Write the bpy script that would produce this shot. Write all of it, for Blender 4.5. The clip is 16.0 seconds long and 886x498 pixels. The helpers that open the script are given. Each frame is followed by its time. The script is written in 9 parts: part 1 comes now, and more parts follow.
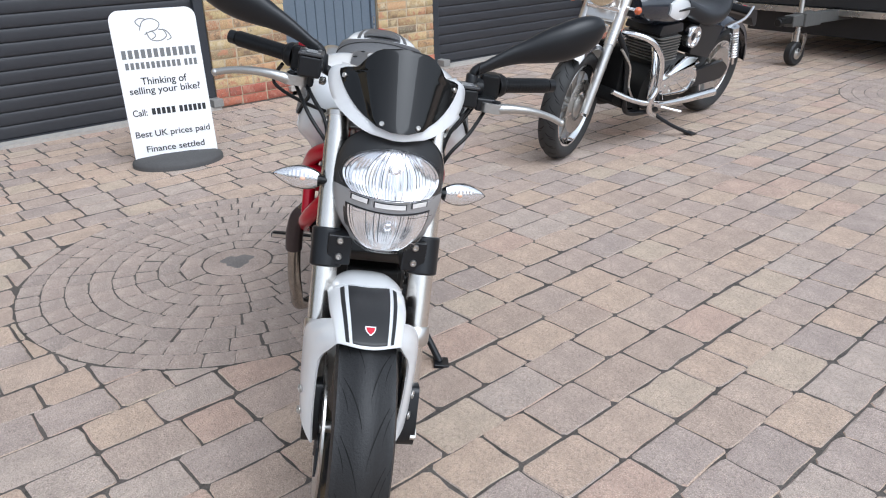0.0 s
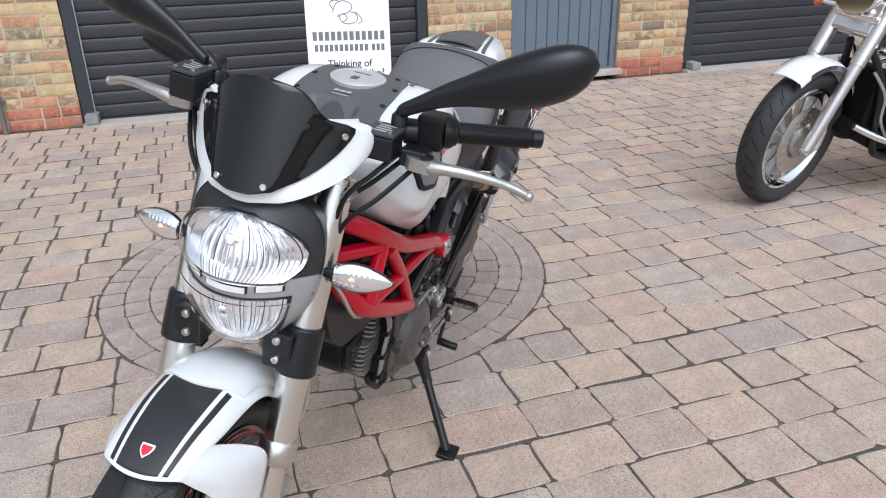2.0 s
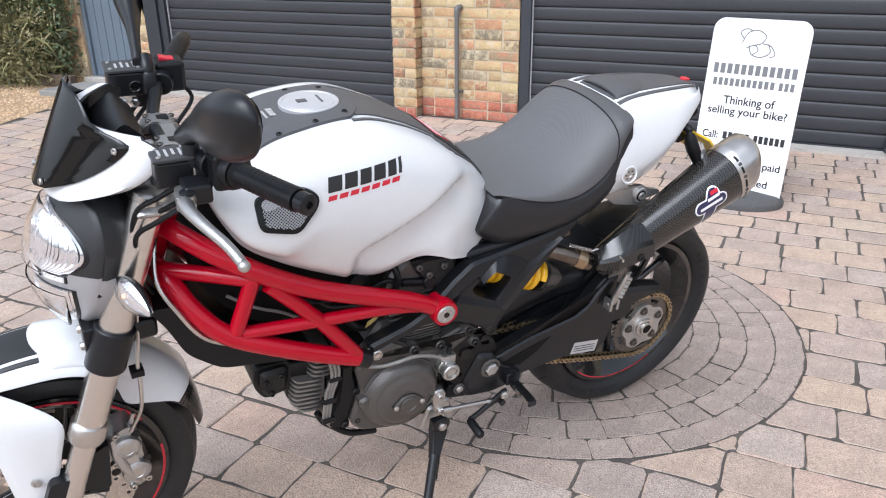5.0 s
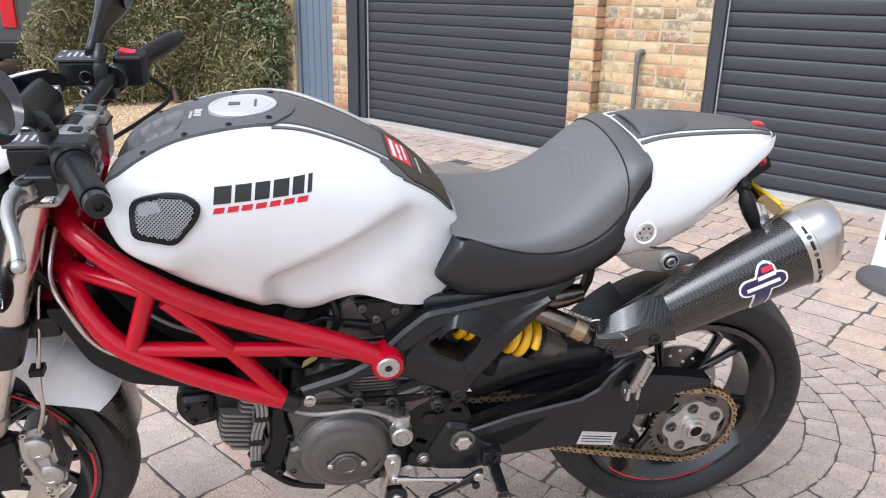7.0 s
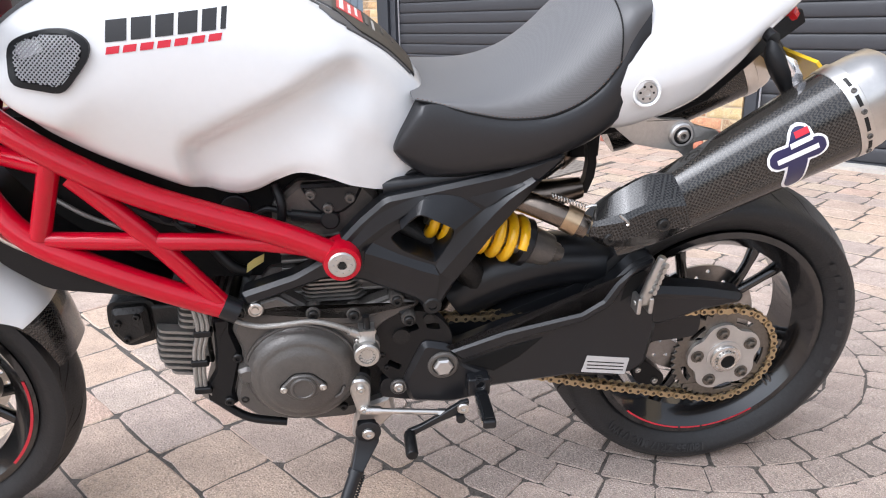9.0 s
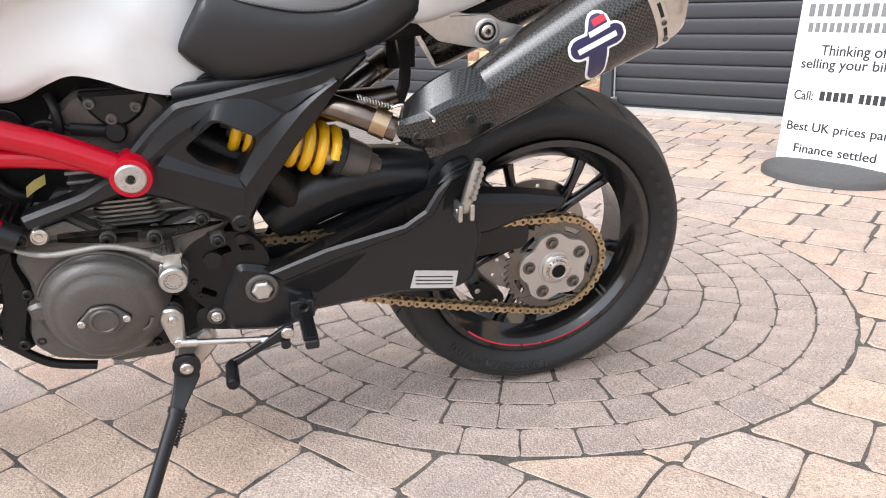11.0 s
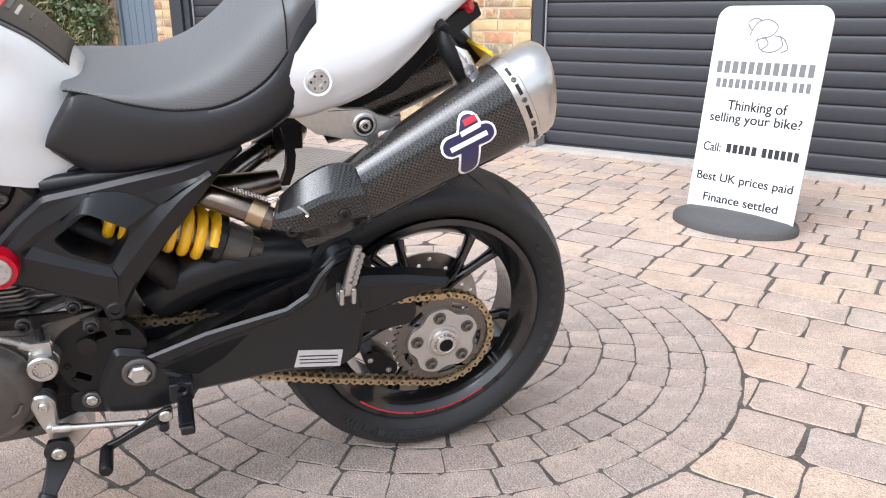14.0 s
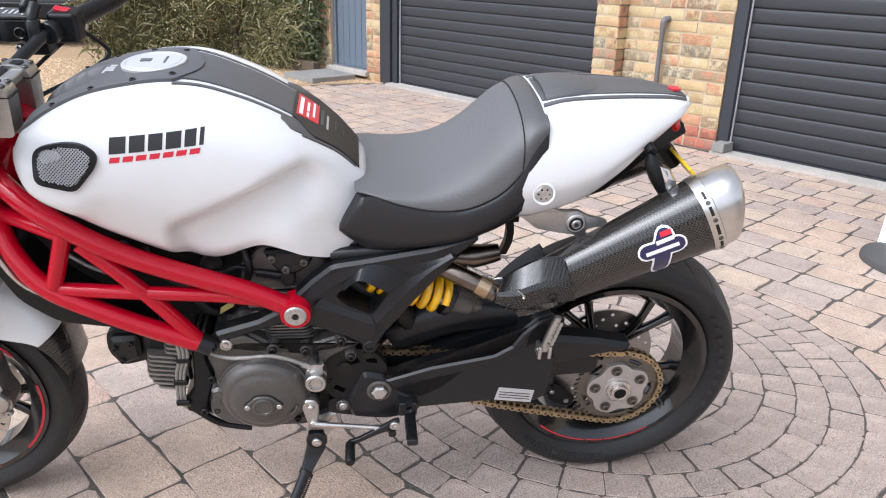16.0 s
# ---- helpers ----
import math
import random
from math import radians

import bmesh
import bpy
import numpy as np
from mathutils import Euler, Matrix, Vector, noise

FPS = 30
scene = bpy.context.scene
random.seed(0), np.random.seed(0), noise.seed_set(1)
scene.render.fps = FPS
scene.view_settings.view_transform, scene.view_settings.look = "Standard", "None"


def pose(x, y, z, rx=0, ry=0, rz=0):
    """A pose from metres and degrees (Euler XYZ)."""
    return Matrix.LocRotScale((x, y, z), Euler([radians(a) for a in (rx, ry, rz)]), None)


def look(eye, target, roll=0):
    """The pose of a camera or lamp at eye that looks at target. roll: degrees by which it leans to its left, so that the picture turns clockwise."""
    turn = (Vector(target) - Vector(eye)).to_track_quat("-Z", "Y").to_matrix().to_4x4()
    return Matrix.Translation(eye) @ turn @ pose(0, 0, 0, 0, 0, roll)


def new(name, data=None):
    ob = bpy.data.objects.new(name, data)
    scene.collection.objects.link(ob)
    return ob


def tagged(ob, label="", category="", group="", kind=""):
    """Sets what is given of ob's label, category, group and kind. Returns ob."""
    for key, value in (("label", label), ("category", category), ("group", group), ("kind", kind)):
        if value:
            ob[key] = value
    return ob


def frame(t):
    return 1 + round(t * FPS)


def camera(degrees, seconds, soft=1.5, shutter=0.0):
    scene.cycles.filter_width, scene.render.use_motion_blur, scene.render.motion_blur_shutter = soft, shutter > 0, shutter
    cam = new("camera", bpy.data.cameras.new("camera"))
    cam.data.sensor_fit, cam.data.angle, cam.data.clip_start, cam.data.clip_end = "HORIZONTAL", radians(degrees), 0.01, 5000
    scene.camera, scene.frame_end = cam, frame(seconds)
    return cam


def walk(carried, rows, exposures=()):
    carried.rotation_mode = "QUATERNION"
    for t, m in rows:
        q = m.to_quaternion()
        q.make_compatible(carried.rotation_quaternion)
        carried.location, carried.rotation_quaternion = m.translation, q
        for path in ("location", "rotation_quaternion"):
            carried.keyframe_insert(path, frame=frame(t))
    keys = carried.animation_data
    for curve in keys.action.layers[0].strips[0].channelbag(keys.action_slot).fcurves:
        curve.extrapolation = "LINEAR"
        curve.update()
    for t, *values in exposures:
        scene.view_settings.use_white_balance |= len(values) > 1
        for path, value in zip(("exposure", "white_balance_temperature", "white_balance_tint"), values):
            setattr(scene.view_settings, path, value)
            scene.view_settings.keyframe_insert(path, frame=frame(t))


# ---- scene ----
cam = camera(61.4, 16.0, soft=1.1)
EXPOSURES = [(0, 0.42000000000000004, 5730, 8), (3, 0.49000000000000005, 5800, 9), (5.3, 0.8, 5780, 11), (7, 0.96, 5830, 12), (8.2, 1.05, 5830, 12), (10.3, 1.24, 6230, 11), (11.5, 1.21, 5960, 10), (13, 1.19, 5810, 10), (14.5, 1.08, 5980, 11), (16, 0.95, 5880, 12)]
PATH = [
    (0, (2.805, 0.143, 1.284), (0.974, 0.289, 0.492), -1.8),
    (0.5, (2.73, 0.308, 1.273), (0.899, 0.306, 0.468), -1.6),
    (1, (2.521, 0.458, 1.255), (0.704, 0.271, 0.44), -1.6),
    (1.5, (2.364, 0.612, 1.247), (0.579, 0.228, 0.43), -1.4),
    (2, (2.23, 0.778, 1.264), (0.495, 0.2, 0.454), -1.3),
    (2.5, (2.081, 0.894, 1.252), (0.427, 0.103, 0.452), -1.0),
    (3, (1.908, 1.052, 1.276), (0.373, 0.045, 0.481), -0.5),
    (3.2, (1.863, 1.102, 1.273), (0.372, 0.03, 0.479), -0.4),
    (5.3, (1.239, 1.532, 1.241), (0.454, -0.157, 0.511), -0.3),
    (5.5, (1.179, 1.574, 1.244), (0.453, -0.147, 0.53), 0.0),
    (6, (1.072, 1.592, 1.234), (0.481, -0.192, 0.549), 0.9),
    (6.5, (0.936, 1.487, 1.201), (0.463, -0.342, 0.543), 1.3),
    (7, (0.824, 1.425, 1.159), (0.453, -0.434, 0.52), 1.2),
    (7.5, (0.689, 1.388, 1.078), (0.409, -0.496, 0.467), 0.5),
    (8, (0.68, 1.337, 0.989), (0.462, -0.561, 0.4), -0.5),
    (8.2, (0.682, 1.326, 0.972), (0.475, -0.576, 0.389), -0.8),
    (10.3, (0.622, 1.312, 0.785), (0.228, -0.543, 0.151), -2.4),
    (10.5, (0.614, 1.312, 0.782), (0.187, -0.534, 0.143), -2.4),
    (11, (0.553, 1.329, 0.771), (0.041, -0.492, 0.122), -2.2),
    (11.5, (0.48, 1.345, 0.767), (-0.107, -0.452, 0.116), -1.9),
    (12, (0.442, 1.345, 0.774), (-0.205, -0.433, 0.128), -1.6),
    (12.5, (0.429, 1.343, 0.773), (-0.25, -0.431, 0.147), -1.4),
    (13, (0.433, 1.335, 0.78), (-0.259, -0.441, 0.174), -1.0),
    (13.5, (0.438, 1.339, 0.8), (-0.243, -0.445, 0.205), -0.7),
    (14, (0.451, 1.353, 0.878), (-0.207, -0.435, 0.271), -0.2),
    (14.5, (0.476, 1.401, 1.001), (-0.137, -0.392, 0.359), 0.7),
    (15, (0.511, 1.472, 1.104), (-0.023, -0.331, 0.422), 1.3),
    (15.5, (0.535, 1.513, 1.146), (0.139, -0.313, 0.434), 1.6),
    (16, (0.572, 1.515, 1.16), (0.344, -0.336, 0.439), 1.5),
]
walk(cam, [(t, look(eye, target, roll)) for t, eye, target, roll in PATH], exposures=EXPOSURES)

# ---- world and light: bright overcast sky ----
world = bpy.data.worlds.new("overcast_sky")
scene.world = world
world.use_nodes = True
wn, wl = world.node_tree.nodes, world.node_tree.links
wn.clear()
sky = wn.new("ShaderNodeTexSky")
sky.sky_type = "NISHITA"
sky.sun_disc = False
sky.sun_elevation, sky.sun_rotation = radians(52), radians(60)
sky.dust_density, sky.air_density = 3.0, 1.0
grey = wn.new("ShaderNodeHueSaturation")
grey.inputs["Saturation"].default_value = 0.20
back = wn.new("ShaderNodeBackground")
back.inputs["Strength"].default_value = 0.15
wout = wn.new("ShaderNodeOutputWorld")
wl.new(sky.outputs[0], grey.inputs["Color"])
wl.new(grey.outputs[0], back.inputs["Color"])
wl.new(back.outputs[0], wout.inputs["Surface"])

sun_data = bpy.data.lights.new("sun", "SUN")
sun_data.energy, sun_data.angle, sun_data.color = 1.0, radians(50), (1.0, 0.985, 0.965)
sun = new("sun", sun_data)
sun.matrix_world = look((6, 4, 9), (0, 0, 0))


# ---- materials ----
def mat(name, color, rough=0.5, metal=0.0, vary=0.12, scale=14.0, bump=0.0, bump_scale=60.0, coat=0.0, spec=0.5, stain=0.0, rand=None, grit=0.0, steps=False):
    """Principled surface with colour variation at two scales, roughness variation and fine relief."""
    m = bpy.data.materials.new(name)
    m.use_nodes = True
    n, l = m.node_tree.nodes, m.node_tree.links
    p = n["Principled BSDF"]
    p.inputs["Metallic"].default_value = metal
    p.inputs["Specular IOR Level"].default_value = spec
    p.inputs["Coat Weight"].default_value = coat
    p.inputs["Coat Roughness"].default_value = 0.06
    tc = n.new("ShaderNodeTexCoord")
    big, fine = n.new("ShaderNodeTexNoise"), n.new("ShaderNodeTexNoise")
    big.inputs["Scale"].default_value, big.inputs["Detail"].default_value = scale * 0.22, 4
    fine.inputs["Scale"].default_value, fine.inputs["Detail"].default_value = scale * 5, 5
    for t in (big, fine):
        l.new(tc.outputs["Object"], t.inputs["Vector"])
    add = n.new("ShaderNodeMath")
    add.operation = "ADD"
    l.new(big.outputs["Fac"], add.inputs[0])
    l.new(fine.outputs["Fac"], add.inputs[1])
    rng = n.new("ShaderNodeMapRange")
    rng.inputs["From Min"].default_value, rng.inputs["From Max"].default_value = 0.6, 1.4
    rng.inputs["To Min"].default_value, rng.inputs["To Max"].default_value = 1 - vary, 1 + vary
    l.new(add.outputs[0], rng.inputs["Value"])
    mul = n.new("ShaderNodeVectorMath")
    mul.operation = "SCALE"
    l.new(rng.outputs[0], mul.inputs["Scale"])
    if rand:
        info, geo = n.new("ShaderNodeObjectInfo"), n.new("ShaderNodeNewGeometry")
        s, fr = n.new("ShaderNodeMath"), n.new("ShaderNodeMath")
        s.operation, fr.operation = "ADD", "FRACT"
        l.new(info.outputs["Random"], s.inputs[0])
        l.new(geo.outputs["Random Per Island"], s.inputs[1])
        l.new(s.outputs[0], fr.inputs[0])
        ramp = n.new("ShaderNodeValToRGB")
        ramp.color_ramp.interpolation = "CONSTANT" if steps else "LINEAR"
        e = ramp.color_ramp.elements
        while len(e) < len(rand):
            e.new(0.5)
        for i, c in enumerate(rand):
            e[i].position, e[i].color = i / (len(rand) if steps else len(rand) - 1), (*c, 1)
        l.new(fr.outputs[0], ramp.inputs["Fac"])
        source = ramp.outputs["Color"]
    else:
        rgb = n.new("ShaderNodeRGB")
        rgb.outputs[0].default_value = (*color, 1)
        source = rgb.outputs[0]
    if stain:
        sp = n.new("ShaderNodeTexNoise")
        sp.inputs["Scale"].default_value, sp.inputs["Detail"].default_value = scale * 1.3, 8
        l.new(tc.outputs["Object"], sp.inputs["Vector"])
        sr = n.new("ShaderNodeMapRange")
        sr.inputs["From Min"].default_value, sr.inputs["From Max"].default_value = 0.48, 0.72
        sr.inputs["To Max"].default_value = stain
        l.new(sp.outputs["Fac"], sr.inputs["Value"])
        mx = n.new("ShaderNodeMix")
        mx.data_type = "RGBA"
        mx.inputs["B"].default_value = (*[c * 0.35 for c in color], 1)
        l.new(sr.outputs[0], mx.inputs["Factor"])
        l.new(source, mx.inputs["A"])
        source = mx.outputs["Result"]
    if grit:
        # scattered light and dark grains
        for size, low, high, tone, share in ((420, .59, .64, 1.9, .8), (380, .59, .65, .35, .85), (130, .60, .68, 1.45, .5), (110, .60, .68, .50, .6)):
            gn = n.new("ShaderNodeTexNoise")
            gn.inputs["Scale"].default_value, gn.inputs["Detail"].default_value = size, 1
            off = n.new("ShaderNodeVectorMath")
            off.operation = "ADD"
            off.inputs[1].default_value = (size, tone, share)
            l.new(tc.outputs["Object"], off.inputs[0])
            l.new(off.outputs[0], gn.inputs["Vector"])
            gr = n.new("ShaderNodeMapRange")
            gr.inputs["From Min"].default_value, gr.inputs["From Max"].default_value = low, high
            gr.inputs["To Max"].default_value = share * grit
            l.new(gn.outputs["Fac"], gr.inputs["Value"])
            gm = n.new("ShaderNodeMix")
            gm.data_type = "RGBA"
            gm.inputs["B"].default_value = (*[min(.8, c * tone) for c in color], 1)
            l.new(gr.outputs[0], gm.inputs["Factor"])
            l.new(source, gm.inputs["A"])
            source = gm.outputs["Result"]
    l.new(source, mul.inputs[0])
    l.new(mul.outputs[0], p.inputs["Base Color"])
    rr = n.new("ShaderNodeMapRange")
    rr.inputs["To Min"].default_value, rr.inputs["To Max"].default_value = rough * 0.85, min(1, rough * 1.15)
    l.new(big.outputs["Fac"], rr.inputs["Value"])
    l.new(rr.outputs[0], p.inputs["Roughness"])
    if bump:
        bn = n.new("ShaderNodeTexNoise")
        bn.inputs["Scale"].default_value, bn.inputs["Detail"].default_value = bump_scale, 6
        l.new(tc.outputs["Object"], bn.inputs["Vector"])
        b = n.new("ShaderNodeBump")
        b.inputs["Strength"].default_value, b.inputs["Distance"].default_value = bump, 0.004
        l.new(bn.outputs["Fac"], b.inputs["Height"])
        l.new(b.outputs[0], p.inputs["Normal"])
    return m


def weave(name, dark, light, turn, scale, rough, coat, relief):
    """Twill or knit: a fine woven checker, turned to lie along its thing."""
    m = mat(name, dark, rough, coat=coat, vary=0.05)
    n, l = m.node_tree.nodes, m.node_tree.links
    p = n["Principled BSDF"]
    tc, mp = n.new("ShaderNodeTexCoord"), n.new("ShaderNodeMapping")
    mp.inputs["Rotation"].default_value = [radians(a) for a in turn]
    ch = n.new("ShaderNodeTexChecker")
    ch.inputs["Scale"].default_value = scale
    ch.inputs["Color1"].default_value, ch.inputs["Color2"].default_value = (*dark, 1), (*light, 1)
    l.new(tc.outputs["Object"], mp.inputs["Vector"])
    l.new(mp.outputs[0], ch.inputs["Vector"])
    l.new(ch.outputs["Color"], p.inputs["Base Color"])
    if relief:
        b = n.new("ShaderNodeBump")
        b.inputs["Strength"].default_value, b.inputs["Distance"].default_value = relief, 0.001
        l.new(ch.outputs["Fac"], b.inputs["Height"])
        l.new(b.outputs[0], p.inputs["Normal"])
    return m


def mottled(name, tones, patches, rough, relief):
    """Fired clay: a tone for each brick, with patches of a second tone, dark burns and a sandy face."""
    m = mat(name, tones[0], rough, vary=.30, scale=30, bump=relief, bump_scale=95, rand=tones, grit=.55, steps=True)
    n, l = m.node_tree.nodes, m.node_tree.links
    p = n["Principled BSDF"]
    first = p.inputs["Base Color"].links[0].from_socket
    tc, info, geo = n.new("ShaderNodeTexCoord"), n.new("ShaderNodeObjectInfo"), n.new("ShaderNodeNewGeometry")
    s, fr = n.new("ShaderNodeMath"), n.new("ShaderNodeMath")
    s.operation, fr.operation = "MULTIPLY_ADD", "FRACT"
    l.new(info.outputs["Random"], s.inputs[0])
    s.inputs[1].default_value = 7.3
    l.new(geo.outputs["Random Per Island"], s.inputs[2])
    l.new(s.outputs[0], fr.inputs[0])
    ramp = n.new("ShaderNodeValToRGB")
    ramp.color_ramp.interpolation = "CONSTANT"
    e = ramp.color_ramp.elements
    while len(e) < len(patches):
        e.new(0.5)
    for i, c in enumerate(patches):
        e[i].position, e[i].color = i / len(patches), (*c, 1)
    l.new(fr.outputs[0], ramp.inputs["Fac"])
    source = first
    for size, low, high, most, col in ((19, .47, .58, .85, None), (55, .58, .66, .38, (.62, .54, .40)), (38, .60, .70, .7, (.13, .10, .075))):
        t, r, mx = n.new("ShaderNodeTexNoise"), n.new("ShaderNodeMapRange"), n.new("ShaderNodeMix")
        t.inputs["Scale"].default_value, t.inputs["Detail"].default_value, t.inputs["Roughness"].default_value = size, 5, .65
        shift = n.new("ShaderNodeVectorMath")
        shift.operation = "ADD"
        l.new(tc.outputs["Object"], shift.inputs[0])
        l.new(s.outputs[0], shift.inputs[1])
        l.new(shift.outputs[0], t.inputs["Vector"])
        r.inputs["From Min"].default_value, r.inputs["From Max"].default_value, r.inputs["To Max"].default_value = low, high, most
        l.new(t.outputs["Fac"], r.inputs["Value"])
        mx.data_type = "RGBA"
        l.new(r.outputs[0], mx.inputs["Factor"])
        l.new(source, mx.inputs["A"])
        if col:
            mx.inputs["B"].default_value = (*col, 1)
        else:
            l.new(ramp.outputs["Color"], mx.inputs["B"])
        source = mx.outputs["Result"]
    l.new(source, p.inputs["Base Color"])
    return m


def glass(name, color, rough=0.02):
    m = bpy.data.materials.new(name)
    m.use_nodes = True
    p = m.node_tree.nodes["Principled BSDF"]
    p.inputs["Base Color"].default_value = (*color, 1)
    p.inputs["Transmission Weight"].default_value = 1
    p.inputs["Roughness"].default_value = rough
    p.inputs["IOR"].default_value = 1.25
    return m


PAVER_TONES = [(0.425, 0.329, 0.268), (0.48, 0.368, 0.29), (0.38, 0.312, 0.277), (0.507, 0.385, 0.294), (0.434, 0.342, 0.29), (0.498, 0.376, 0.29), (0.407, 0.333, 0.294), (0.489, 0.351, 0.281), (0.471, 0.368, 0.298), (0.425, 0.338, 0.285), (0.453, 0.376, 0.324), (0.498, 0.402, 0.311)]
COBBLE_TONES = [(0.364, 0.293, 0.254), (0.416, 0.333, 0.286), (0.331, 0.27, 0.237), (0.396, 0.311, 0.265), (0.436, 0.344, 0.293)]
BRICK_TONES = [(.52, .40, .23), (.24, .14, .085), (.50, .25, .14), (.28, .22, .15), (.52, .37, .19), (.50, .30, .16), (.46, .34, .17), (.40, .23, .11), (.50, .38, .20), (.27, .19, .11), (.46, .28, .14), (.48, .35, .18), (.38, .17, .09), (.19, .155, .11), (.50, .37, .19), (.42, .29, .15)]
M_PAVER = mat("tumbled_paver", (.42, .335, .275), .92, spec=.22, vary=.24, scale=40, bump=1.0, bump_scale=190, stain=.26, rand=PAVER_TONES, grit=.7, steps=True)
M_COBBLE = mat("grey_cobble", (.40, .345, .30), .92, spec=.25, vary=.24, scale=44, bump=1.0, bump_scale=190, stain=.25, rand=COBBLE_TONES, grit=.7)
M_STAIN = mat("damp_stain", (.17, .155, .145), .7, vary=.4, scale=40, bump=.8, bump_scale=190, grit=.5)
M_JOINT = mat("joint_sand", (.088, .077, .067), .95, vary=.75, scale=30, bump=.8, bump_scale=220)
M_BRICK = mottled("stock_brick", BRICK_TONES, [(.56, .47, .31), (.46, .21, .12), (.52, .41, .24), (.22, .15, .10), (.54, .33, .18), (.48, .40, .27), (.34, .18, .10), (.54, .43, .26)], .9, 1.0)
M_REDBRICK = mottled("red_brick", [(.42, .14, .085), (.36, .105, .065), (.46, .17, .10), (.33, .10, .07)], [(.26, .10, .07), (.40, .16, .11), (.30, .16, .12), (.44, .20, .14)], .88, .6)
M_MORTAR = mat("mortar", (.47, .385, .27), .95, vary=.2, scale=30, bump=.6, bump_scale=180)
M_GREYSEAL = mat("pale_seal", (.45, .45, .46), .6, vary=.15)
M_SLAT = mat("anthracite_slat", (.029, .0295, .034), .55, vary=.10, scale=6, bump=.05, bump_scale=40)
M_DOORFRAME = mat("anthracite_frame", (.03, .033, .04), .45, vary=.1)
M_BOARD = mat("grey_painted_board", (.12, .15, .185), .55, vary=.10, scale=10, bump=.08, bump_scale=50)
M_CONCRETE = mat("concrete", (.42, .39, .35), .9, vary=.18, scale=20, bump=.4, bump_scale=90, stain=.2)
M_DARKCONC = mat("grey_block", (.24, .235, .22), .9, vary=.2, scale=20, bump=.4, bump_scale=90)
M_PIPE = mat("grey_plastic_pipe", (.13, .125, .12), .5, vary=.1)
M_GRAVEL = mat("pea_gravel", (0.530, 0.372, 0.218), .9, vary=.2, scale=20, rand=[(0.583, 0.419, 0.250), (0.445, 0.298, 0.172), (0.657, 0.502, 0.328), (0.530, 0.353, 0.203), (0.382, 0.270, 0.172)])
M_GRAVELBED = mat("gravel_bed", (0.382, 0.260, 0.148), .95, vary=.3, scale=60, bump=1, bump_scale=90)
# twig brown with the hedge's inner shade put into the colour
M_TWIGSHADE = mat("twig_shade", (.115, .105, .050), .9, vary=.6, scale=70, bump=1, bump_scale=60)
M_LEAF = mat("hedge_leaf", (.07, .09, .03), .6, vary=.2, rand=[(.115, .115, .042), (.19, .175, .066), (.26, .22, .105), (.072, .080, .030), (.165, .158, .056), (.32, .275, .15)])
M_IVY = mat("ivy_leaf", (.06, .09, .035), .5, vary=.2, rand=[(.07, .105, .04), (.12, .155, .075), (.05, .075, .032), (.16, .18, .10)])
M_BARK = mat("bark", (.11, .08, .055), .9, vary=.3, bump=.6)
M_IRON = mat("cast_iron_cover", (.15, .13, .112), .8, vary=.25, scale=20, bump=.4, bump_scale=120, stain=.3)
M_IRONLIGHT = mat("cover_worn", (.23, .205, .18), .8, vary=.2, scale=20, bump=.3)

M_WHITE = mat("pearl_white_paint", (.715, .722, .725), .24, vary=.02, coat=.5)
M_GLOSS = mat("gloss_black_paint", (.006, .006, .0065), .16, vary=.08, coat=.6)
M_RUBBERMARK = mat("raised_rubber", (.021, .021, .022), .55, vary=.1)
M_SPROCKET = mat("dark_steel", (.165, .15, .132), .38, .9, vary=.25, scale=40, bump=.2, bump_scale=200)
M_CARRIER = mat("machined_alloy", (.50, .49, .475), .30, .80, vary=.06, scale=40, bump=.06, bump_scale=400)
M_CHAINPIN = mat("dark_chain_steel", (.075, .060, .045), .45, .9, vary=.2)
M_SATIN = mat("satin_black", (.0082, .0088, .0105), .33, spec=.40, vary=.10, bump=.03, bump_scale=400)
M_STRIPE = mat("black_stripe", (.018, .018, .019), .45, vary=.08, bump=.04, bump_scale=500)
M_GREYPANEL = mat("matt_graphite", (.085, .085, .088), .5, vary=.08, bump=.05, bump_scale=500)
# panel graphite darkened for shade in the hollow; also the reservoir lids' own colour
M_GREYDEEP = mat("graphite_shade_and_lid", (.040, .040, .042), .45, vary=.1, bump=.05, bump_scale=500)
M_PLASTIC = mat("black_plastic", (.0055, .0058, .0066), .42, spec=.30, vary=.12, bump=.08, bump_scale=300)
M_BLACK = mat("deep_black", (.004, .004, .004), .7, vary=.1, spec=.2)
M_RED = mat("red_frame_paint", (.42, .0008, .014), .34, vary=.05, coat=.75, spec=.05)
M_BRAID = mat("braided_sleeve", (.30, .29, .27), .45, .6, vary=.2, scale=90, bump=.4, bump_scale=600)
M_REDTRIM = mat("red_trim", (.58, .02, .04), .35, vary=.05)
M_CAP = mat("satin_cap", (.58, .58, .59), .40, .45, vary=.05)
M_ALLOY = mat("cast_alloy", (.50, .49, .47), .34, .9, vary=.10, scale=30, bump=.15, bump_scale=250)
M_CHROME = mat("polished_chrome", (.82, .82, .82), .07, 1, vary=.03)
M_STEEL = mat("brushed_steel", (.62, .60, .57), .28, 1, vary=.08, scale=20)
M_DISC = mat("worn_disc_steel", (.36, .345, .33), .34, 1, vary=.15, scale=30)
M_FORK = mat("champagne_fork", (.73, .705, .665), .25, 1, vary=.05)
M_ENGINE = mat("engine_grey_paint", (.090, .083, .076), .31, .30, vary=.10, scale=30, bump=.2, bump_scale=260)
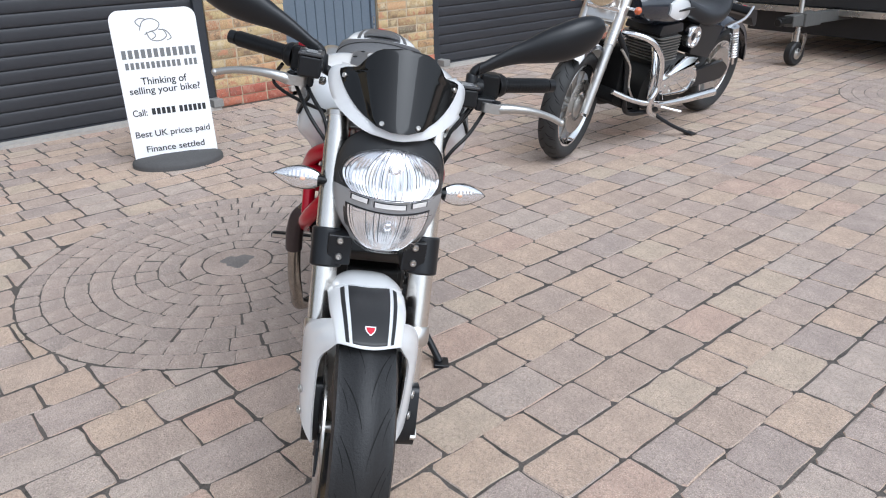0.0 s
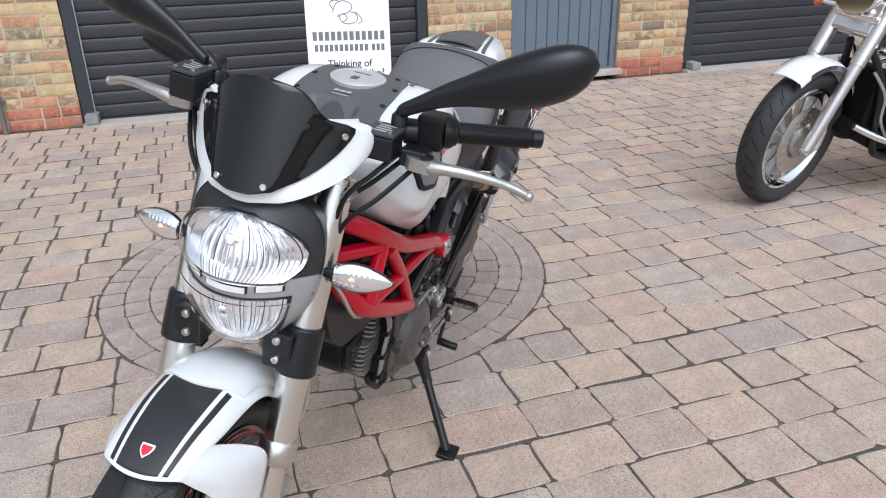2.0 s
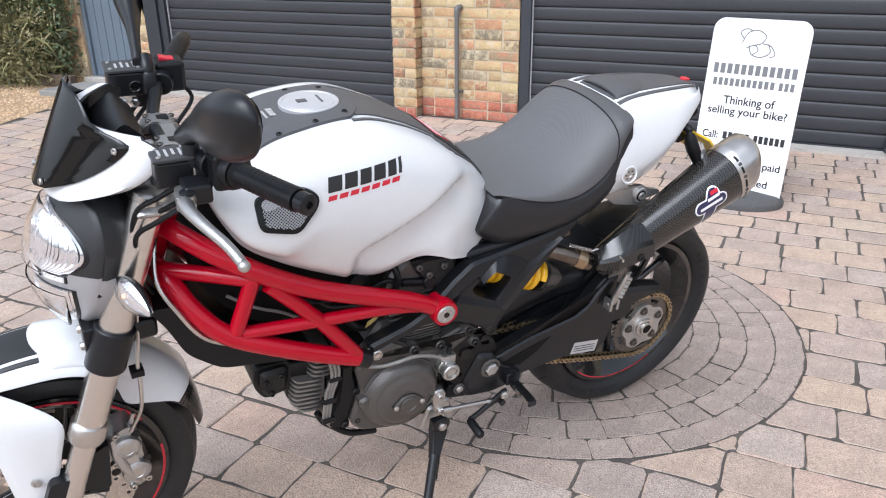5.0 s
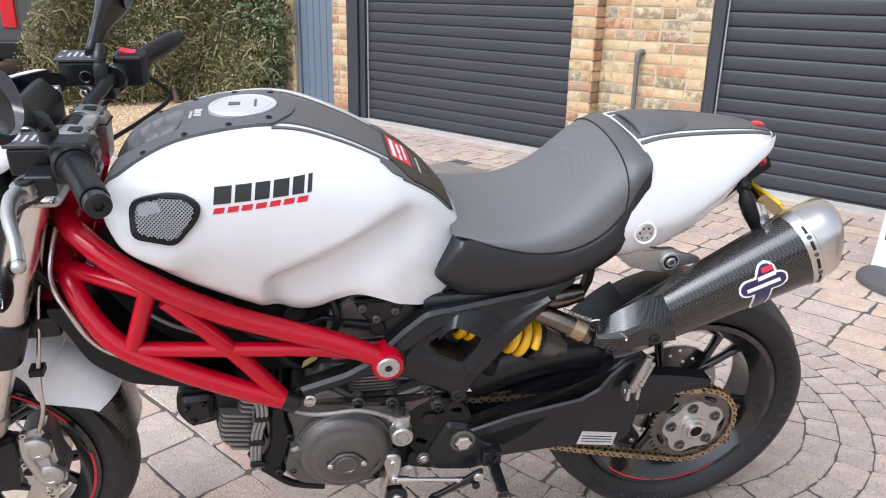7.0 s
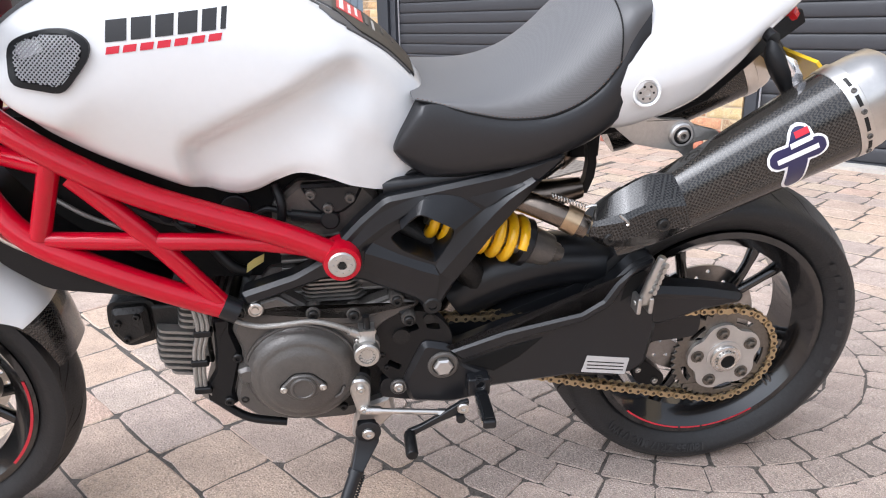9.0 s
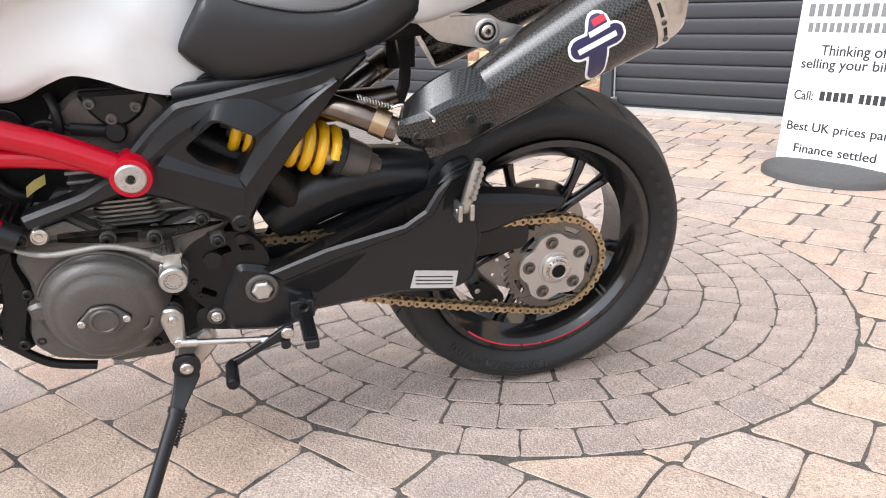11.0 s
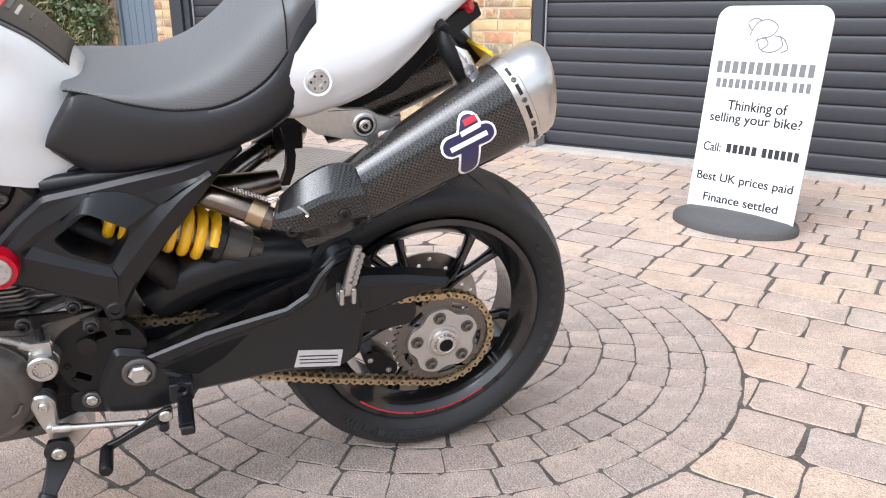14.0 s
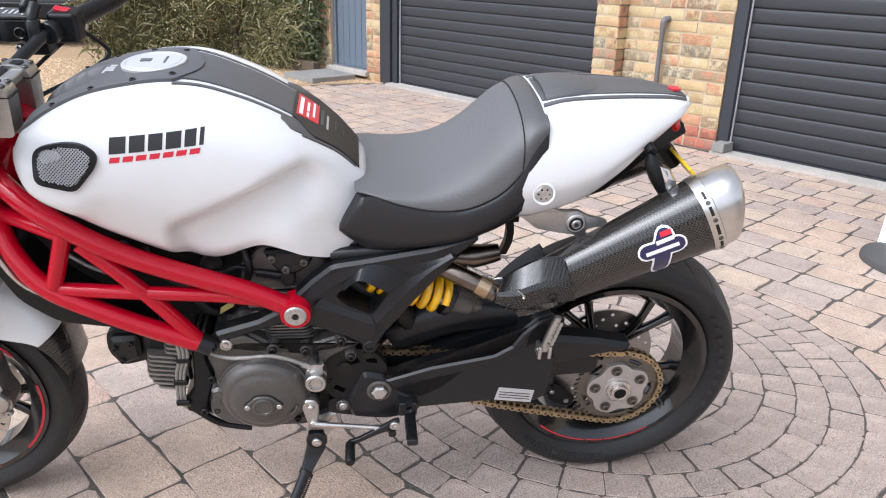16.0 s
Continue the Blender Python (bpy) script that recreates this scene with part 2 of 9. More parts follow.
M_ENGINEDARK = mat("engine_dark_casting", (.008, .0078, .0076), .45, .0, spec=.35, vary=.2, scale=30, bump=.3, bump_scale=200)
M_YELLOWTAG = mat("pale_yellow_paper", (.50, .42, .14), .7, vary=.2, scale=120)
M_FIN = mat("alloy_fin", (.235, .225, .21), .36, .6, vary=.2)
M_HEADER = mat("heat_tinted_steel", (.185, .155, .13), .28, 1, vary=.3, scale=10)
M_CLAMP = mat("bronze_steel", (.42, .31, .20), .30, 1, vary=.15, scale=30)
M_LINK = mat("stained_steel", (.33, .31, .285), .25, 1, vary=.25, scale=14)
M_HEADSHIELD = mat("plum_shield", (.050, .036, .036), .4, .3, vary=.15)
M_TYRE = mat("tyre_rubber", (.017, .0172, .018), .50, vary=.25, scale=30, bump=.25, bump_scale=220, spec=.4)
M_TYREOLD = mat("worn_tyre_rubber", (.028, .028, .028), .62, vary=.3, scale=30, bump=.25, bump_scale=220, spec=.4)
M_GROOVE = mat("tread_groove_black", (.004, .004, .004), .9, vary=.1)
M_YELLOW = mat("yellow_spring", (.82, .46, .003), .3, vary=.05, coat=.5)
M_CHAIN = mat("gold_chain", (.46, .355, .215), .34, .9, vary=.18, scale=60)
M_LABEL = mat("silver_label", (.5, .5, .5), .4, .3, vary=.05)
M_NAVY = mat("navy_badge", (.012, .012, .07), .3, vary=.05, coat=.5)
M_SIGNWHITE = mat("sign_white", (.86, .85, .85), .45, vary=.03, scale=5)
M_SIGNTEXT = mat("sign_print", (.02, .02, .022), .5, vary=.05)
M_SIGNGREY = mat("sign_print_grey", (.16, .16, .16), .5, vary=.05)
M_RUBBERBASE = mat("recycled_rubber", (.075, .073, .072), .8, vary=.2, scale=20, bump=.5, bump_scale=150)
M_CARBON = weave("carbon_twill", (.004, .004, .004), (.034, .030, .026), (0, -27, 0), 300, .2, .4, .0)
M_CARBONSHIELD = weave("carbon_twill_shield", (.002, .002, .002), (.022, .021, .020), (0, 18, 12), 300, .22, .25, .0)
# woven vinyl whose grey is raised to carry the sheen of the sky
M_SEAT = weave("skylit_textured_vinyl", (.098, .097, .099), (.116, .115, .117), (0, 0, 45), 520, .55, .0, .12)
M_SEATBORDER = mat("grey_vinyl_border", (.082, .081, .083), .45, vary=.08, bump=.06, bump_scale=200)
M_STITCH = mat("brown_thread", (.10, .06, .045), .8, vary=.2)
M_SEATSIDE = mat("smooth_vinyl", (.013, .0135, .0155), .38, vary=.08, bump=.06, bump_scale=200)
M_SMOKE = mat("smoked_screen", (.004, .004, .004), .04, vary=.05, spec=.45)
M_LENS = glass("clear_lens", (1, 1, 1))
M_REFLECTOR = mat("reflector", (.88, .88, .90), .13, .92, vary=.03)
M_MASK = mat("silver_mask_paint", (.38, .38, .385), .36, .40, vary=.05)
# opaque pale tone that stands for the bright reflection in the slots
M_MILKY = mat("pale_slot_glare", (.72, .70, .68), .2, .0, vary=.06, coat=1)
# copy of the reflector, tone lifted because the lower bowl faces the ground
M_MIRRORLOW = mat("reflector_brightened", (.92, .92, .93), .16, .85, vary=.03)
M_AMBER = mat("amber_bulb", (.85, .50, .34), .3, vary=.05)
M_AMBERLENS = mat("amber_lens", (.55, .11, .03), .2, vary=.05, coat=.8)
M_REDLENS = mat("red_lens", (.55, .01, .015), .15, vary=.05, coat=1)
M_PLATE = mat("yellow_plate", (.80, .52, .02), .35, vary=.03)
M_VAN = mat("van_grey", (.060, .063, .070), .3, vary=.05, coat=.5)
M_BLUE = mat("dark_blue_paint", (.012, .016, .026), .2, vary=.05, coat=1)
M_TRAILER = mat("trailer_grey", (.10, .10, .095), .5, vary=.15)
M_TRAILDARK = mat("trailer_dark_sheet", (.022, .022, .024), .6, vary=.1)


# ---- shapes ----
class Geo:
    """Collects vertices and faces of one mesh."""

    def __init__(self):
        self.v, self.f = [], []

    def put(self, verts, faces):
        k = len(self.v)
        self.v += [tuple(p) for p in verts]
        self.f += [tuple(k + i for i in f) for f in faces]
        return self

    def box(self, x0, x1, y0, y1, z0, z1, m=None):
        v = [Vector((x, y, z)) for x in (x0, x1) for y in (y0, y1) for z in (z0, z1)]
        if m:
            v = [m @ p for p in v]
        return self.put(v, [(0, 1, 3, 2), (4, 6, 7, 5), (0, 4, 5, 1), (2, 3, 7, 6), (0, 2, 6, 4), (1, 5, 7, 3)])

    def rings(self, rings, caps=True, loop=False):
        n = len(rings[0])
        v = [p for r in rings for p in r]
        f = []
        k = len(rings)
        for i in range(k if loop else k - 1):
            a, b = i * n, ((i + 1) % k) * n
            f += [(a + j, a + (j + 1) % n, b + (j + 1) % n, b + j) for j in range(n)]
        if caps and not loop:
            f += [tuple(range(n)), tuple((k - 1) * n + j for j in reversed(range(n)))]
        return self.put(v, f)

    def sheet(self, rows):
        n = len(rows[0])
        f = [(i * n + j, i * n + j + 1, (i + 1) * n + j + 1, (i + 1) * n + j) for i in range(len(rows) - 1) for j in range(n - 1)]
        return self.put([p for r in rows for p in r], f)

    def slab(self, rows, back):
        """A sheet with thickness: back is the step from its face to its back."""
        b = Vector(back)
        n, k = len(rows[0]), len(rows)
        front = [Vector(p) for r in rows for p in r]
        self_v = front + [p + b for p in front]
        o = n * k
        f = []
        for i in range(k - 1):
            for j in range(n - 1):
                q = (i * n + j, i * n + j + 1, (i + 1) * n + j + 1, (i + 1) * n + j)
                f += [q, tuple(o + a for a in reversed(q))]
        edge = [j for j in range(n)] + [i * n + n - 1 for i in range(1, k)] + [(k - 1) * n + j for j in range(n - 2, -1, -1)] + [i * n for i in range(k - 2, 0, -1)]
        for a, c in zip(edge, edge[1:] + edge[:1]):
            f.append((a, o + a, o + c, c))
        return self.put(self_v, f)

    def rod(self, p, q, r, r2=None, n=14):
        p, q = Vector(p), Vector(q)
        r2 = r if r2 is None else r2
        a, b = basis(q - p)
        ring = lambda c, s: [c + (a * math.cos(t) + b * math.sin(t)) * s for t in (2 * math.pi * i / n for i in range(n))]
        return self.rings([ring(p, r), ring(q, r2)])

    def tube(self, pts, r, n=12, fine=5):
        pts = spline([Vector(p) for p in pts], fine) if fine > 1 else [Vector(p) for p in pts]
        rr = r if isinstance(r, (list, tuple)) else [r] * 2
        out, a = [], None
        for i, p in enumerate(pts):
            d = (pts[min(i + 1, len(pts) - 1)] - pts[max(i - 1, 0)]).normalized()
            if a is None:
                a, b = basis(d)
            else:
                a = (a - d * a.dot(d)).normalized()
                b = d.cross(a)
            u = i / (len(pts) - 1) * (len(rr) - 1)
            k = min(int(u), len(rr) - 2)
            s = rr[k] + (rr[k + 1] - rr[k]) * (u - k)
            out.append([p + (a * math.cos(t) + b * math.sin(t)) * s for t in (2 * math.pi * j / n for j in range(n))])
        return self.rings(out)

    def turn(self, profile, origin, axis, n=32, closed=False):
        """Turns a profile of (along, radius) about an axis."""
        o, d = Vector(origin), Vector(axis).normalized()
        a, b = basis(d)
        rings = [[o + d * h + (a * math.cos(t) + b * math.sin(t)) * max(r, 1e-4) for t in (2 * math.pi * i / n for i in range(n))] for h, r in profile]
        return self.rings(rings, loop=closed)

    def plate(self, outline, lo, hi, holes=(), axes="xz"):
        """An outline in a plane, with holes, made lo to hi thick along the third axis."""
        from mathutils.geometry import tessellate_polygon
        loops = [list(outline)] + [list(h) for h in holes]
        flat = [p for lp in loops for p in lp]
        tris = tessellate_polygon([[Vector((p[0], p[1], 0)) for p in lp] for lp in loops])
        place = {"xz": lambda p, w: (p[0], w, p[1]), "yz": lambda p, w: (w, p[0], p[1]), "xy": lambda p, w: (p[0], p[1], w)}[axes]
        k = len(flat)
        v = [place(p, lo) for p in flat] + [place(p, hi) for p in flat]
        f = [tuple(t) for t in tris] + [tuple(k + i for i in reversed(t)) for t in tris]
        at = 0
        for lp in loops:
            n = len(lp)
            f += [(at + i, at + (i + 1) % n, k + at + (i + 1) % n, k + at + i) for i in range(n)]
            at += n
        return self.put(v, f)

    def ball(self, c, r, n=16, m=10, turn=None):
        r = r if isinstance(r, (list, tuple)) else (r, r, r)
        rings = []
        for i in range(m + 1):
            e = math.pi * (i / m - .5)
            e = max(-1.54, min(1.54, e))
            ring = []
            for j in range(n):
                t = 2 * math.pi * j / n
                p = Vector((r[0] * math.cos(e) * math.cos(t), r[1] * math.cos(e) * math.sin(t), r[2] * math.sin(e)))
                ring.append(Vector(c) + (turn @ p if turn else p))
            rings.append(ring)
        return self.rings(rings)

    def flipped(self):
        """The same mesh on the thing's other side."""
        g = Geo()
        g.v, g.f = [(x, -y, z) for x, y, z in self.v], [tuple(reversed(f)) for f in self.f]
        return g

    def moved(self, m):
        g = Geo()
        g.v, g.f = [tuple(m @ Vector(p)) for p in self.v], list(self.f)
        return g


def basis(d):
    d = Vector(d).normalized()
    a = d.orthogonal().normalized() if abs(d.z) > .9 else Vector((0, 0, 1)).cross(d).normalized()
    return a, d.cross(a)


def spline(pts, fine):
    out = []
    for i in range(len(pts) - 1):
        p0, p1, p2, p3 = pts[max(i - 1, 0)], pts[i], pts[i + 1], pts[min(i + 2, len(pts) - 1)]
        for k in range(fine):
            t = k / fine
            out.append(.5 * ((2 * p1) + (p2 - p0) * t + (2 * p0 - 5 * p1 + 4 * p2 - p3) * t * t + (3 * p1 - p0 - 3 * p2 + p3) * t ** 3))
    return out + [pts[-1]]


def along(table, x):
    """Smooth value at x of a table of (x, value), x rising."""
    xs = [a for a, b in table]
    x = max(xs[0], min(xs[-1], x))
    i = max(0, min(len(xs) - 2, int(np.searchsorted(xs, x)) - 1))
    t = (x - xs[i]) / (xs[i + 1] - xs[i])
    y = [b for a, b in table]
    h = xs[i + 1] - xs[i]
    s0 = (y[i + 1] - y[max(i - 1, 0)]) / (xs[i + 1] - xs[max(i - 1, 0)]) * h
    s1 = (y[min(i + 2, len(y) - 1)] - y[i]) / (xs[min(i + 2, len(y) - 1)] - xs[i]) * h
    return (2 * t ** 3 - 3 * t * t + 1) * y[i] + (t ** 3 - 2 * t * t + t) * s0 + (3 * t * t - 2 * t ** 3) * y[i + 1] + (t ** 3 - t * t) * s1


def rounded(points, r=.01, n=3):
    """An outline with its corners rounded."""
    out = []
    k = len(points)
    for i in range(k):
        p, a, b = Vector(points[i]), Vector(points[i - 1]), Vector(points[(i + 1) % k])
        ra, rb = min(r, (a - p).length * .45), min(r, (b - p).length * .45)
        s, e = p + (a - p).normalized() * ra, p + (b - p).normalized() * rb
        for j in range(n + 1):
            t = j / n
            out.append(tuple((1 - t) ** 2 * s + 2 * t * (1 - t) * p + t * t * e))
    return out


def facet(outline, y0, y1, y2, inset):
    """A plate in the xz plane whose outer edge is cut back to a slanting facet."""
    n = len(outline)
    turn = sum(outline[i][0] * outline[(i + 1) % n][1] - outline[(i + 1) % n][0] * outline[i][1] for i in range(n))
    sgn = 1 if turn > 0 else -1
    inner = []
    for i in range(n):
        p, a, b = (Vector(outline[k % n]).to_2d() for k in (i, i - 1, i + 1))
        e, f = (p - a).normalized(), (b - p).normalized()
        m = Vector((-e.y - f.y, e.x + f.x)) * sgn
        m = m.normalized() / max(.5, (1 + e.dot(f)) / 2) ** .5
        inner.append(p + m * inset)
    return Geo().rings([[(p[0], y, p[1]) for p in r] for r, y in ((outline, y0), (outline, y1), (inner, y2))])


def make_mesh(name, g, material, sharp=38, tidy=True):
    me = bpy.data.meshes.new(name)
    me.from_pydata(g.v, [], g.f)
    if tidy:
        bm = bmesh.new()
        bm.from_mesh(me)
        bmesh.ops.recalc_face_normals(bm, faces=bm.faces)
        bm.to_mesh(me)
        bm.free()
    me.polygons.foreach_set("use_smooth", [True] * len(me.polygons))
    me.set_sharp_from_angle(angle=radians(sharp))
    me.materials.append(material)
    me.update()
    return me


def part(name, g, material, parent, label="", bevel=0.0, sharp=38, tidy=True):
    """One mesh object under a thing or a part."""
    ob = new(name, make_mesh(name, g, material, sharp, tidy))
    ob.parent = parent
    if label:
        ob["label"] = label
    if bevel:
        b = ob.modifiers.new("bevel", "BEVEL")
        b.width, b.segments, b.limit_method, b.angle_limit, b.harden_normals = bevel, 2, "ANGLE", radians(40), True
    return ob


def thing(name, label, category, m=None, group="", kind=""):
    ob = new(name)
    ob.empty_display_size = .1
    if m is not None:
        ob.matrix_world = m
    return tagged(ob, label, category, group, kind)


def solid(name, g, material, label, category, kind="", m=None, bevel=0.0, sharp=38, tidy=True):
    ob = part(name, g, material, None, bevel=bevel, sharp=sharp, tidy=tidy)
    if m is not None:
        ob.matrix_world = m
    return tagged(ob, label, category, kind=kind)


def words(text, size, align="CENTER", squeeze=1.0):
    """A flat mesh of letters in the built-in font, in the xy plane, slightly thick."""
    cu = bpy.data.curves.new("letters", "FONT")
    cu.body, cu.size, cu.align_x, cu.extrude, cu.offset = text, size, align, .0008, size * .009
    ob = bpy.data.objects.new("letters", cu)
    scene.collection.objects.link(ob)
    dg = bpy.context.evaluated_depsgraph_get()
    me = bpy.data.meshes.new_from_object(ob.evaluated_get(dg))
    g = Geo()
    g.v = [(v.co.x * squeeze, v.co.y, v.co.z) for v in me.vertices]
    g.f = [tuple(p.vertices) for p in me.polygons]
    bpy.data.objects.remove(ob)
    bpy.data.curves.remove(cu)
    bpy.data.meshes.remove(me)
    return g


# ---- setting: the yard in front of the garages ----
# the garage wall runs along U from W0; N points from it into the yard
W0, U, N = Vector((.23, -6.0, 0)), Vector((-.587, .809, 0)).normalized(), Vector((.809, .587, 0)).normalized()
WALL = Matrix(((U.x, N.x, 0, W0.x), (U.y, N.y, 0, W0.y), (0, 0, 1, 0), (0, 0, 0, 1)))

ground = solid("ground", Geo().put([(-400, -400, -.0016), (400, -400, -.0016), (400, 400, -.0016), (-400, 400, -.0016)], [(0, 1, 2, 3)]), M_JOINT, "dark sandy bedding under the block paving", "ground", "structure", tidy=False)


# ---- garage front ----
def wall_box(name, s0, s1, d0, d1, z0, z1, material, label):
    return solid(name, Geo().box(s0, s1, d0, d1, z0, z1), material, label, "wall", "structure", WALL)


def roller_door(name, s0, s1, top=2.1):
    """A roller shutter of rounded slats between two dark guides."""
    door = thing(name, "closed anthracite grey roller garage door with horizontal slats", "garage door", WALL, kind="structure")
    part("guide_rail", Geo().box(s0, s0 + .075, -.10, -.012, 0, top), M_DOORFRAME, door, bevel=.003)
    part("guide_rail", Geo().box(s1 - .075, s1, -.10, -.012, 0, top), M_DOORFRAME, door, bevel=.003)
    pitch, a, b = .09, s0 + .076, s1 - .076
    prof = [(-.0730, .0005), (-.0665, .0025), (-.0640, .006), (-.0620, .014), (-.0605, .028), (-.0600, .046), (-.0605, .064), (-.0620, .077), (-.0645, .084), (-.0680, .0878), (-.0730, .0895)]
    g = Geo()
    g.sheet([[(s, d, z) for d, z in prof] for s in (a, b)])
    shared = make_mesh("slat", g, M_SLAT)
    for i in range(int(top / pitch)):
        ob = new("slat", shared)
        ob.parent, ob.location = door, (0, 0, .03 + i * pitch)
    part("seal_strip", Geo().box(a - .001, a + .006, -.058, -.046, 0, top), M_GREYSEAL, door, "thin pale seal beside the guide")
    part("bottom_bar", Geo().box(a, b, -.09, -.056, .006, .031), M_DOORFRAME, door)
    part("door_back", Geo().box(a, b, -.105, -.088, .0, top), M_DOORFRAME, door)
    return door


def boarded_door(name, s0, s1, boards, label):
    """A side door of upright boards in a grey frame, with a stone step."""
    door = thing(name, label, "door", WALL, kind="structure")
    f = .045
    z0, z1 = .085, 2.08
    part("door_frame", Geo().plate([(s0, z0), (s1, z0), (s1, z1), (s0, z1)], -.10, -.035, [[(s0 + f, z0 + .012), (s1 - f, z0 + .012), (s1 - f, z1 - f), (s0 + f, z1 - f)]]), M_BOARD, door, bevel=.003)
    w = (s1 - s0 - 2 * f) / boards
    shared = make_mesh("board", Geo().put([(x, y, z) for z in (z0 + .014, z1 - f) for x, y in ((0, -.07), (.006, -.058), (w - .006, -.058), (w, -.07))], [(0, 1, 5, 4), (1, 2, 6, 5), (2, 3, 7, 6)]), M_BOARD)
    for i in range(boards):
        ob = new("board", shared)
        ob.parent, ob.location = door, (s0 + f + i * w, 0, 0)
    part("door_back", Geo().box(s0 + f, s1 - f, -.10, -.072, z0 + .012, z1 - f), M_BLACK, door)
    g = Geo()
    for z in (.42, .50, 1.5, 1.58):
        g.rod((s1 - f * .6, -.033, z), (s1 - f * .6, -.033, z + .06), .007, n=8)
    part("hinge", g, M_STEEL, door, "steel butt hinge")
    part("doorstep", Geo().box(s0 - .04, s1 + .04, -.12, .045, .035, .083), M_CONCRETE, door, "worn grey stone step", bevel=.006)
    return door


roller_door("garage_door_1", 0.03, 2.50)
roller_door("garage_door_2", 3.50, 6.00)
roller_door("garage_door_3", 8.30, 10.68)
boarded_door("door_1", -.99, -.37, 5, "closed blue-grey boarded side door beside the hedge")
boarded_door("door_2", 6.69, 7.64, 9, "closed blue-grey boarded side door with stone step")
for i, (a, b) in enumerate(((.03, 2.5), (3.5, 6.0), (8.3, 10.68))):
    wall_box("sill_%d" % (i + 1), a + .002, b - .002, -.055, .075, -.004, .022, M_CONCRETE, "pale concrete threshold strip under the garage door")
# unseen upper wall, back and roof; height assumed, to shade doors and near paving
wall_box("wall_upper", -1.8, 13.5, -.30, -.012, 2.105, 4.6, M_MORTAR, "unseen plain wall above the garage doors, raised to block sky light")
wall_box("wall_back", -1.8, 13.5, -3.2, -3.0, 0, 4.6, M_MORTAR, "unseen plain back wall that closes the garages")
solid("ceiling", Geo().box(-1.9, 13.6, -3.2, -.02, 4.602, 4.7), M_DOORFRAME, "unseen dark flat roof that closes the garages", "roof", "structure", WALL)
for s, d in ((3.52, .03), (5.93, .03), (8.34, .03)):
    solid("corner_block", Geo().box(s, s + .085, -.045, .085, .0235, .085), M_DARKCONC, "small grey concrete block at the foot of the door jamb", "block", "structure", WALL, bevel=.006)

pipe = thing("drain_pipe", "grey plastic waste pipe with elbow on the brick pier", "pipe", WALL)
part("pipe_run", Geo().rod((3.02, .045, 0), (3.02, .045, .79), .017), M_PIPE, pipe)
part("elbow", Geo().tube([(3.02, .045, .76), (3.02, .045, .80), (3.02, .035, .822), (3.035, .0, .83)], .021, fine=4), M_PIPE, pipe)
part("bracket", Geo().box(2.985, 3.055, .001, .03, .205, .22).rod((3.02, .045, .2), (3.02, .045, .225), .021), M_PIPE, pipe)

# rubber-stud cover set in the paving
cover = thing("drain_cover", "worn brown-grey patterned metal cover set flush in the paving", "drain cover", WALL, kind="structure")
part("cover_plate", Geo().box(1.95, 3.04, .82, 1.76, -.004, .006), M_IRONLIGHT, cover)
g = Geo()
for i in range(27):
    for j in range(20):
        s, d = 1.985 + i * .039 + (.0195 if j % 2 else 0), .852 + j * .046
        g.put([(s - .013, d - .007, .0068), (s - .006, d - .013, .0068), (s + .006, d - .013, .0068), (s + .013, d - .007, .0068), (s + .013, d + .007, .0068), (s + .006, d + .013, .0068), (s - .006, d + .013, .0068), (s - .013, d + .007, .0068)], [tuple(range(8))])
tagged(part("cover_holes", g, M_IRON, cover, "dark pockets in staggered rows", tidy=False), kind="stuff")


# ---- brickwork: courses of 75 mm, bricks proud of the mortar ----
def brick_mesh(length, k):
    """One brick in the wall's frame, from 0 to length along it, face towards the yard."""
    rnd = random.Random(k)
    j = lambda a: rnd.uniform(-a, a)
    c, h, dep = .008, .065, .012
    back = [(0, -dep, 0), (length, -dep, 0), (length, -dep, h), (0, -dep, h)]
    edge = [(j(.004), -.004, j(.0035)), (length + j(.004), -.004, j(.0035)), (length + j(.004), -.004, h + j(.0035)), (j(.004), -.004, h + j(.0035))]
    face = [(c + j(.005), j(.003), c + j(.004)), (length - c + j(.005), j(.003), c + j(.004)), (length - c + j(.005), j(.003), h - c + j(.004)), (c + j(.005), j(.003), h - c + j(.004))]
    g = Geo()
    g.put(back + edge + face, [(i, (i + 1) % 4, 4 + (i + 1) % 4, 4 + i) for i in range(4)] + [(4 + i, 4 + (i + 1) % 4, 8 + (i + 1) % 4, 8 + i) for i in range(4)] + [(8, 9, 10, 11)])
    return g


BRICKS = {}


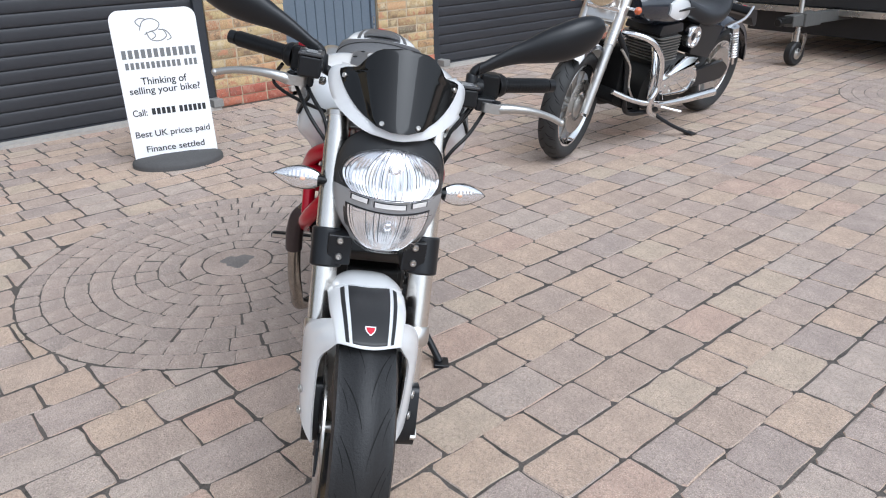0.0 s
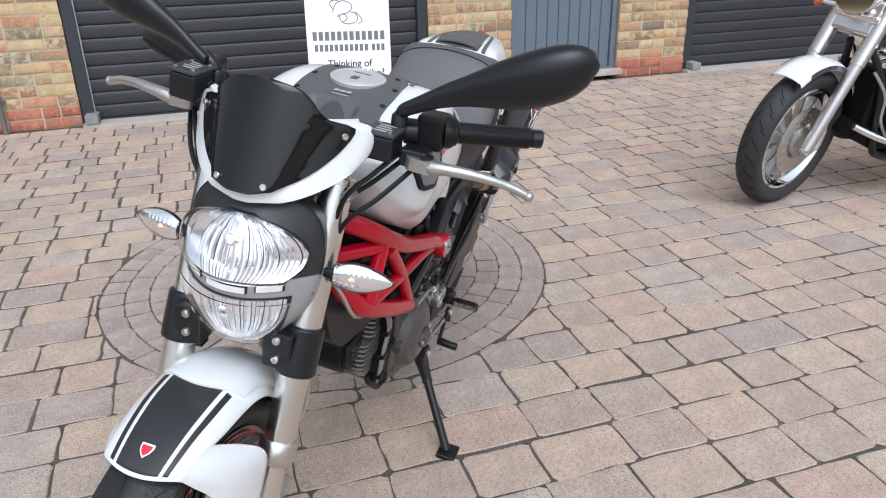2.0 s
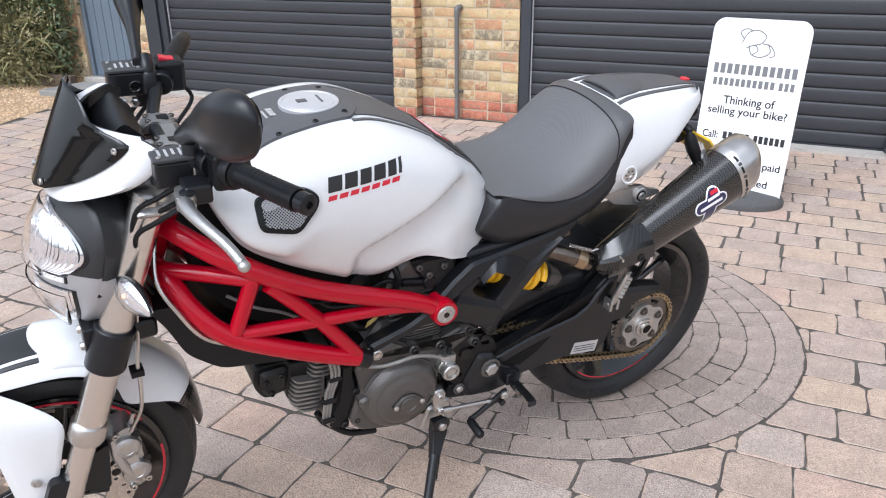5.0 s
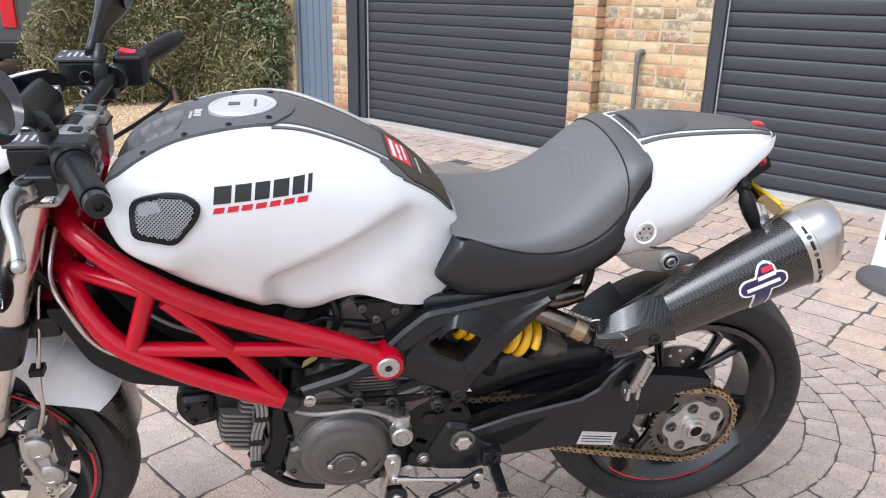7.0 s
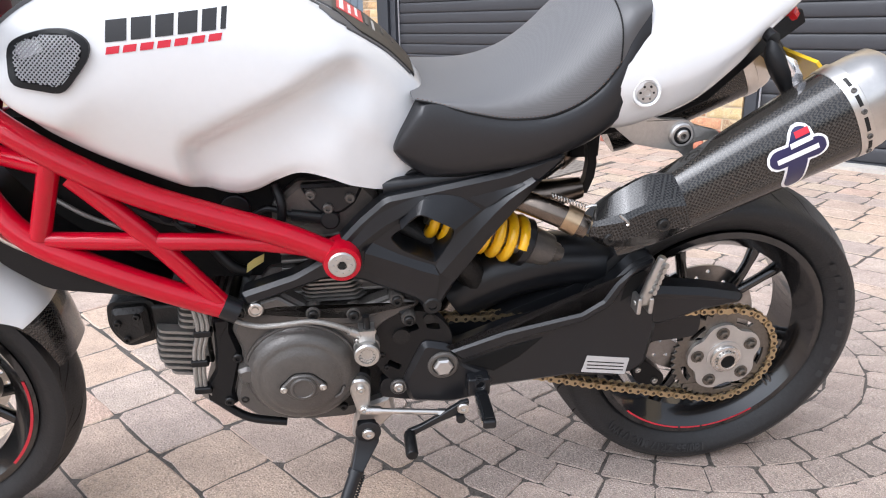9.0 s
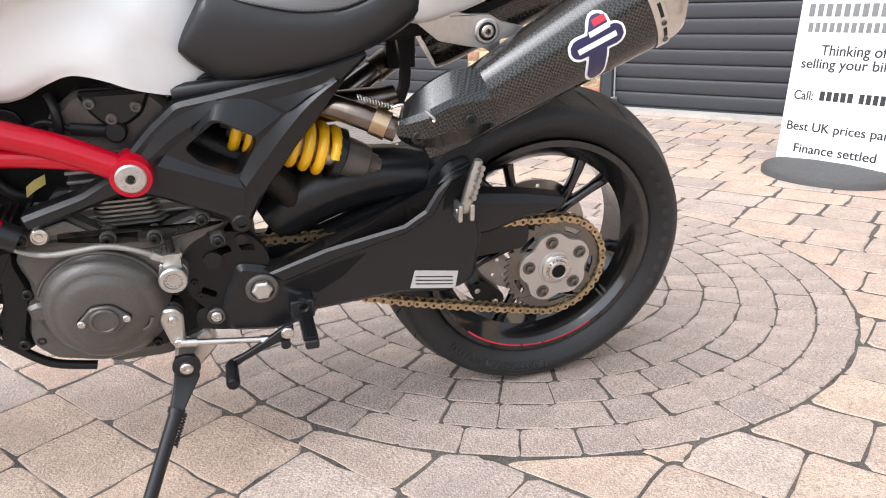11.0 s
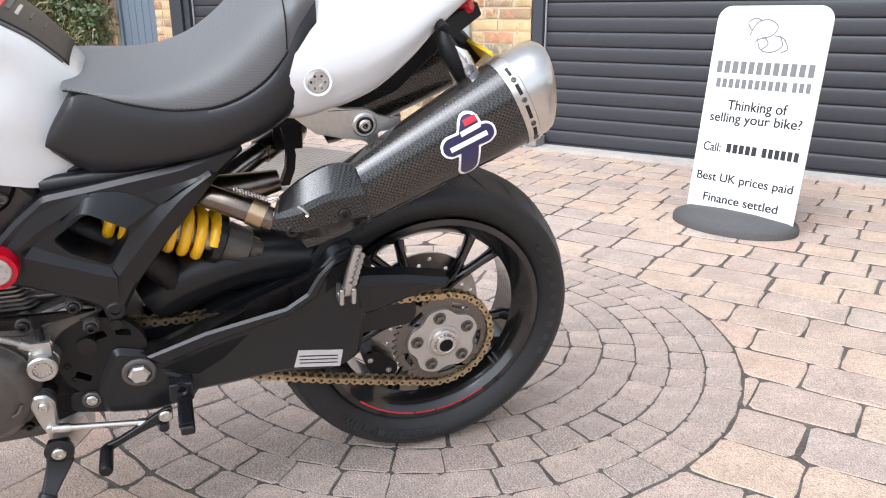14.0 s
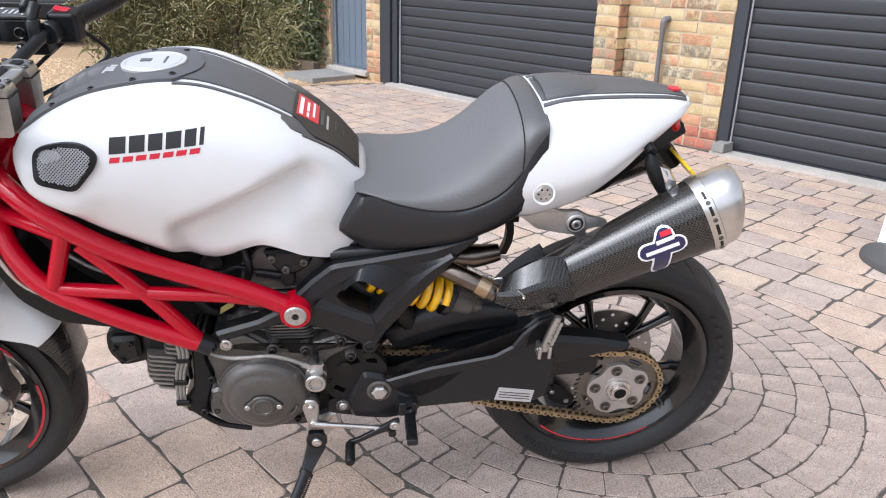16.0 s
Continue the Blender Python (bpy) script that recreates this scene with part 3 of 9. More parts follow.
def brick_wall(name, s0, s1, d, top, label, plinth=2, picked=60, thick=.30, returns=()):
    core = wall_box(name, s0 + .004, s1 - .004, d - thick, d - .007, 0, top, M_MORTAR, label)
    rnd = random.Random(name)
    rest, count = Geo(), 0
    for row in range(int(top / .075)):
        z = .004 + row * .075
        s = s0 + (0 if row % 2 else -.1125)
        while s < s1 - .02:
            length = .215 if rnd.random() < .72 else .1025
            a, b = max(s, s0), min(s + length, s1)
            if s1 - b < .05:
                b = s1
            s += length + .010
            if b - a < .03:
                continue
            red = row < plinth
            key = (round(b - a, 2), rnd.randrange(4))
            if count < picked:
                if (key, red) not in BRICKS:
                    BRICKS[key, red] = make_mesh("brick", brick_mesh(key[0], key[1] + 7), M_REDBRICK if red else M_BRICK, 50)
                ob = new("brick", BRICKS[key, red])
                ob.parent, ob.location = core, (a, d + (.004 if red else 0) + rnd.uniform(-.002, .002), z)
                count += 1
            else:
                m = Matrix.Translation((a, d + rnd.uniform(-.002, .002), z))
                gb = brick_mesh(b - a, rnd.randrange(9999)).moved(m)
                rest.put(gb.v, gb.f)
    if rest.v:
        tagged(part("upper_bricks", rest, M_BRICK, core, "buff and tan stock bricks", sharp=50), kind="stuff")
    for side, s in returns:
        gr = Geo()
        for row in range(int(top / .075)):
            z, dep = .004 + row * .075, (.10 if row % 2 else .21)
            gr.box(min(s, s + side * .010), max(s, s + side * .010), d - dep, d - .004, z, z + .065)
            gr.box(min(s, s + side * .010), max(s, s + side * .010), d - .3, d - dep - .010, z, z + .065)
        tagged(part("side_bricks", gr, M_BRICK, core, "bricks on the pier's return face"), kind="stuff")
    return core


BRICK_LABEL = "reclaimed buff stock brick pier with two red plinth courses"
brick_wall("wall_1", -1.75, -.995, 0, 2.1, "buff brick wall by the hedge", 0, 40)
brick_wall("wall_2", -.365, -.13, 0, 2.1, "narrow buff brick pier beside the side door", 0, 40)
wall_box("jamb_post", -.128, .028, -.14, .012, 0, 2.1, M_DOORFRAME, "dark grey post beside the garage door")
brick_wall("wall_3", 2.50, 2.69, .10, 2.1, "projecting buff brick pier", 1, 40, .4, [(1, 2.69)])
brick_wall("wall_4", 2.70, 3.495, 0, 2.1, BRICK_LABEL, 2, 80)
brick_wall("wall_5", 6.005, 6.685, 0, 2.1, BRICK_LABEL, 2, 70)
brick_wall("wall_6", 7.645, 8.295, 0, 2.1, BRICK_LABEL, 2, 60)
brick_wall("wall_7", 10.685, 13.5, 0, 2.1, BRICK_LABEL, 2, 10)


# ---- the white motorcycle: x forward, y to its left, z up; it leans on its side stand ----
LEANING = pose(0, 0, 0, -10, 0, 0)
bike = thing("motorcycle", "white and black motorcycle with red trellis frame on its side stand", "motorcycle", LEANING)


def bolt(g, p, axis, r=.007, h=.005):
    """A socket-head bolt, its head proud of the surface."""
    return g.turn([(0, r), (h * .7, r), (h, r * .8), (h, r * .45), (h * .4, r * .4), (h * .4, 0)], p, axis, 12)


def tyre_geo(centre, outer, bead, half, n=72):
    cx, cz = centre
    prof = [(-half * .62, bead), (-half * .80, bead + .012), (-half * .97, bead + (outer - bead) * .38), (-half, bead + (outer - bead) * .52), (-half * .92, bead + (outer - bead) * .70), (-half * .70, outer - .020), (-half * .38, outer - .006), (0, outer), (half * .38, outer - .006), (half * .70, outer - .020), (half * .92, bead + (outer - bead) * .70), (half, bead + (outer - bead) * .52), (half * .97, bead + (outer - bead) * .38), (half * .80, bead + .012), (half * .62, bead), (half * .45, bead + .003), (-half * .45, bead + .003)]
    return Geo().turn(prof, (cx, 0, cz), (0, 1, 0), n, closed=True)


def tread_geo(centre, outer, bead, half, count, shape):
    """Shallow dark grooves that follow the tyre's crown."""
    cx, cz = centre
    prof = [(0, outer), (half * .38, outer - .006), (half * .70, outer - .020), (half * .92, bead + (outer - bead) * .70)]

    def on(a, y):
        r = along(prof, abs(y)) + .0006
        return Vector((cx + r * math.cos(a), y, cz + r * math.sin(a)))
    g = Geo()
    for i in range(count):
        a0 = 2 * math.pi * i / count
        for side, shift in ((1, 0), (-1, .5)):
            for da0, y0, da1, y1, w in shape:
                rows = []
                for k in range(9):
                    t = k / 8
                    a = a0 + (shift + da0 + (da1 - da0) * t) * 2 * math.pi / count
                    y = side * (y0 + (y1 - y0) * t ** 1.5) * half
                    ww = w * (math.sin(math.pi * min(.95, t + .05)) ** .6)
                    rows.append((on(a - ww / outer / 2, y), on(a + ww / outer / 2, y)))
                g.sheet(rows)
    return g


def rim_geo(centre, r, half):
    cx, cz = centre
    prof = [(-half, r - .004), (-half, r + .008), (-half + .006, r + .008), (-half + .010, r - .004), (-half * .5, r - .022), (half * .5, r - .022), (half - .010, r - .004), (half - .006, r + .008), (half, r + .008), (half, r - .004), (half - .012, r - .016), (half * .5, r - .034), (-half * .5, r - .034), (-half + .012, r - .016)]
    return Geo().turn(prof, (cx, 0, cz), (0, 1, 0), 72, closed=True)


def disc_geo(centre, y, r0, r1, holes=30):
    """A drilled brake disc."""
    cx, cz = centre
    ring = lambda r, n, ph=0: [(cx + r * math.cos(2 * math.pi * i / n + ph), cz + r * math.sin(2 * math.pi * i / n + ph)) for i in range(n)]
    hs = [ring(r0, 48)]
    for i in range(holes):
        a = 2 * math.pi * i / holes
        rr = r0 + (r1 - r0) * (.3, .55, .78)[i % 3]
        hs.append([(cx + rr * math.cos(a) + .0045 * math.cos(b), cz + rr * math.sin(a) + .0045 * math.sin(b)) for b in (0, 1.05, 2.1, 3.14, 4.19, 5.24)])
    return Geo().plate(ring(r1, 64), y - .0025, y + .0025, hs)


def bolts(name, parent, places, r=.007, h=.005, material=None, label=""):
    """Bolt heads as parts of their own, on one mesh where they face the same way."""
    made = {}
    for p, axis in places:
        if axis not in made:
            made[axis] = make_mesh(name, bolt(Geo(), (0, 0, 0), axis, r, h), material or M_STEEL)
        ob = new(name, made[axis])
        ob.parent, ob.location = parent, p
        if label:
            ob["label"] = label


RW, FW = (.004, .303), (1.455, .292)

# rear wheel, its middle to the right of the sprocket's side
RY = -.043
SHIFT = Matrix.Translation((0, RY, 0))
rear = part("rear_wheel", tyre_geo(RW, .309, .222, .090, 96).moved(SHIFT), M_TYRE, bike, "wide black sport tyre on a black wheel", sharp=50)
tagged(part("tread_grooves", tread_geo(RW, .309, .222, .090, 26, [(.0, .25, .9, .80, .0045)]).moved(SHIFT), M_GROOVE, rear, tidy=False), kind="stuff")
part("rim", rim_geo(RW, .218, .072).moved(SHIFT), M_GLOSS, rear, "gloss black cast rim", sharp=30)
for i in range(5):
    a = radians(60 + 72 * i)
    for b in (-.21, .21):
        pts = [(RW[0] + r * math.cos(a + b * f), RY + y, RW[1] + r * math.sin(a + b * f)) for r, f, y in ((.045, .3, .0), (.10, .45, .012), (.15, .75, .012), (.200, 1.0, .004))]
        part("spoke", Geo().tube(pts, [.016, .0105, .010, .014], 10, 4), M_GLOSS, rear, "split black spoke")
for a0, a1, r in ((-2.32, -1.72, .213), (-1.48, -.98, .213)):
    part("rim_tape", Geo().sheet([[(RW[0] - rr * math.cos(a), RY + .0735, RW[1] + rr * math.sin(a)) for rr in (r - .0014, r + .0022)] for a in (a0 + (a1 - a0) * k / 12 for k in range(13))]), M_REDTRIM, rear, "thin red rim stripe", tidy=False)
part("rim_tape_mark", Geo().sheet([[(RW[0] - rr * math.cos(a), RY + .0735, RW[1] + rr * math.sin(a)) for rr in (.2115, .2150)] for a in (-1.70 + .2 * k / 6 for k in range(7))]), M_REDTRIM, rear, tidy=False)
part("rear_disc", disc_geo(RW, -.045, .062, .121, 30), M_DISC, rear, "drilled steel brake disc")
caliper_b = part("rear_caliper", Geo().plate(rounded([(RW[0] + .060, RW[1] - .150), (RW[0] + .115, RW[1] - .128), (RW[0] + .130, RW[1] - .085), (RW[0] + .108, RW[1] - .070), (RW[0] + .080, RW[1] - .092), (RW[0] + .050, RW[1] - .120)], .015), -.090, -.020), M_PLASTIC, bike, "black rear brake caliper under the swingarm", bevel=.006)
bolts("caliper_pin", caliper_b, [((RW[0] + .075, -.020, RW[1] - .125), (0, 1, 0)), ((RW[0] + .114, -.020, RW[1] - .095), (0, 1, 0))], .007, .006)
part("hub", Geo().turn([(-.07, .035), (-.05, .05), (.05, .05), (.100, .04)], (RW[0], RY, RW[1]), (0, 1, 0), 28), M_SATIN, rear)
for q in (-.045, .012):
    a = radians(-38) + q
    part("balance_weight", Geo().box(-.011, .011, -.008, .008, 0, .004, Matrix.Translation((RW[0] - .196 * math.cos(a), RY + .052, RW[1] + .196 * math.sin(a))) @ Matrix.Rotation(radians(90) - a, 4, "Y")), M_ENGINE, rear, "small grey balance weight")

# raised lettering on the tyre's flank
def around(text, size, r, start, squeeze=1.0):
    """Letters bent round the rear tyre's left flank, their heads outward."""
    g = words(text, size, "LEFT", squeeze)
    out = []
    for x, y, z in g.v:
        q, rr = start - x / r, r + y
        out.append((RW[0] - rr * math.cos(q), along([(.222, .060), (.234, .0735), (.2535, .0885), (.265, .0915), (.280, .0845)], rr) + RY + .0006 + z, RW[1] + rr * math.sin(q)))
    g.v = out
    return g


part("tyre_lettering", around("180/55 ZR17 M/C (73W)", .021, .248, radians(-84), 1.05), M_RUBBERMARK, rear, "raised grey size lettering on the tyre", tidy=False)
for k in range(9):
    a = radians(38 - k * 7.2)
    rows = [[(RW[0] - rr * math.cos(q), along([(.234, .0735), (.2535, .0885), (.265, .0915), (.280, .0845)], rr) + RY + .0012, RW[1] + rr * math.sin(q)) for rr in (.249, .254, .259)] for q in (a, a - radians(1.6), a - radians(3.2))]
    part("tyre_mark", Geo().sheet(rows), M_RUBBERMARK, rear, tidy=False)

# sprocket, carrier and chain
SPY = .077
teeth = []
for i in range(84):
    r = .098 if i % 2 else .090
    for da in (-.008, .008):
        teeth.append((RW[0] + r * math.cos(math.pi * i / 42 + da), RW[1] + r * math.sin(math.pi * i / 42 + da)))
oval = lambda a: [(RW[0] + .080 * math.cos(a + t), RW[1] + .080 * math.sin(a + t)) for t in (-.24, 0, .24)] + [(RW[0] + .070 * math.cos(a + t), RW[1] + .070 * math.sin(a + t)) for t in (.20, 0, -.20)]
part("sprocket", Geo().plate(teeth, SPY - .003, SPY + .003, [oval(2 * math.pi * i / 5 + .75) for i in range(5)]), M_SPROCKET, bike, "dark steel sprocket", bevel=.001)
lobes = []
for i in range(100):
    a = 2 * math.pi * i / 100
    r = .0665 + .0052 * math.cos(5 * (a - radians(6))) - .0012 * math.cos(10 * (a - radians(6)))
    lobes.append((RW[0] + r * math.cos(a), RW[1] + r * math.sin(a)))
carrier = part("sprocket_carrier", Geo().plate(lobes, SPY + .003, SPY + .011), M_CARRIER, bike, "machined silver sprocket carrier with five lobes", bevel=.0025)
part("carrier_step", Geo().turn([(0, .034), (.002, .034), (.003, .032)], (RW[0], SPY + .0105, RW[1]), (0, 1, 0), 40), M_CARRIER, carrier)
for i in range(5):
    a = radians(6 + 72 * i)
    c = (RW[0] + .053 * math.cos(a), SPY + .0105, RW[1] + .053 * math.sin(a))
    nut = part("carrier_nut", Geo().turn([(0, .0125), (.002, .0125), (.0022, .0095)], c, (0, 1, 0), 20).turn([(0, .0085), (.008, .0085), (.009, .007), (.009, .0045), (.006, .004)], c, (0, 1, 0), 6), M_SPROCKET, carrier, "dark steel flange nut")
ring = Geo().turn([(0, .028), (.008, .028), (.010, .025), (.010, .021), (.003, .020)], (RW[0], SPY + .011, RW[1]), (0, 1, 0), 32)
for i in range(18):
    a = 2 * math.pi * i / 18
    ring.box(-.0022, .0022, 0, .012, .0185, .0225, Matrix.Translation((RW[0], SPY + .011, RW[1])) @ Matrix.Rotation(a, 4, "Y"))
part("axle_nut", ring.turn([(0, .019), (.016, .019), (.017, .016), (.016, .0135), (-.02, .013)], (RW[0], SPY + .011, RW[1]), (0, 1, 0), 28), M_STEEL, carrier, "hollow castellated steel wheel nut")
part("axle_bore", Geo().turn([(.0135, .0134), (.0138, .0)], (RW[0], SPY + .012, RW[1]), (0, 1, 0), 20), M_BLACK, carrier)

CHY, CR, FS, FR = SPY, .0975, (.553, .392), .036


def chain_path():
    """The chain's run round both sprockets, as (x, z) at even steps."""
    pts = []
    dx, dz = FS[0] - RW[0], FS[1] - RW[1]
    dist, base = math.hypot(dx, dz), math.atan2(dz, dx)
    off = math.acos((CR - FR) / dist)
    for k in range(33):
        a = base + off + (2 * math.pi - 2 * off) * k / 32
        pts.append((RW[0] + CR * math.cos(a), RW[1] + CR * math.sin(a)))
    for k in range(9):
        t = (k + 1) / 10
        a0, a1 = Vector(pts[32]), Vector((FS[0] + FR * math.cos(base - off), FS[1] + FR * math.sin(base - off)))
        p = a0.lerp(a1, t)
        pts.append((p.x, p.y - .010 * math.sin(math.pi * t)))
    for k in range(9):
        a = base - off + 2 * off * k / 8
        pts.append((FS[0] + FR * math.cos(a), FS[1] + FR * math.sin(a)))
    return pts + pts[:1]


path = [Vector((x, 0, z)) for x, z in chain_path()]
step, acc, g, pins = .0159, 0.0, Geo(), Geo()
run = [path[0]]
for p, q in zip(path, path[1:]):
    seg = (q - p).length
    while acc + step <= seg:
        acc += step
        run.append(p.lerp(q, acc / seg))
    acc -= seg
for i, (p, q) in enumerate(zip(run, run[1:])):
    d = (q - p).normalized()
    up = Vector((-d.z, 0, d.x))
    for y in ((-.0100, -.0078), (.0078, .0100)) if i % 2 else ((-.0070, -.0048), (.0048, .0070)):
        ring = []
        for t, h in ((-.0066, .0), (-.0047, .0047), (0, .0070), (.0045, .0056), (.0080, .0046), (.0115, .0056), (.0159, .0070), (.0206, .0047), (.0225, 0), (.0206, -.0047), (.0159, -.0070), (.0115, -.0056), (.0080, -.0046), (.0045, -.0056), (0, -.0070), (-.0047, -.0047)):
            ring.append(p + d * t + up * h)
        g.rings([[(a.x, CHY + y[0], a.z) for a in ring], [(a.x, CHY + y[1], a.z) for a in ring]])
    pins.rod((p.x, CHY - .0112, p.z), (p.x, CHY + .0112, p.z), .0028, n=8).rod((p.x, CHY - .0048, p.z), (p.x, CHY + .0048, p.z), .0050, n=10)
chain = part("drive_chain", g, M_CHAIN, bike, "gold link drive chain", sharp=30)
tagged(part("chain_rollers", pins, M_CHAINPIN, chain, "dark steel pins and rollers", sharp=30), kind="stuff")

# front wheel
FY = -.015
FSHIFT = Matrix.Translation((0, FY, 0))
front = part("front_wheel", tyre_geo(FW, .292, .220, .060, 96).moved(FSHIFT), M_TYRE, bike, "black sport front tyre", sharp=50)
tagged(part("tread_grooves", tread_geo(FW, .292, .220, .060, 16, [(.0, .10, 1.0, .74, .0075), (.35, .55, 1.0, .92, .0055)]).moved(FSHIFT), M_GROOVE, front, tidy=False), kind="stuff")
part("rim", rim_geo(FW, .216, .046).moved(FSHIFT), M_GLOSS, front, "gloss black cast rim", sharp=30)
for i in range(5):
    a = 2 * math.pi * i / 5 + .9
    for b in (-.22, .22):
        part("spoke", Geo().tube([(FW[0] + .03 * math.cos(a), 0, FW[1] + .03 * math.sin(a)), (FW[0] + .11 * math.cos(a + b * .25), 0, FW[1] + .11 * math.sin(a + b * .25)), (FW[0] + .203 * math.cos(a + b), 0, FW[1] + .203 * math.sin(a + b))], [.016, .010, .010, .012], 10, 4).moved(FSHIFT), M_GLOSS, front, "split black spoke")
for a0, a1 in ((.2, 1.3), (1.5, 2.6), (3.0, 3.9), (4.3, 5.6)):
    part("rim_tape", Geo().sheet([[(FW[0] + rr * math.cos(a), .0475 + FY, FW[1] + rr * math.sin(a)) for rr in (.211, .216)] for a in (a0 + (a1 - a0) * k / 16 for k in range(17))]), M_REDTRIM, front, "thin red rim stripe", tidy=False)
for y in (.068 + FY, -.068 + FY):
    part("front_disc", disc_geo(FW, y, .100, .155, 36), M_STEEL, front, "drilled steel brake disc")
    for i in range(6):
        a = 2 * math.pi * i / 6
        part("disc_carrier", Geo().rod((FW[0] + .03 * math.cos(a), y, FW[1] + .03 * math.sin(a)), (FW[0] + .103 * math.cos(a + .2), y, FW[1] + .103 * math.sin(a + .2)), .007, n=8), M_SATIN, front)
part("axle", Geo().rod((FW[0], -.115, FW[1]), (FW[0], .115, FW[1]), .012).turn([(0, .019), (.012, .019), (.014, .012), (.006, .008)], (FW[0] + .005, .112, FW[1]), (0, 1, 0), 6), M_STEEL, front)

# forks: upper tube, collar, slider, foot
AX0, AX1 = Vector((1.214, .105, .915)), Vector((1.432, .105, .305))
for side in (1, -1):
    at = lambda t: (AX0.lerp(AX1, t).x, side * .105, AX0.lerp(AX1, t).z)
    leg = part("fork_leg", Geo().rod(at(-.005), at(.70), .027, n=28), M_FORK, bike, "champagne fork tube")
    part("fork_cap", Geo().turn([(0, .029), (-.010, .029), (-.014, .024), (-.016, .012)], at(0), AX1 - AX0, 24), M_STEEL, leg)
    part("fork_collar", Geo().turn([(-.022, .029), (-.018, .032), (.012, .032), (.020, .029), (.022, .022)], at(.705), AX1 - AX0, 28), M_STEEL, leg, "bright collar")
    part("fork_slider", Geo().rod(at(.70), at(.98), .0215, n=24), M_FORK, leg)
    part("fork_foot", Geo().plate(rounded([(1.40, .39), (1.445, .40), (1.478, .30), (1.470, .262), (1.44, .262), (1.405, .33)], .015), *sorted((side * .085, side * .122))), M_SATIN, leg, "black cast fork foot", bevel=.004)
    clamp = part("lower_clamp", Geo().turn([(-.042, .030), (-.040, .034), (.040, .034), (.042, .030)], at(.43), AX1 - AX0, 28).box(1.285, 1.345, *sorted((side * .055, side * .105)), .628, .695), M_SATIN, bike, "black lower fork clamp", bevel=.003)
    bolts("clamp_bolt", clamp, [((1.344, side * .080, z), (1, 0, 0)) for z in (.684, .648)], .0075, .007)
part("fork_bridge", Geo().box(1.225, 1.290, -.09, .09, .635, .675), M_SATIN, bike, bevel=.008)
part("top_clamp", Geo().box(1.165, 1.235, -.14, .14, .893, .913), M_ALLOY, bike, "silver alloy top clamp", bevel=.012)
part("steering_head", Geo().rod((1.155, 0, .92), (1.25, 0, .66), .034, n=24), M_RED, bike)

# trellis frame: tubes of both sides
TOP = [(1.200, .035, .842), (1.170, .088, .832), (1.111, .130, .797), (1.03, .148, .747), (.949, .152, .704), (.859, .153, .668), (.766, .154, .633), (.690, .154, .593)]
LOW = [(1.215, .035, .765), (1.190, .085, .735), (1.163, .115, .690), (1.115, .138, .640), (1.03, .148, .594), (.942, .150, .551), (.861, .150, .516)]
STRUTS = [[(1.100, .142, .645), (1.062, .143, .757)], [(1.21, .06, .757), (1.06, .145, .748)], [(1.090, .143, .640), (.954, .150, .633), (.805, .152, .623), (.700, .154, .603)], [(1.040, .148, .735), (.953, .150, .640), (.868, .150, .525)]]
for side in (1, -1):
    fl = lambda pts: [(x, side * y - (.018 * min(1, y / .13) if side < 0 else 0), z) for x, y, z in pts]
    rail = part("frame_rail", Geo().tube(fl(TOP), .0185, 16), M_RED, bike, "red steel trellis tube")
    part("lower_rail", Geo().tube(fl(LOW), .0182, 16), M_RED, rail)
    for s, r in zip(STRUTS, (.0145, .0145, .0130, .0145)):
        part("strut", Geo().tube(fl(s), r, 14, 3), M_RED, rail)
    part("pivot_boss", Geo().turn([(-.025, .026), (.016, .029), (.024, .027), (.024, .022)], (.686, side * .150, .590), (0, side, 0), 28), M_RED, rail)
    ins = Geo().turn([(0, .0205), (.004, .0205), (.006, .0185), (.006, .007), (.003, .006), (.003, 0)], (.686, side * .1715, .590), (0, side, 0), 28)
    for i in range(8):
        a = 2 * math.pi * i / 8
        ins.rod((.686 + .013 * math.cos(a), side * .1765, .590 + .013 * math.sin(a)), (.686 + .013 * math.cos(a), side * .1800, .590 + .013 * math.sin(a)), .002, n=6)
    part("pivot_insert", ins, M_CARRIER, rail, "round steel pivot insert")
    part("insert_socket", Geo().turn([(0, .0055), (.0035, .0055), (.0036, .0)], (.686, side * .1745, .590), (0, side, 0), 6), M_ENGINEDARK, rail, "dark hexagonal socket")
    part("rail_end", Geo().rod((.868, side * .150, .520), (.846, side * .150, .507), .0188, n=18), M_SATIN, rail, "black end cap")

# ---- tank, seat and tail: bodies lofted along the machine ----
T_TOP = [(.552, .822), (.575, .850), (.61, .885), (.68, .932), (.76, .972), (.85, .999), (.95, .992), (1.03, .968), (1.10, .930), (1.118, .905)]
T_WIDE = [(.552, .096), (.575, .108), (.605, .124), (.64, .148), (.68, .170), (.76, .186), (.85, .195), (.95, .202), (1.03, .202), (1.08, .188), (1.105, .155), (1.118, .12)]
T_LOW = [(.552, .694), (.567, .688), (.611, .684), (.661, .700), (.697, .717), (.735, .725), (.768, .713), (.799, .696), (.830, .690), (.872, .702), (.946, .736), (1.015, .773), (1.077, .815), (1.105, .856), (1.118, .885)]


def ease(a, b, x):
    t = max(0, min(1, (x - a) / (b - a)))
    return t * t * (3 - 2 * t)


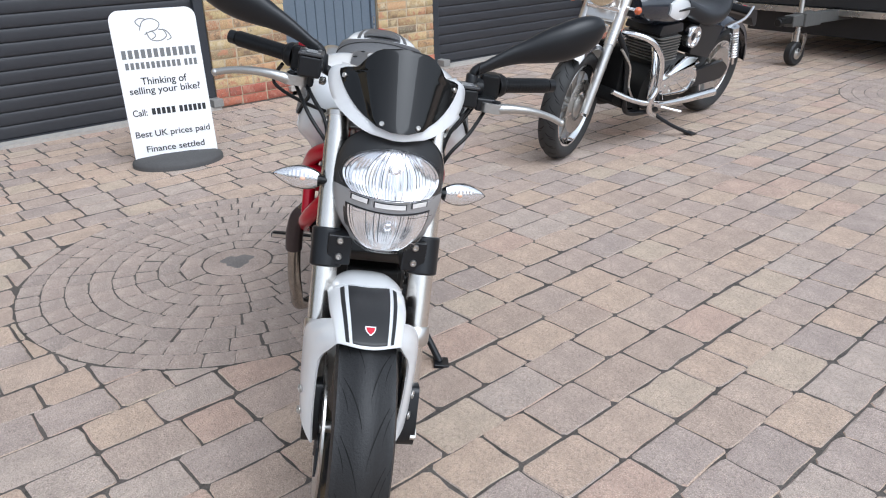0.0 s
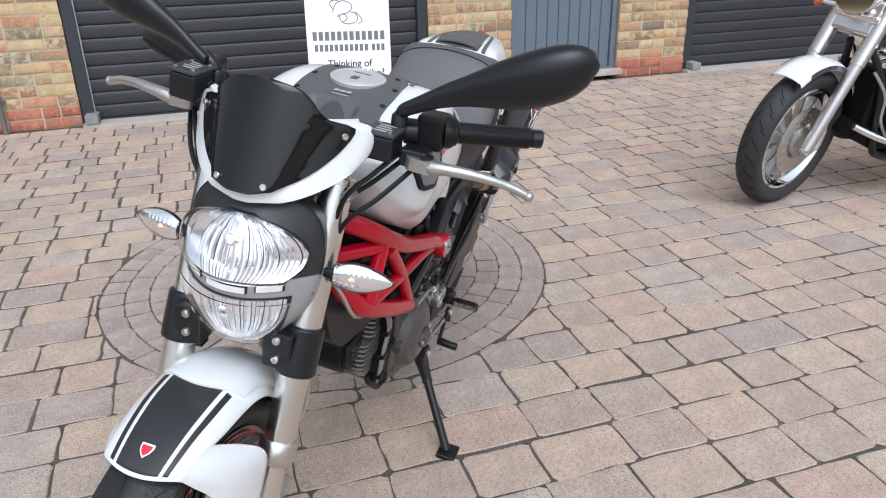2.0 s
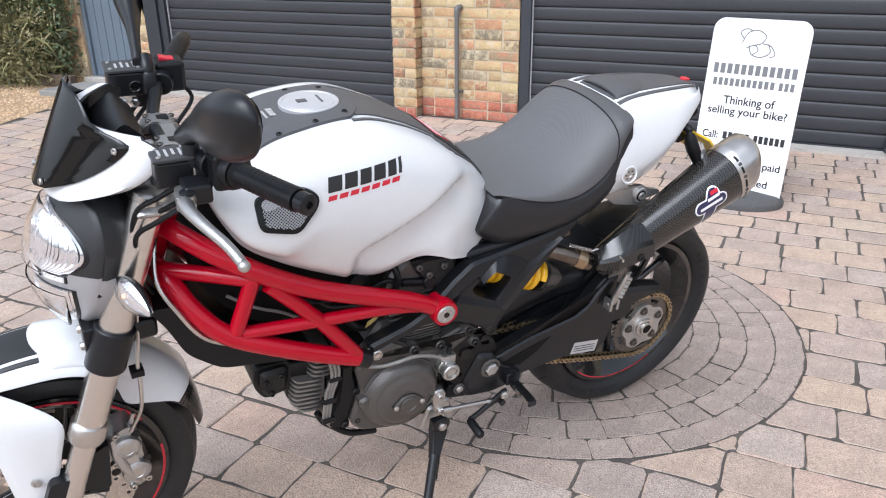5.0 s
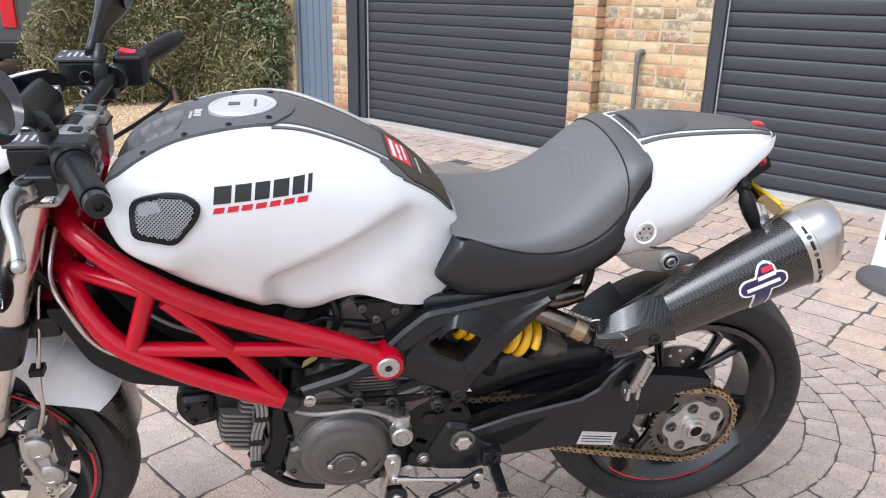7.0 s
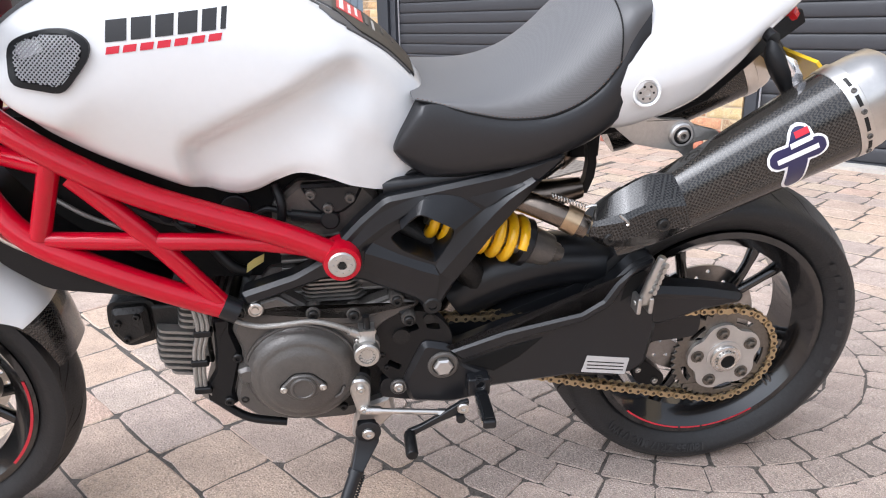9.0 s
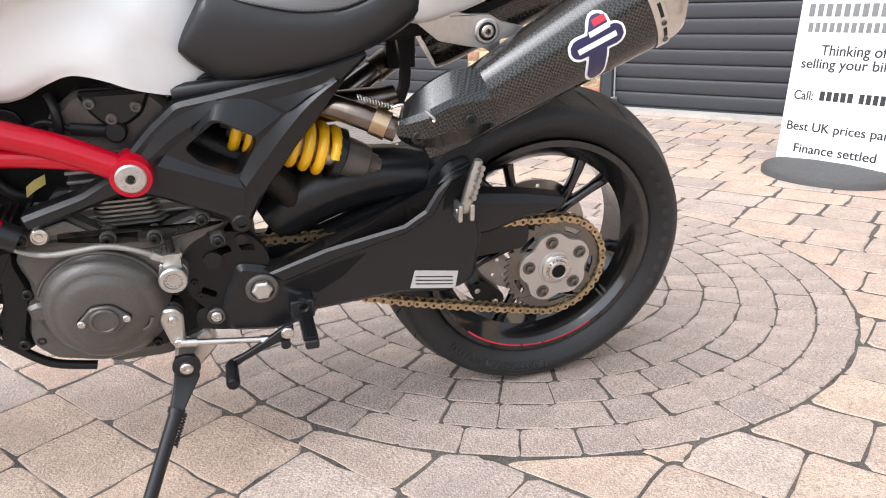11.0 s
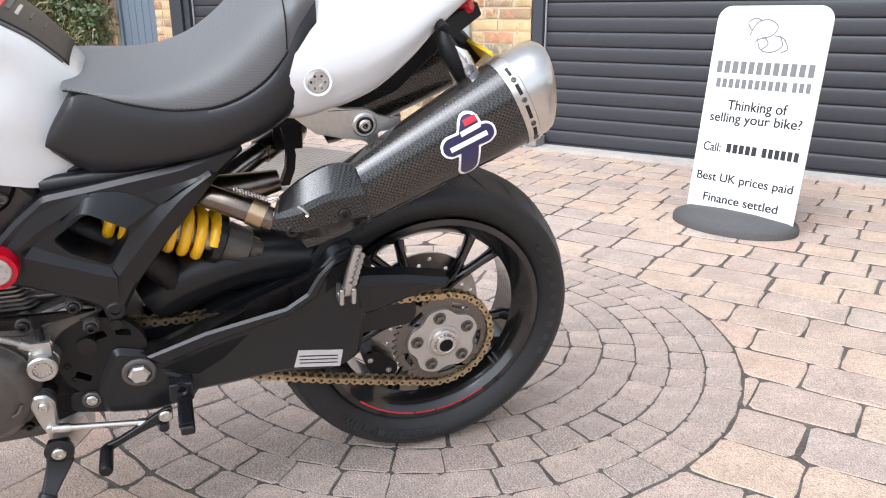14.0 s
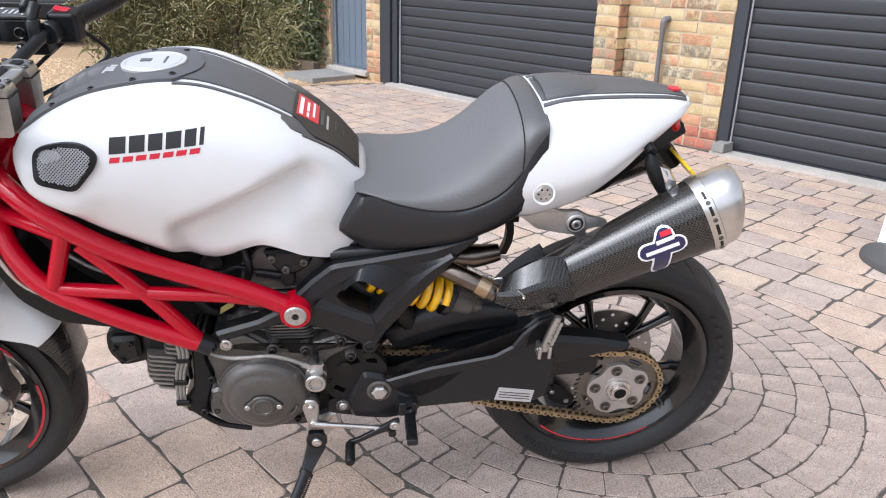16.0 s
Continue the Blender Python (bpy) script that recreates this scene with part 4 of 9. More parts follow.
def tank_at(x, v, off=0.0):
    """A point of the tank's left skin: v runs from the crown (0) to the lower edge (1)."""
    zt, w, zb = along(T_TOP, x) + off, along(T_WIDE, x) + off, along(T_LOW, x)
    h = zt - zb
    low = .97 - .26 * ease(.66, .84, x)
    ys = [(0, 0), (.14, .40 * w), (.28, .72 * w), (.42, .92 * w), (.56, w), (.72, .985 * w), (.87, (.45 + .55 * low) * w), (1, low * w)]
    zs = [(0, 0), (.14, .002), (.28, min(.011, .10 * h)), (.42, min(.046, .32 * h)), (.56, min(.56 * h, max(.108, .36 * h))), (.72, min(.76 * h, max(.15, .62 * h))), (.87, .89 * h), (1, h)]
    y, z = along(ys, v), zt - along(zs, v)
    # a hollow opens forwards in the crown, before the filler
    slack = 0 if off else .030
    z -= (.028 + slack * .3) * ease(.996 - slack * .4, 1.030 - slack * .4, x) * (1 - ease(.062 + slack, .088 + slack, v))
    # the knee recess: a soft fold runs down the flank, deepest just under it
    f = (.893 - .46 * (x - .654) - z) * .909
    dip = ease(-.004, .024, f) - .62 * ease(.024, .120, f)
    y -= .034 * dip * ease(.585, .68, x) * (1 - ease(.862, .894, x)) * ease(.02, .07, zt - z)
    return y, z


def tank_skin(x0, x1, v0, v1, nx, nv, off=0.0, v1_of=None):
    rows = []
    for i in range(nx + 1):
        x = x0 + (x1 - x0) * i / nx
        row = []
        for j in range(nv + 1):
            v = v0 + ((v1_of(x) if v1_of else v1) - v0) * j / nv
            y, z = tank_at(x, v, off)
            row.append((x, y, z))
        rows.append(row)
    return rows


half = tank_skin(.553, 1.117, 0, 1, 84, 40)
rings = [[*r, *[(x, -y, z) for x, y, z in reversed(r[1:])]] for r in half]
tank = part("fuel_tank", Geo().rings(rings), M_WHITE, bike, "pearl white fuel tank cover with sculpted knee recess", sharp=60)
P_EDGE = [(.60, .14), (.70, .13), (.80, .135), (.86, .150), (.95, .158), (1.03, .165), (1.116, .26)]


def crown(x0, x1, va, vb, off, nx=40):
    """A strip over the tank's crown between two lines on the left skin, or across it where va is negative."""
    rows = []
    for i in range(nx + 1):
        x = x0 + (x1 - x0) * i / nx
        row = []
        for j in range(41):
            v = va(x) + (vb(x) - va(x)) * j / 40
            y, z = tank_at(x, abs(v), off)
            row.append((x, math.copysign(y, v), z))
        rows.append(row)
    return rows


edge = lambda x: along(P_EDGE, x)
lobe = lambda x: edge(x) * min(1, math.sqrt(max(0.0, (x - .8265) / .035)))
panel = part("tank_panel", Geo().slab(crown(.827, 1.117, lambda x: -lobe(x), lobe, .0055, 56), (0, 0, -.007)), M_GREYPANEL, bike, "matt graphite filler panel", sharp=50)
part("panel_strip", Geo().slab(crown(.625, .862, lambda x: -edge(x) * .86, lambda x: edge(x) * .86, .003), (0, 0, -.004)), M_GREYPANEL, panel, sharp=50)
for sgn in (1, -1):
    part("pin_stripe", Geo().slab([[(x, sgn * y, z) for x, y, z in r] for r in crown(.66, .862, lambda x: edge(x) * 1.06, lambda x: edge(x) * 1.17, .0022)], (0, 0, -.003)), M_GREYPANEL, panel, "thin grey pin stripe", sharp=50)
taper = lambda x: .225 - .10 * ease(.64, .678, x)
guard_pad = part("rear_guard", Geo().slab(crown(.566, .678, lambda x: -taper(x), taper, .0045, 24), (0, 0, -.006)), M_STRIPE, panel, "black tank guard with a worn sticker", sharp=50)
part("guard_patch", Geo().slab(crown(.636, .672, lambda x: -.10, lambda x: .10, .0054, 10), (0, 0, -.004)), M_REDTRIM, guard_pad, "red and white sticker", sharp=50)
for x0, x1, va, vb, m in ((.662, .668, -.075, .085, M_SIGNWHITE), (.652, .656, -.06, .03, M_SIGNWHITE), (.652, .656, .045, .085, M_SIGNWHITE), (.6425, .6460, -.09, .06, M_SIGNWHITE), (.628, .6325, -.08, .09, M_GREYPANEL), (.619, .6225, -.05, .10, M_LABEL), (.606, .6085, -.06, .06, M_GREYPANEL), (.592, .594, -.05, .05, M_GREYPANEL)):
    part("guard_bar", Geo().slab(crown(x0, x1, lambda q: va, lambda q: vb, .0059, 2), (0, 0, -.003)), m, guard_pad, "small bar of the sticker", sharp=50)
for sgn in (1, -1):
    part("stripe_flag", Geo().slab([[(x, sgn * y, z) for x, y, z in r] for r in crown(.640, .695, lambda x: .155, lambda x: .235 - .05 * ease(.675, .695, x), .0026, 10)], (0, 0, -.003)), M_GREYPANEL, panel, "grey end piece of the pin stripe", sharp=50)
    part("guard_line", Geo().slab([[(x, sgn * y, z) for x, y, z in r] for r in crown(.572, .66, lambda x: .235, lambda x: .252, .0026, 14)], (0, 0, -.003)), M_GREYPANEL, panel, "thin grey pin stripe", sharp=50)
# the hollow's floor is painted darker than the panel to stand for its shade
scoop = lambda x: .060 * math.sqrt(max(0.0, min(1, (x - 1.004) / .03)))
part("panel_scoop", Geo().slab(crown(1.005, 1.1165, lambda x: -scoop(x), scoop, .0062, 24), (0, 0, -.004)), M_GREYDEEP, panel, "floor of the hollow at the front of the panel, shade painted in", sharp=50)
for x, f in ((1.05, .93), (.99, .93), (.925, .9), (.866, .74)):
    y, z = tank_at(x, edge(x) * f, .0055)
    bolts("panel_screw", panel, [((x, sgn * y, z - .001), (0, sgn * .25, 1)) for sgn in (1, -1)], .0055, .003, M_ENGINEDARK)
CAPC, CAPN = Vector((.908, 0, along(T_TOP, .908) + .0055)), Vector((.05, 0, 1))
cap = part("filler_cap", Geo().turn([(-.006, .0540), (.0006, .0540), (.0018, .0525), (.0018, .0470), (.0006, .0460), (.0018, .0450), (.0026, .030), (.0026, 0)], CAPC, CAPN, 48), M_CAP, bike, "round satin silver filler cap")
part("cap_line", Geo().box(CAPC.x - .022, CAPC.x - .018, -.018, .018, CAPC.z + .0015, CAPC.z + .0042), M_GREYPANEL, cap)
part("key_flap", Geo().box(CAPC.x + .004, CAPC.x + .022, -.008, .006, CAPC.z + .0010, CAPC.z + .0032), M_GREYPANEL, cap)
g = Geo()
for k, wd in enumerate((.010, .010, .010)):
    g.box(.972, .984, -.016 + k * .012, -.016 + k * .012 + wd, along(T_TOP, .978) + .0057, along(T_TOP, .978) + .0066)
g.box(.988, .992, -.016, .018, along(T_TOP, .99) + .0057, along(T_TOP, .99) + .0066)
part("panel_mark", g, M_LABEL, panel, "small silver model mark as plain bars")

# side intake grilles, and the marks on the tank
VENT = [(1.064, .917), (1.046, .927), (1.013, .936), (.984, .936), (.962, .922), (.966, .902), (1.001, .862), (1.062, .873)]


def tank_side(x, z, off):
    """A point on the left skin at a height z."""
    lo, hi = .25, 1.0
    for k in range(22):
        mid = (lo + hi) / 2
        if tank_at(x, mid)[1] > z:
            lo = mid
        else:
            hi = mid
    return Vector((x, tank_at(x, lo)[0] + off, z))


for side in (1, -1):
    pts = [tank_side(x, z, .003) for x, z in rounded(VENT, .012, 3)]
    mid = sum(pts, Vector()) / len(pts)
    g = Geo()
    inner = [p.lerp(mid, .17) for p in pts]
    hole = [p.lerp(mid, .20) - Vector((0, .003, 0)) for p in pts]
    lift = Vector((0, .004, 0))
    g.rings([[(p.x, side * (p.y - .006), p.z) for p in pts], [(p.x, side * (p.y + .003), p.z) for p in pts], [(p.x, side * (p.y + .005), p.z) for p in inner], [(p.x, side * p.y, p.z) for p in hole]])
    vent = part("intake_vent", g, M_PLASTIC, bike, "black intake frame with wire mesh")
    # a black sheet on the tank skin paints the shade of an open intake
    dark = [tank_side(p.x, p.z, .0030) for p in pts]
    cen = tank_side(mid.x, mid.z, .0012)
    part("vent_hollow", Geo().put([(p.x, side * p.y, p.z) for p in dark] + [(cen.x, side * cen.y, cen.z)], [(k, (k + 1) % len(dark), len(dark)) for k in range(len(dark))]), M_BLACK, vent, "black backing sheet that stands for the shaded hollow behind the mesh", tidy=False)
    g = Geo()
    n = len(inner)
    for i in range(-16, 17):
        for k in (1, -1):
            a, b = mid + Vector((i * .0052 - .05, 0, -.05 * k)), mid + Vector((i * .0052 + .05, 0, .05 * k))
            inside = []
            for j in range(41):
                q = a.lerp(b, j / 40)
                w = sum(1 for u, v in zip(inner, inner[1:] + inner[:1]) if (u.z > q.z) != (v.z > q.z) and q.x < (v.x - u.x) * (q.z - u.z) / (v.z - u.z) + u.x)
                if w % 2:
                    inside.append(q)
            if len(inside) > 2:
                line = [tank_side(q.x, q.z, .0058 + .0004 * k) for q in (inside[int(round((len(inside) - 1) * f / 4))] for f in range(5))]
                for a2, b2 in zip(line, line[1:]):
                    g.rod((a2.x, side * a2.y, a2.z), (b2.x, side * b2.y, b2.z), .0009, n=4)
    tagged(part("wire_mesh", g, M_MASK, vent, "fine grey wire mesh", tidy=False), kind="stuff")
    # the maker's mark as plain slanted bars, black above a row of thin red ones
    mark = lambda x, z: tank_side(x, z, .0006)
    spans = ((.9430, .9185), (.9135, .8905), (.8855, .8645), (.8595, .8370), (.8320, .8150), (.8100, .8035))
    for x0, x1 in spans:
        zb, zt = .9195 + (.945 - x0) * .075, .9440 + (.945 - x0) * .075
        rows = [[mark(x + .003 - (z - zb) * .12, z + (x0 - x) * .075) for x in (x0, (x0 + x1) / 2, x1)] for z in (zb, (zb + zt) / 2, zt)]
        part("mark_bar", Geo().sheet([[(p.x, side * p.y, p.z) for p in r] for r in rows]), M_STRIPE, tank, "dark bar of the maker's mark", tidy=False)
    for i in range(7):
        x0 = .9455 - i * .0198
        zb = .9060 + (.9455 - x0) * .085
        rows = [[mark(x + .002 - (z - zb) * .3, z + (x0 - x) * .085) for x in (x0, x0 - .0152)] for z in (zb, zb + .004, zb + .0085)]
        part("mark_bar", Geo().sheet([[(p.x, side * p.y, p.z) for p in r] for r in rows]), M_REDTRIM, tank, "thin red bar of the model mark", tidy=False)

# seat
S_TOP = [(.244, .956), (.262, .960), (.30, .948), (.33, .922), (.36, .890), (.40, .858), (.446, .836), (.49, .826), (.545, .822), (.575, .821)]
S_SEAM = [(.244, .132), (.287, .150), (.33, .156), (.40, .157), (.50, .149), (.575, .128)]
S_SEAMZ = [(.244, .930), (.272, .894), (.285, .868), (.323, .826), (.377, .799), (.435, .793), (.49, .801), (.55, .815), (.575, .818)]
S_EDGEZ = [(.244, .930), (.272, .894), (.285, .868), (.323, .826), (.377, .799), (.435, .793), (.49, .801), (.545, .814), (.565, .809), (.585, .783), (.598, .762), (.603, .750)]
S_EDGEY = [(.244, .132), (.287, .150), (.33, .156), (.40, .157), (.50, .149), (.55, .141), (.585, .135), (.603, .130)]
S_LOW = [(.244, .800), (.293, .764), (.336, .741), (.40, .720), (.471, .706), (.542, .697), (.560, .703), (.583, .718), (.597, .731), (.603, .742)]


def seat_top(x0, x1, n, off=0.0):
    """The cushion's upper face between two places along it, from the middle to the seam."""
    rows = []
    for i in range(n + 1):
        x = x0 + (x1 - x0) * i / n
        zc, ys, zs = along(S_TOP, x) + off, along(S_SEAM, x) + off, along(S_SEAMZ, x)
        rows.append([(x, ys * math.sin(t * math.pi / 2), zs + (zc - zs) * math.cos(t * math.pi / 2) ** .60) for t in (k / 12 for k in range(13))])
    return rows


def seat_flank():
    rows = []
    for i in range(53):
        x = .244 + .359 * (1 - (1 - i / 52) ** 1.25)
        ys, zs, zb = along(S_EDGEY, x), along(S_EDGEZ, x), along(S_LOW, x)
        h = zs - zb
        rows.append([(x, y, z) for y, z in ((ys, zs), (ys + .005, zs - .12 * h), (ys + .008, zs - .35 * h), (ys + .005, zs - .65 * h), (ys - .004, zs - .88 * h), (ys - .014, zb + .02 * h), (ys - .035, zb), (0, zb))])
    return rows


both = lambda rows: [[*r, *[(x, -y, z) for x, y, z in reversed(r[1:])]] for r in rows]
seat = part("seat", Geo().rings(both(seat_top(.286, .575, 40))), M_SEAT, bike, "dark grey textured seat cover, tone lifted for sky sheen", sharp=60)
part("seat_border", Geo().rings(both(seat_top(.244, .288, 10, .0012))), M_SEATBORDER, seat, "smooth grey vinyl border", sharp=60)
part("seat_side", Geo().rings([[*r, *[(x, -y, z) for x, y, z in reversed(r[:-1])]] for r in seat_flank()]), M_SEATSIDE, seat, "smooth black seat flank", sharp=60)
for sgn in (1, -1):
    seam = [(x, sgn * (y + .0015), z) for x, y, z in (r[-1] for r in seat_top(.287, .572, 24))]
    part("seat_seam", Geo().tube(seam, .0013, 6, 3), M_GROOVE, seat)
    thread = Geo()
    for p, q in zip(*(lambda f: (f[::2], f[1::2]))(spline([Vector(p) + Vector((0, sgn * .001, .003)) for p in seam], 4))):
        thread.rod(p, p.lerp(q, .7), .0007, n=5)
    tagged(part("seam_stitches", thread, M_STITCH, seat, "fine brown stitches beside the seam"), kind="stuff")
arch = seat_top(.2875, .2875, 1, .0012)[0]
part("rear_seam", Geo().tube([(x, -y, z + .0008) for x, y, z in reversed(arch[1:])] + [(x, y, z + .0008) for x, y, z in arch], .0011, 6, 3), M_GROOVE, seat)

# tail cowl
C_TOP = [(-.047, .950), (0, .962), (.05, .967), (.10, .969), (.16, .969), (.21, .966), (.246, .958)]
C_WIDE = [(-.047, .028), (-.02, .062), (0, .078), (.05, .106), (.10, .128), (.16, .147), (.21, .156), (.246, .158)]
C_CROWN = [(-.047, .022), (0, .055), (.05, .074), (.10, .086), (.16, .098), (.21, .106), (.246, .112)]
C_LOW = [(-.047, .940), (-.02, .925), (0, .914), (.05, .880), (.10, .835), (.14, .795), (.18, .772), (.21, .765), (.246, .772)]


def cowl_at(x, v, off=0.0):
    zt, w, c, zb = along(C_TOP, x) + off, along(C_WIDE, x), along(C_CROWN, x), along(C_LOW, x)
    h = zt - zb
    y = along([(0, 0), (.2, .55 * c), (.4, c), (.55, c + (w - c) * .45), (.68, c + (w - c) * .85), (.80, w), (.86, w * .975), (.95, w * .90), (1, w * .82)], v)
    z = zt - along([(0, 0), (.2, .001), (.4, .012), (.55, .22 * h), (.68, .48 * h), (.80, .68 * h), (.86, .76 * h), (.95, .93 * h), (1, h)], v)
    return x + .33 * (zt - z) * ease(.08, .22, x), y + off * .4, z


half = [[cowl_at(-.047 + .293 * i / 36, j / 24) for j in range(25)] for i in range(37)]
cowl = part("tail_cowl", Geo().rings([[*r, *[(x, -y, z) for x, y, z in reversed(r[1:])]] for r in half]), M_WHITE, bike, "pearl white tail cowl with graphite centre panel", sharp=60)
strip = lambda x0, x1, va, vb, off, s=1: [[(lambda p: (p[0], s * math.copysign(p[1], v), p[2]))(cowl_at(x0 + (x1 - x0) * i / 24, abs(v), off)) for v in (va + (vb - va) * j / 12 for j in range(13))] for i in range(25)]
part("cowl_panel", Geo().slab(strip(-.040, .244, -.19, .19, .0022), (0, 0, -.003)), M_GREYPANEL, cowl, "matt graphite centre panel", sharp=50)
for s in (1, -1):
    part("pin_stripe", Geo().slab(strip(-.040, .244, .235, .275, .0022, s), (0, 0, -.003)), M_GREYPANEL, cowl, "thin grey pin stripe", sharp=50)
rows = []
for i in range(17):
    x = .238 - .108 * i / 16
    wd, hh = .060 * math.sqrt(1 - (i / 16.5) ** 3) + .001, .011 * (1 - (i / 16) ** 3) + .0015
    rows.append([(x, wd * math.sin(t), along(C_TOP, x) + .001 + hh * math.cos(t)) for t in (math.pi * (k / 12 - .5) for k in range(13))])
part("cowl_hump", Geo().slab(rows, (0, 0, -.004)), M_GREYPANEL, cowl, "raised graphite hump", sharp=50)
part("cowl_badge", Geo().plate([(-.030, -.008), (-.022, -.011), (-.012, -.008), (-.008, 0), (-.012, .008), (-.022, .011), (-.030, .008)], .9615, .9645, axes="xy"), M_REDTRIM, cowl, "small red shield")
for s in (1, -1):
    part("cowl_grommet", Geo().turn([(-.006, .021), (.0015, .0205), (.0025, .0185), (.0010, .0165), (-.003, .0155), (-.004, .010)], (.247, s * .1560, .824), (.05, s, .1), 32), M_WHITE, cowl, "white rim of the fastener hole")
    fast = part("cowl_fastener", Geo().turn([(-.006, .0150), (-.0005, .0150), (.0008, .0138), (.0008, .0060), (-.001, .0050), (-.001, 0)], (.247, s * .1560, .824), (.05, s, .1), 28), M_CARRIER, cowl, "round steel cowl fastener")
    bolts("fastener_stud", fast, [((.247 + .0098 * math.cos(q), s * .1564, .824 + .0098 * math.sin(q)), (0, s, 0)) for q in (1.05 * k for k in range(6))], .0017, .0018, M_ENGINEDARK)
part("tail_light", Geo().ball((-.018, 0, .905), (.022, .055, .020), 18, 8, Euler((0, -.7, 0)).to_matrix()), M_REDLENS, bike, "red tail light lens")
part("undertray", Geo().plate([(.30, .77), (.18, .775), (.06, .87), (-.03, .915), (-.04, .895), (.02, .85), (.10, .775), (.20, .735), (.33, .72)], -.05, .05), M_PLASTIC, bike, "black plastic undertray", bevel=.006)
part("plate_bracket", Geo().tube([(.01, 0, .86), (-.02, 0, .845), (-.05, 0, .81)], .018, 8, 3), M_PLASTIC, bike)
plate_turn = Matrix.Translation((-.067, 0, .813)) @ Euler((0, radians(45), 0)).to_matrix().to_4x4()
part("number_plate", Geo().box(-.003, .003, -.11, .11, -.050, .050, plate_turn), M_PLATE, bike, "yellow rear number plate seen edge on", bevel=.001)
for s in (1, -1):
    pod = [[Vector((.048 - .030 * t, s * (.118 + .010 * t), .882 - .080 * t)) + Vector((w * math.cos(q) * .9, s * w * .8 * math.sin(q), w * math.cos(q) * .35)) for q in (2 * math.pi * k / 14 for k in range(14))] for t, w in ((0, .010), (.2, .020), (.45, .026), (.7, .022), (1, .008))]
    stalk = part("rear_indicator", Geo().tube([(.05, s * .06, .892), (.052, s * .09, .892), (.049, s * .118, .885)], .010, 8, 3).rings(pod), M_PLASTIC, bike, "black rear indicator pod", sharp=50)
    part("indicator_lens", Geo().rings([[p + Vector((-.014, 0, -.004)) for p in ring] for ring in pod[1:]]), M_REFLECTOR, stalk, "clear silvered lens", sharp=50)

# ---- engine and lower parts ----
part("crankcase", Geo().plate(rounded([(.865, .33), (.858, .50), (.785, .530), (.575, .500), (.53, .41), (.528, .30), (.60, .285), (.70, .268), (.81, .265)], .02), -.125, .098), M_ENGINEDARK, bike, "dark cast crankcase", bevel=.005)
COVER = [(.850, .490), (.840, .512), (.786, .527), (.748, .499), (.740, .490), (.674, .483), (.662, .491), (.604, .511), (.571, .498), (.569, .486), (.625, .457), (.640, .440), (.655, .420), (.668, .372), (.690, .312), (.726, .283), (.779, .275), (.845, .292), (.870, .318), (.872, .338), (.855, .405), (.853, .424), (.864, .464)]
cover1 = part("side_cover", facet(rounded(COVER, .008), .100, .126, .134, .007), M_ENGINE, bike, "grey painted engine side cover", sharp=24)
DOME = Vector((.761, .126, .379))
dome = part("alternator_cover", Geo().turn([(0, .092), (.010, .0915), (.0135, .0890), (.016, .0865), (.022, .0835), (.030, .0770), (.0345, .0700), (.0350, .0670), (.0355, .0640), (.0395, .0590), (.0430, .0500), (.0450, .0380), (.0455, .0)], DOME, (0, 1, 0), 72), M_ENGINE, cover1, "round domed grey cover with a stepped rim", sharp=40)
part("dome_ear", facet(rounded([(.862, .398), (.846, .404), (.822, .396), (.816, .384), (.830, .372), (.858, .372)], .005), .124, .146, .152, .005), M_ENGINE, cover1, "cast ear at the rim of the round cover", sharp=24)
part("dome_lip", Geo().tube([DOME + Vector((.0895 * math.cos(q), .0125, .0895 * math.sin(q))) for q in (.35 + 2.6 * k / 24 for k in range(25))], .0030, 8, 1), M_ENGINE, cover1, "thin raised lip round the dome")
part("dome_cut", Geo().tube([DOME + Vector((-.0655, .036, -.016)), DOME + Vector((-.060, .0385, -.028)), DOME + Vector((-.050, .0385, -.034))], .0028, 8, 3), M_ENGINE, dome)
cap_line = rounded([(.797, .377), (.785, .387), (.774, .400), (.746, .400), (.733, .387), (.721, .376), (.733, .365), (.746, .353), (.774, .353), (.785, .365)], .010)
# a slightly larger dark plate paints the shadow line round the cap
part("cap_shadow_gap", Geo().plate([(.759 + (x - .759) * 1.06, .3765 + (z - .3765) * 1.07) for x, z in cap_line], .1700, .1722), M_ENGINEDARK, cover1, "dark plate painted as the shadow gap round the oval cap")
part("cover_cap", facet(cap_line, .170, .1755, .1775, .002), M_ENGINE, cover1, sharp=24)
part("cap_disc", Geo().turn([(0, .0205), (.0030, .0205), (.0045, .0185), (.0045, .0160), (.0030, .0150), (.0030, 0)], (.759, .1772, .3765), (0, 1, 0), 36), M_ENGINE, cover1, sharp=30)
bolts("cap_screw", cover1, [((x, .1772, .3765), (0, 1, 0)) for x in (.7895, .7285)], .0058, .004, M_STEEL, "small steel cap screw")
flange = [(.846, .497), (.838, .510), (.787, .523), (.750, .496), (.741, .487), (.673, .480), (.661, .488), (.604, .508), (.574, .496), (.600, .493), (.657, .472), (.675, .464), (.745, .471), (.757, .479), (.789, .504), (.832, .492)]
part("cover_flange", facet(rounded(flange, .004), .132, .1385, .1415, .0035), M_ENGINE, cover1, "raised flange along the cover's top edge", sharp=20)
for x, z in ((.736, .4905), (.674, .4845), (.606, .506), (.588, .468), (.846, .503)):
    part("bolt_boss", Geo().turn([(-.012, .0125), (.008, .0115), (.011, .0100)], (x, .134, z), (0, 1, 0), 24), M_ENGINE, cover1)
    bolts("cover_bolt", cover1, [((x, .145, z), (0, 1, 0))], .0085, .007, M_ENGINEDARK)
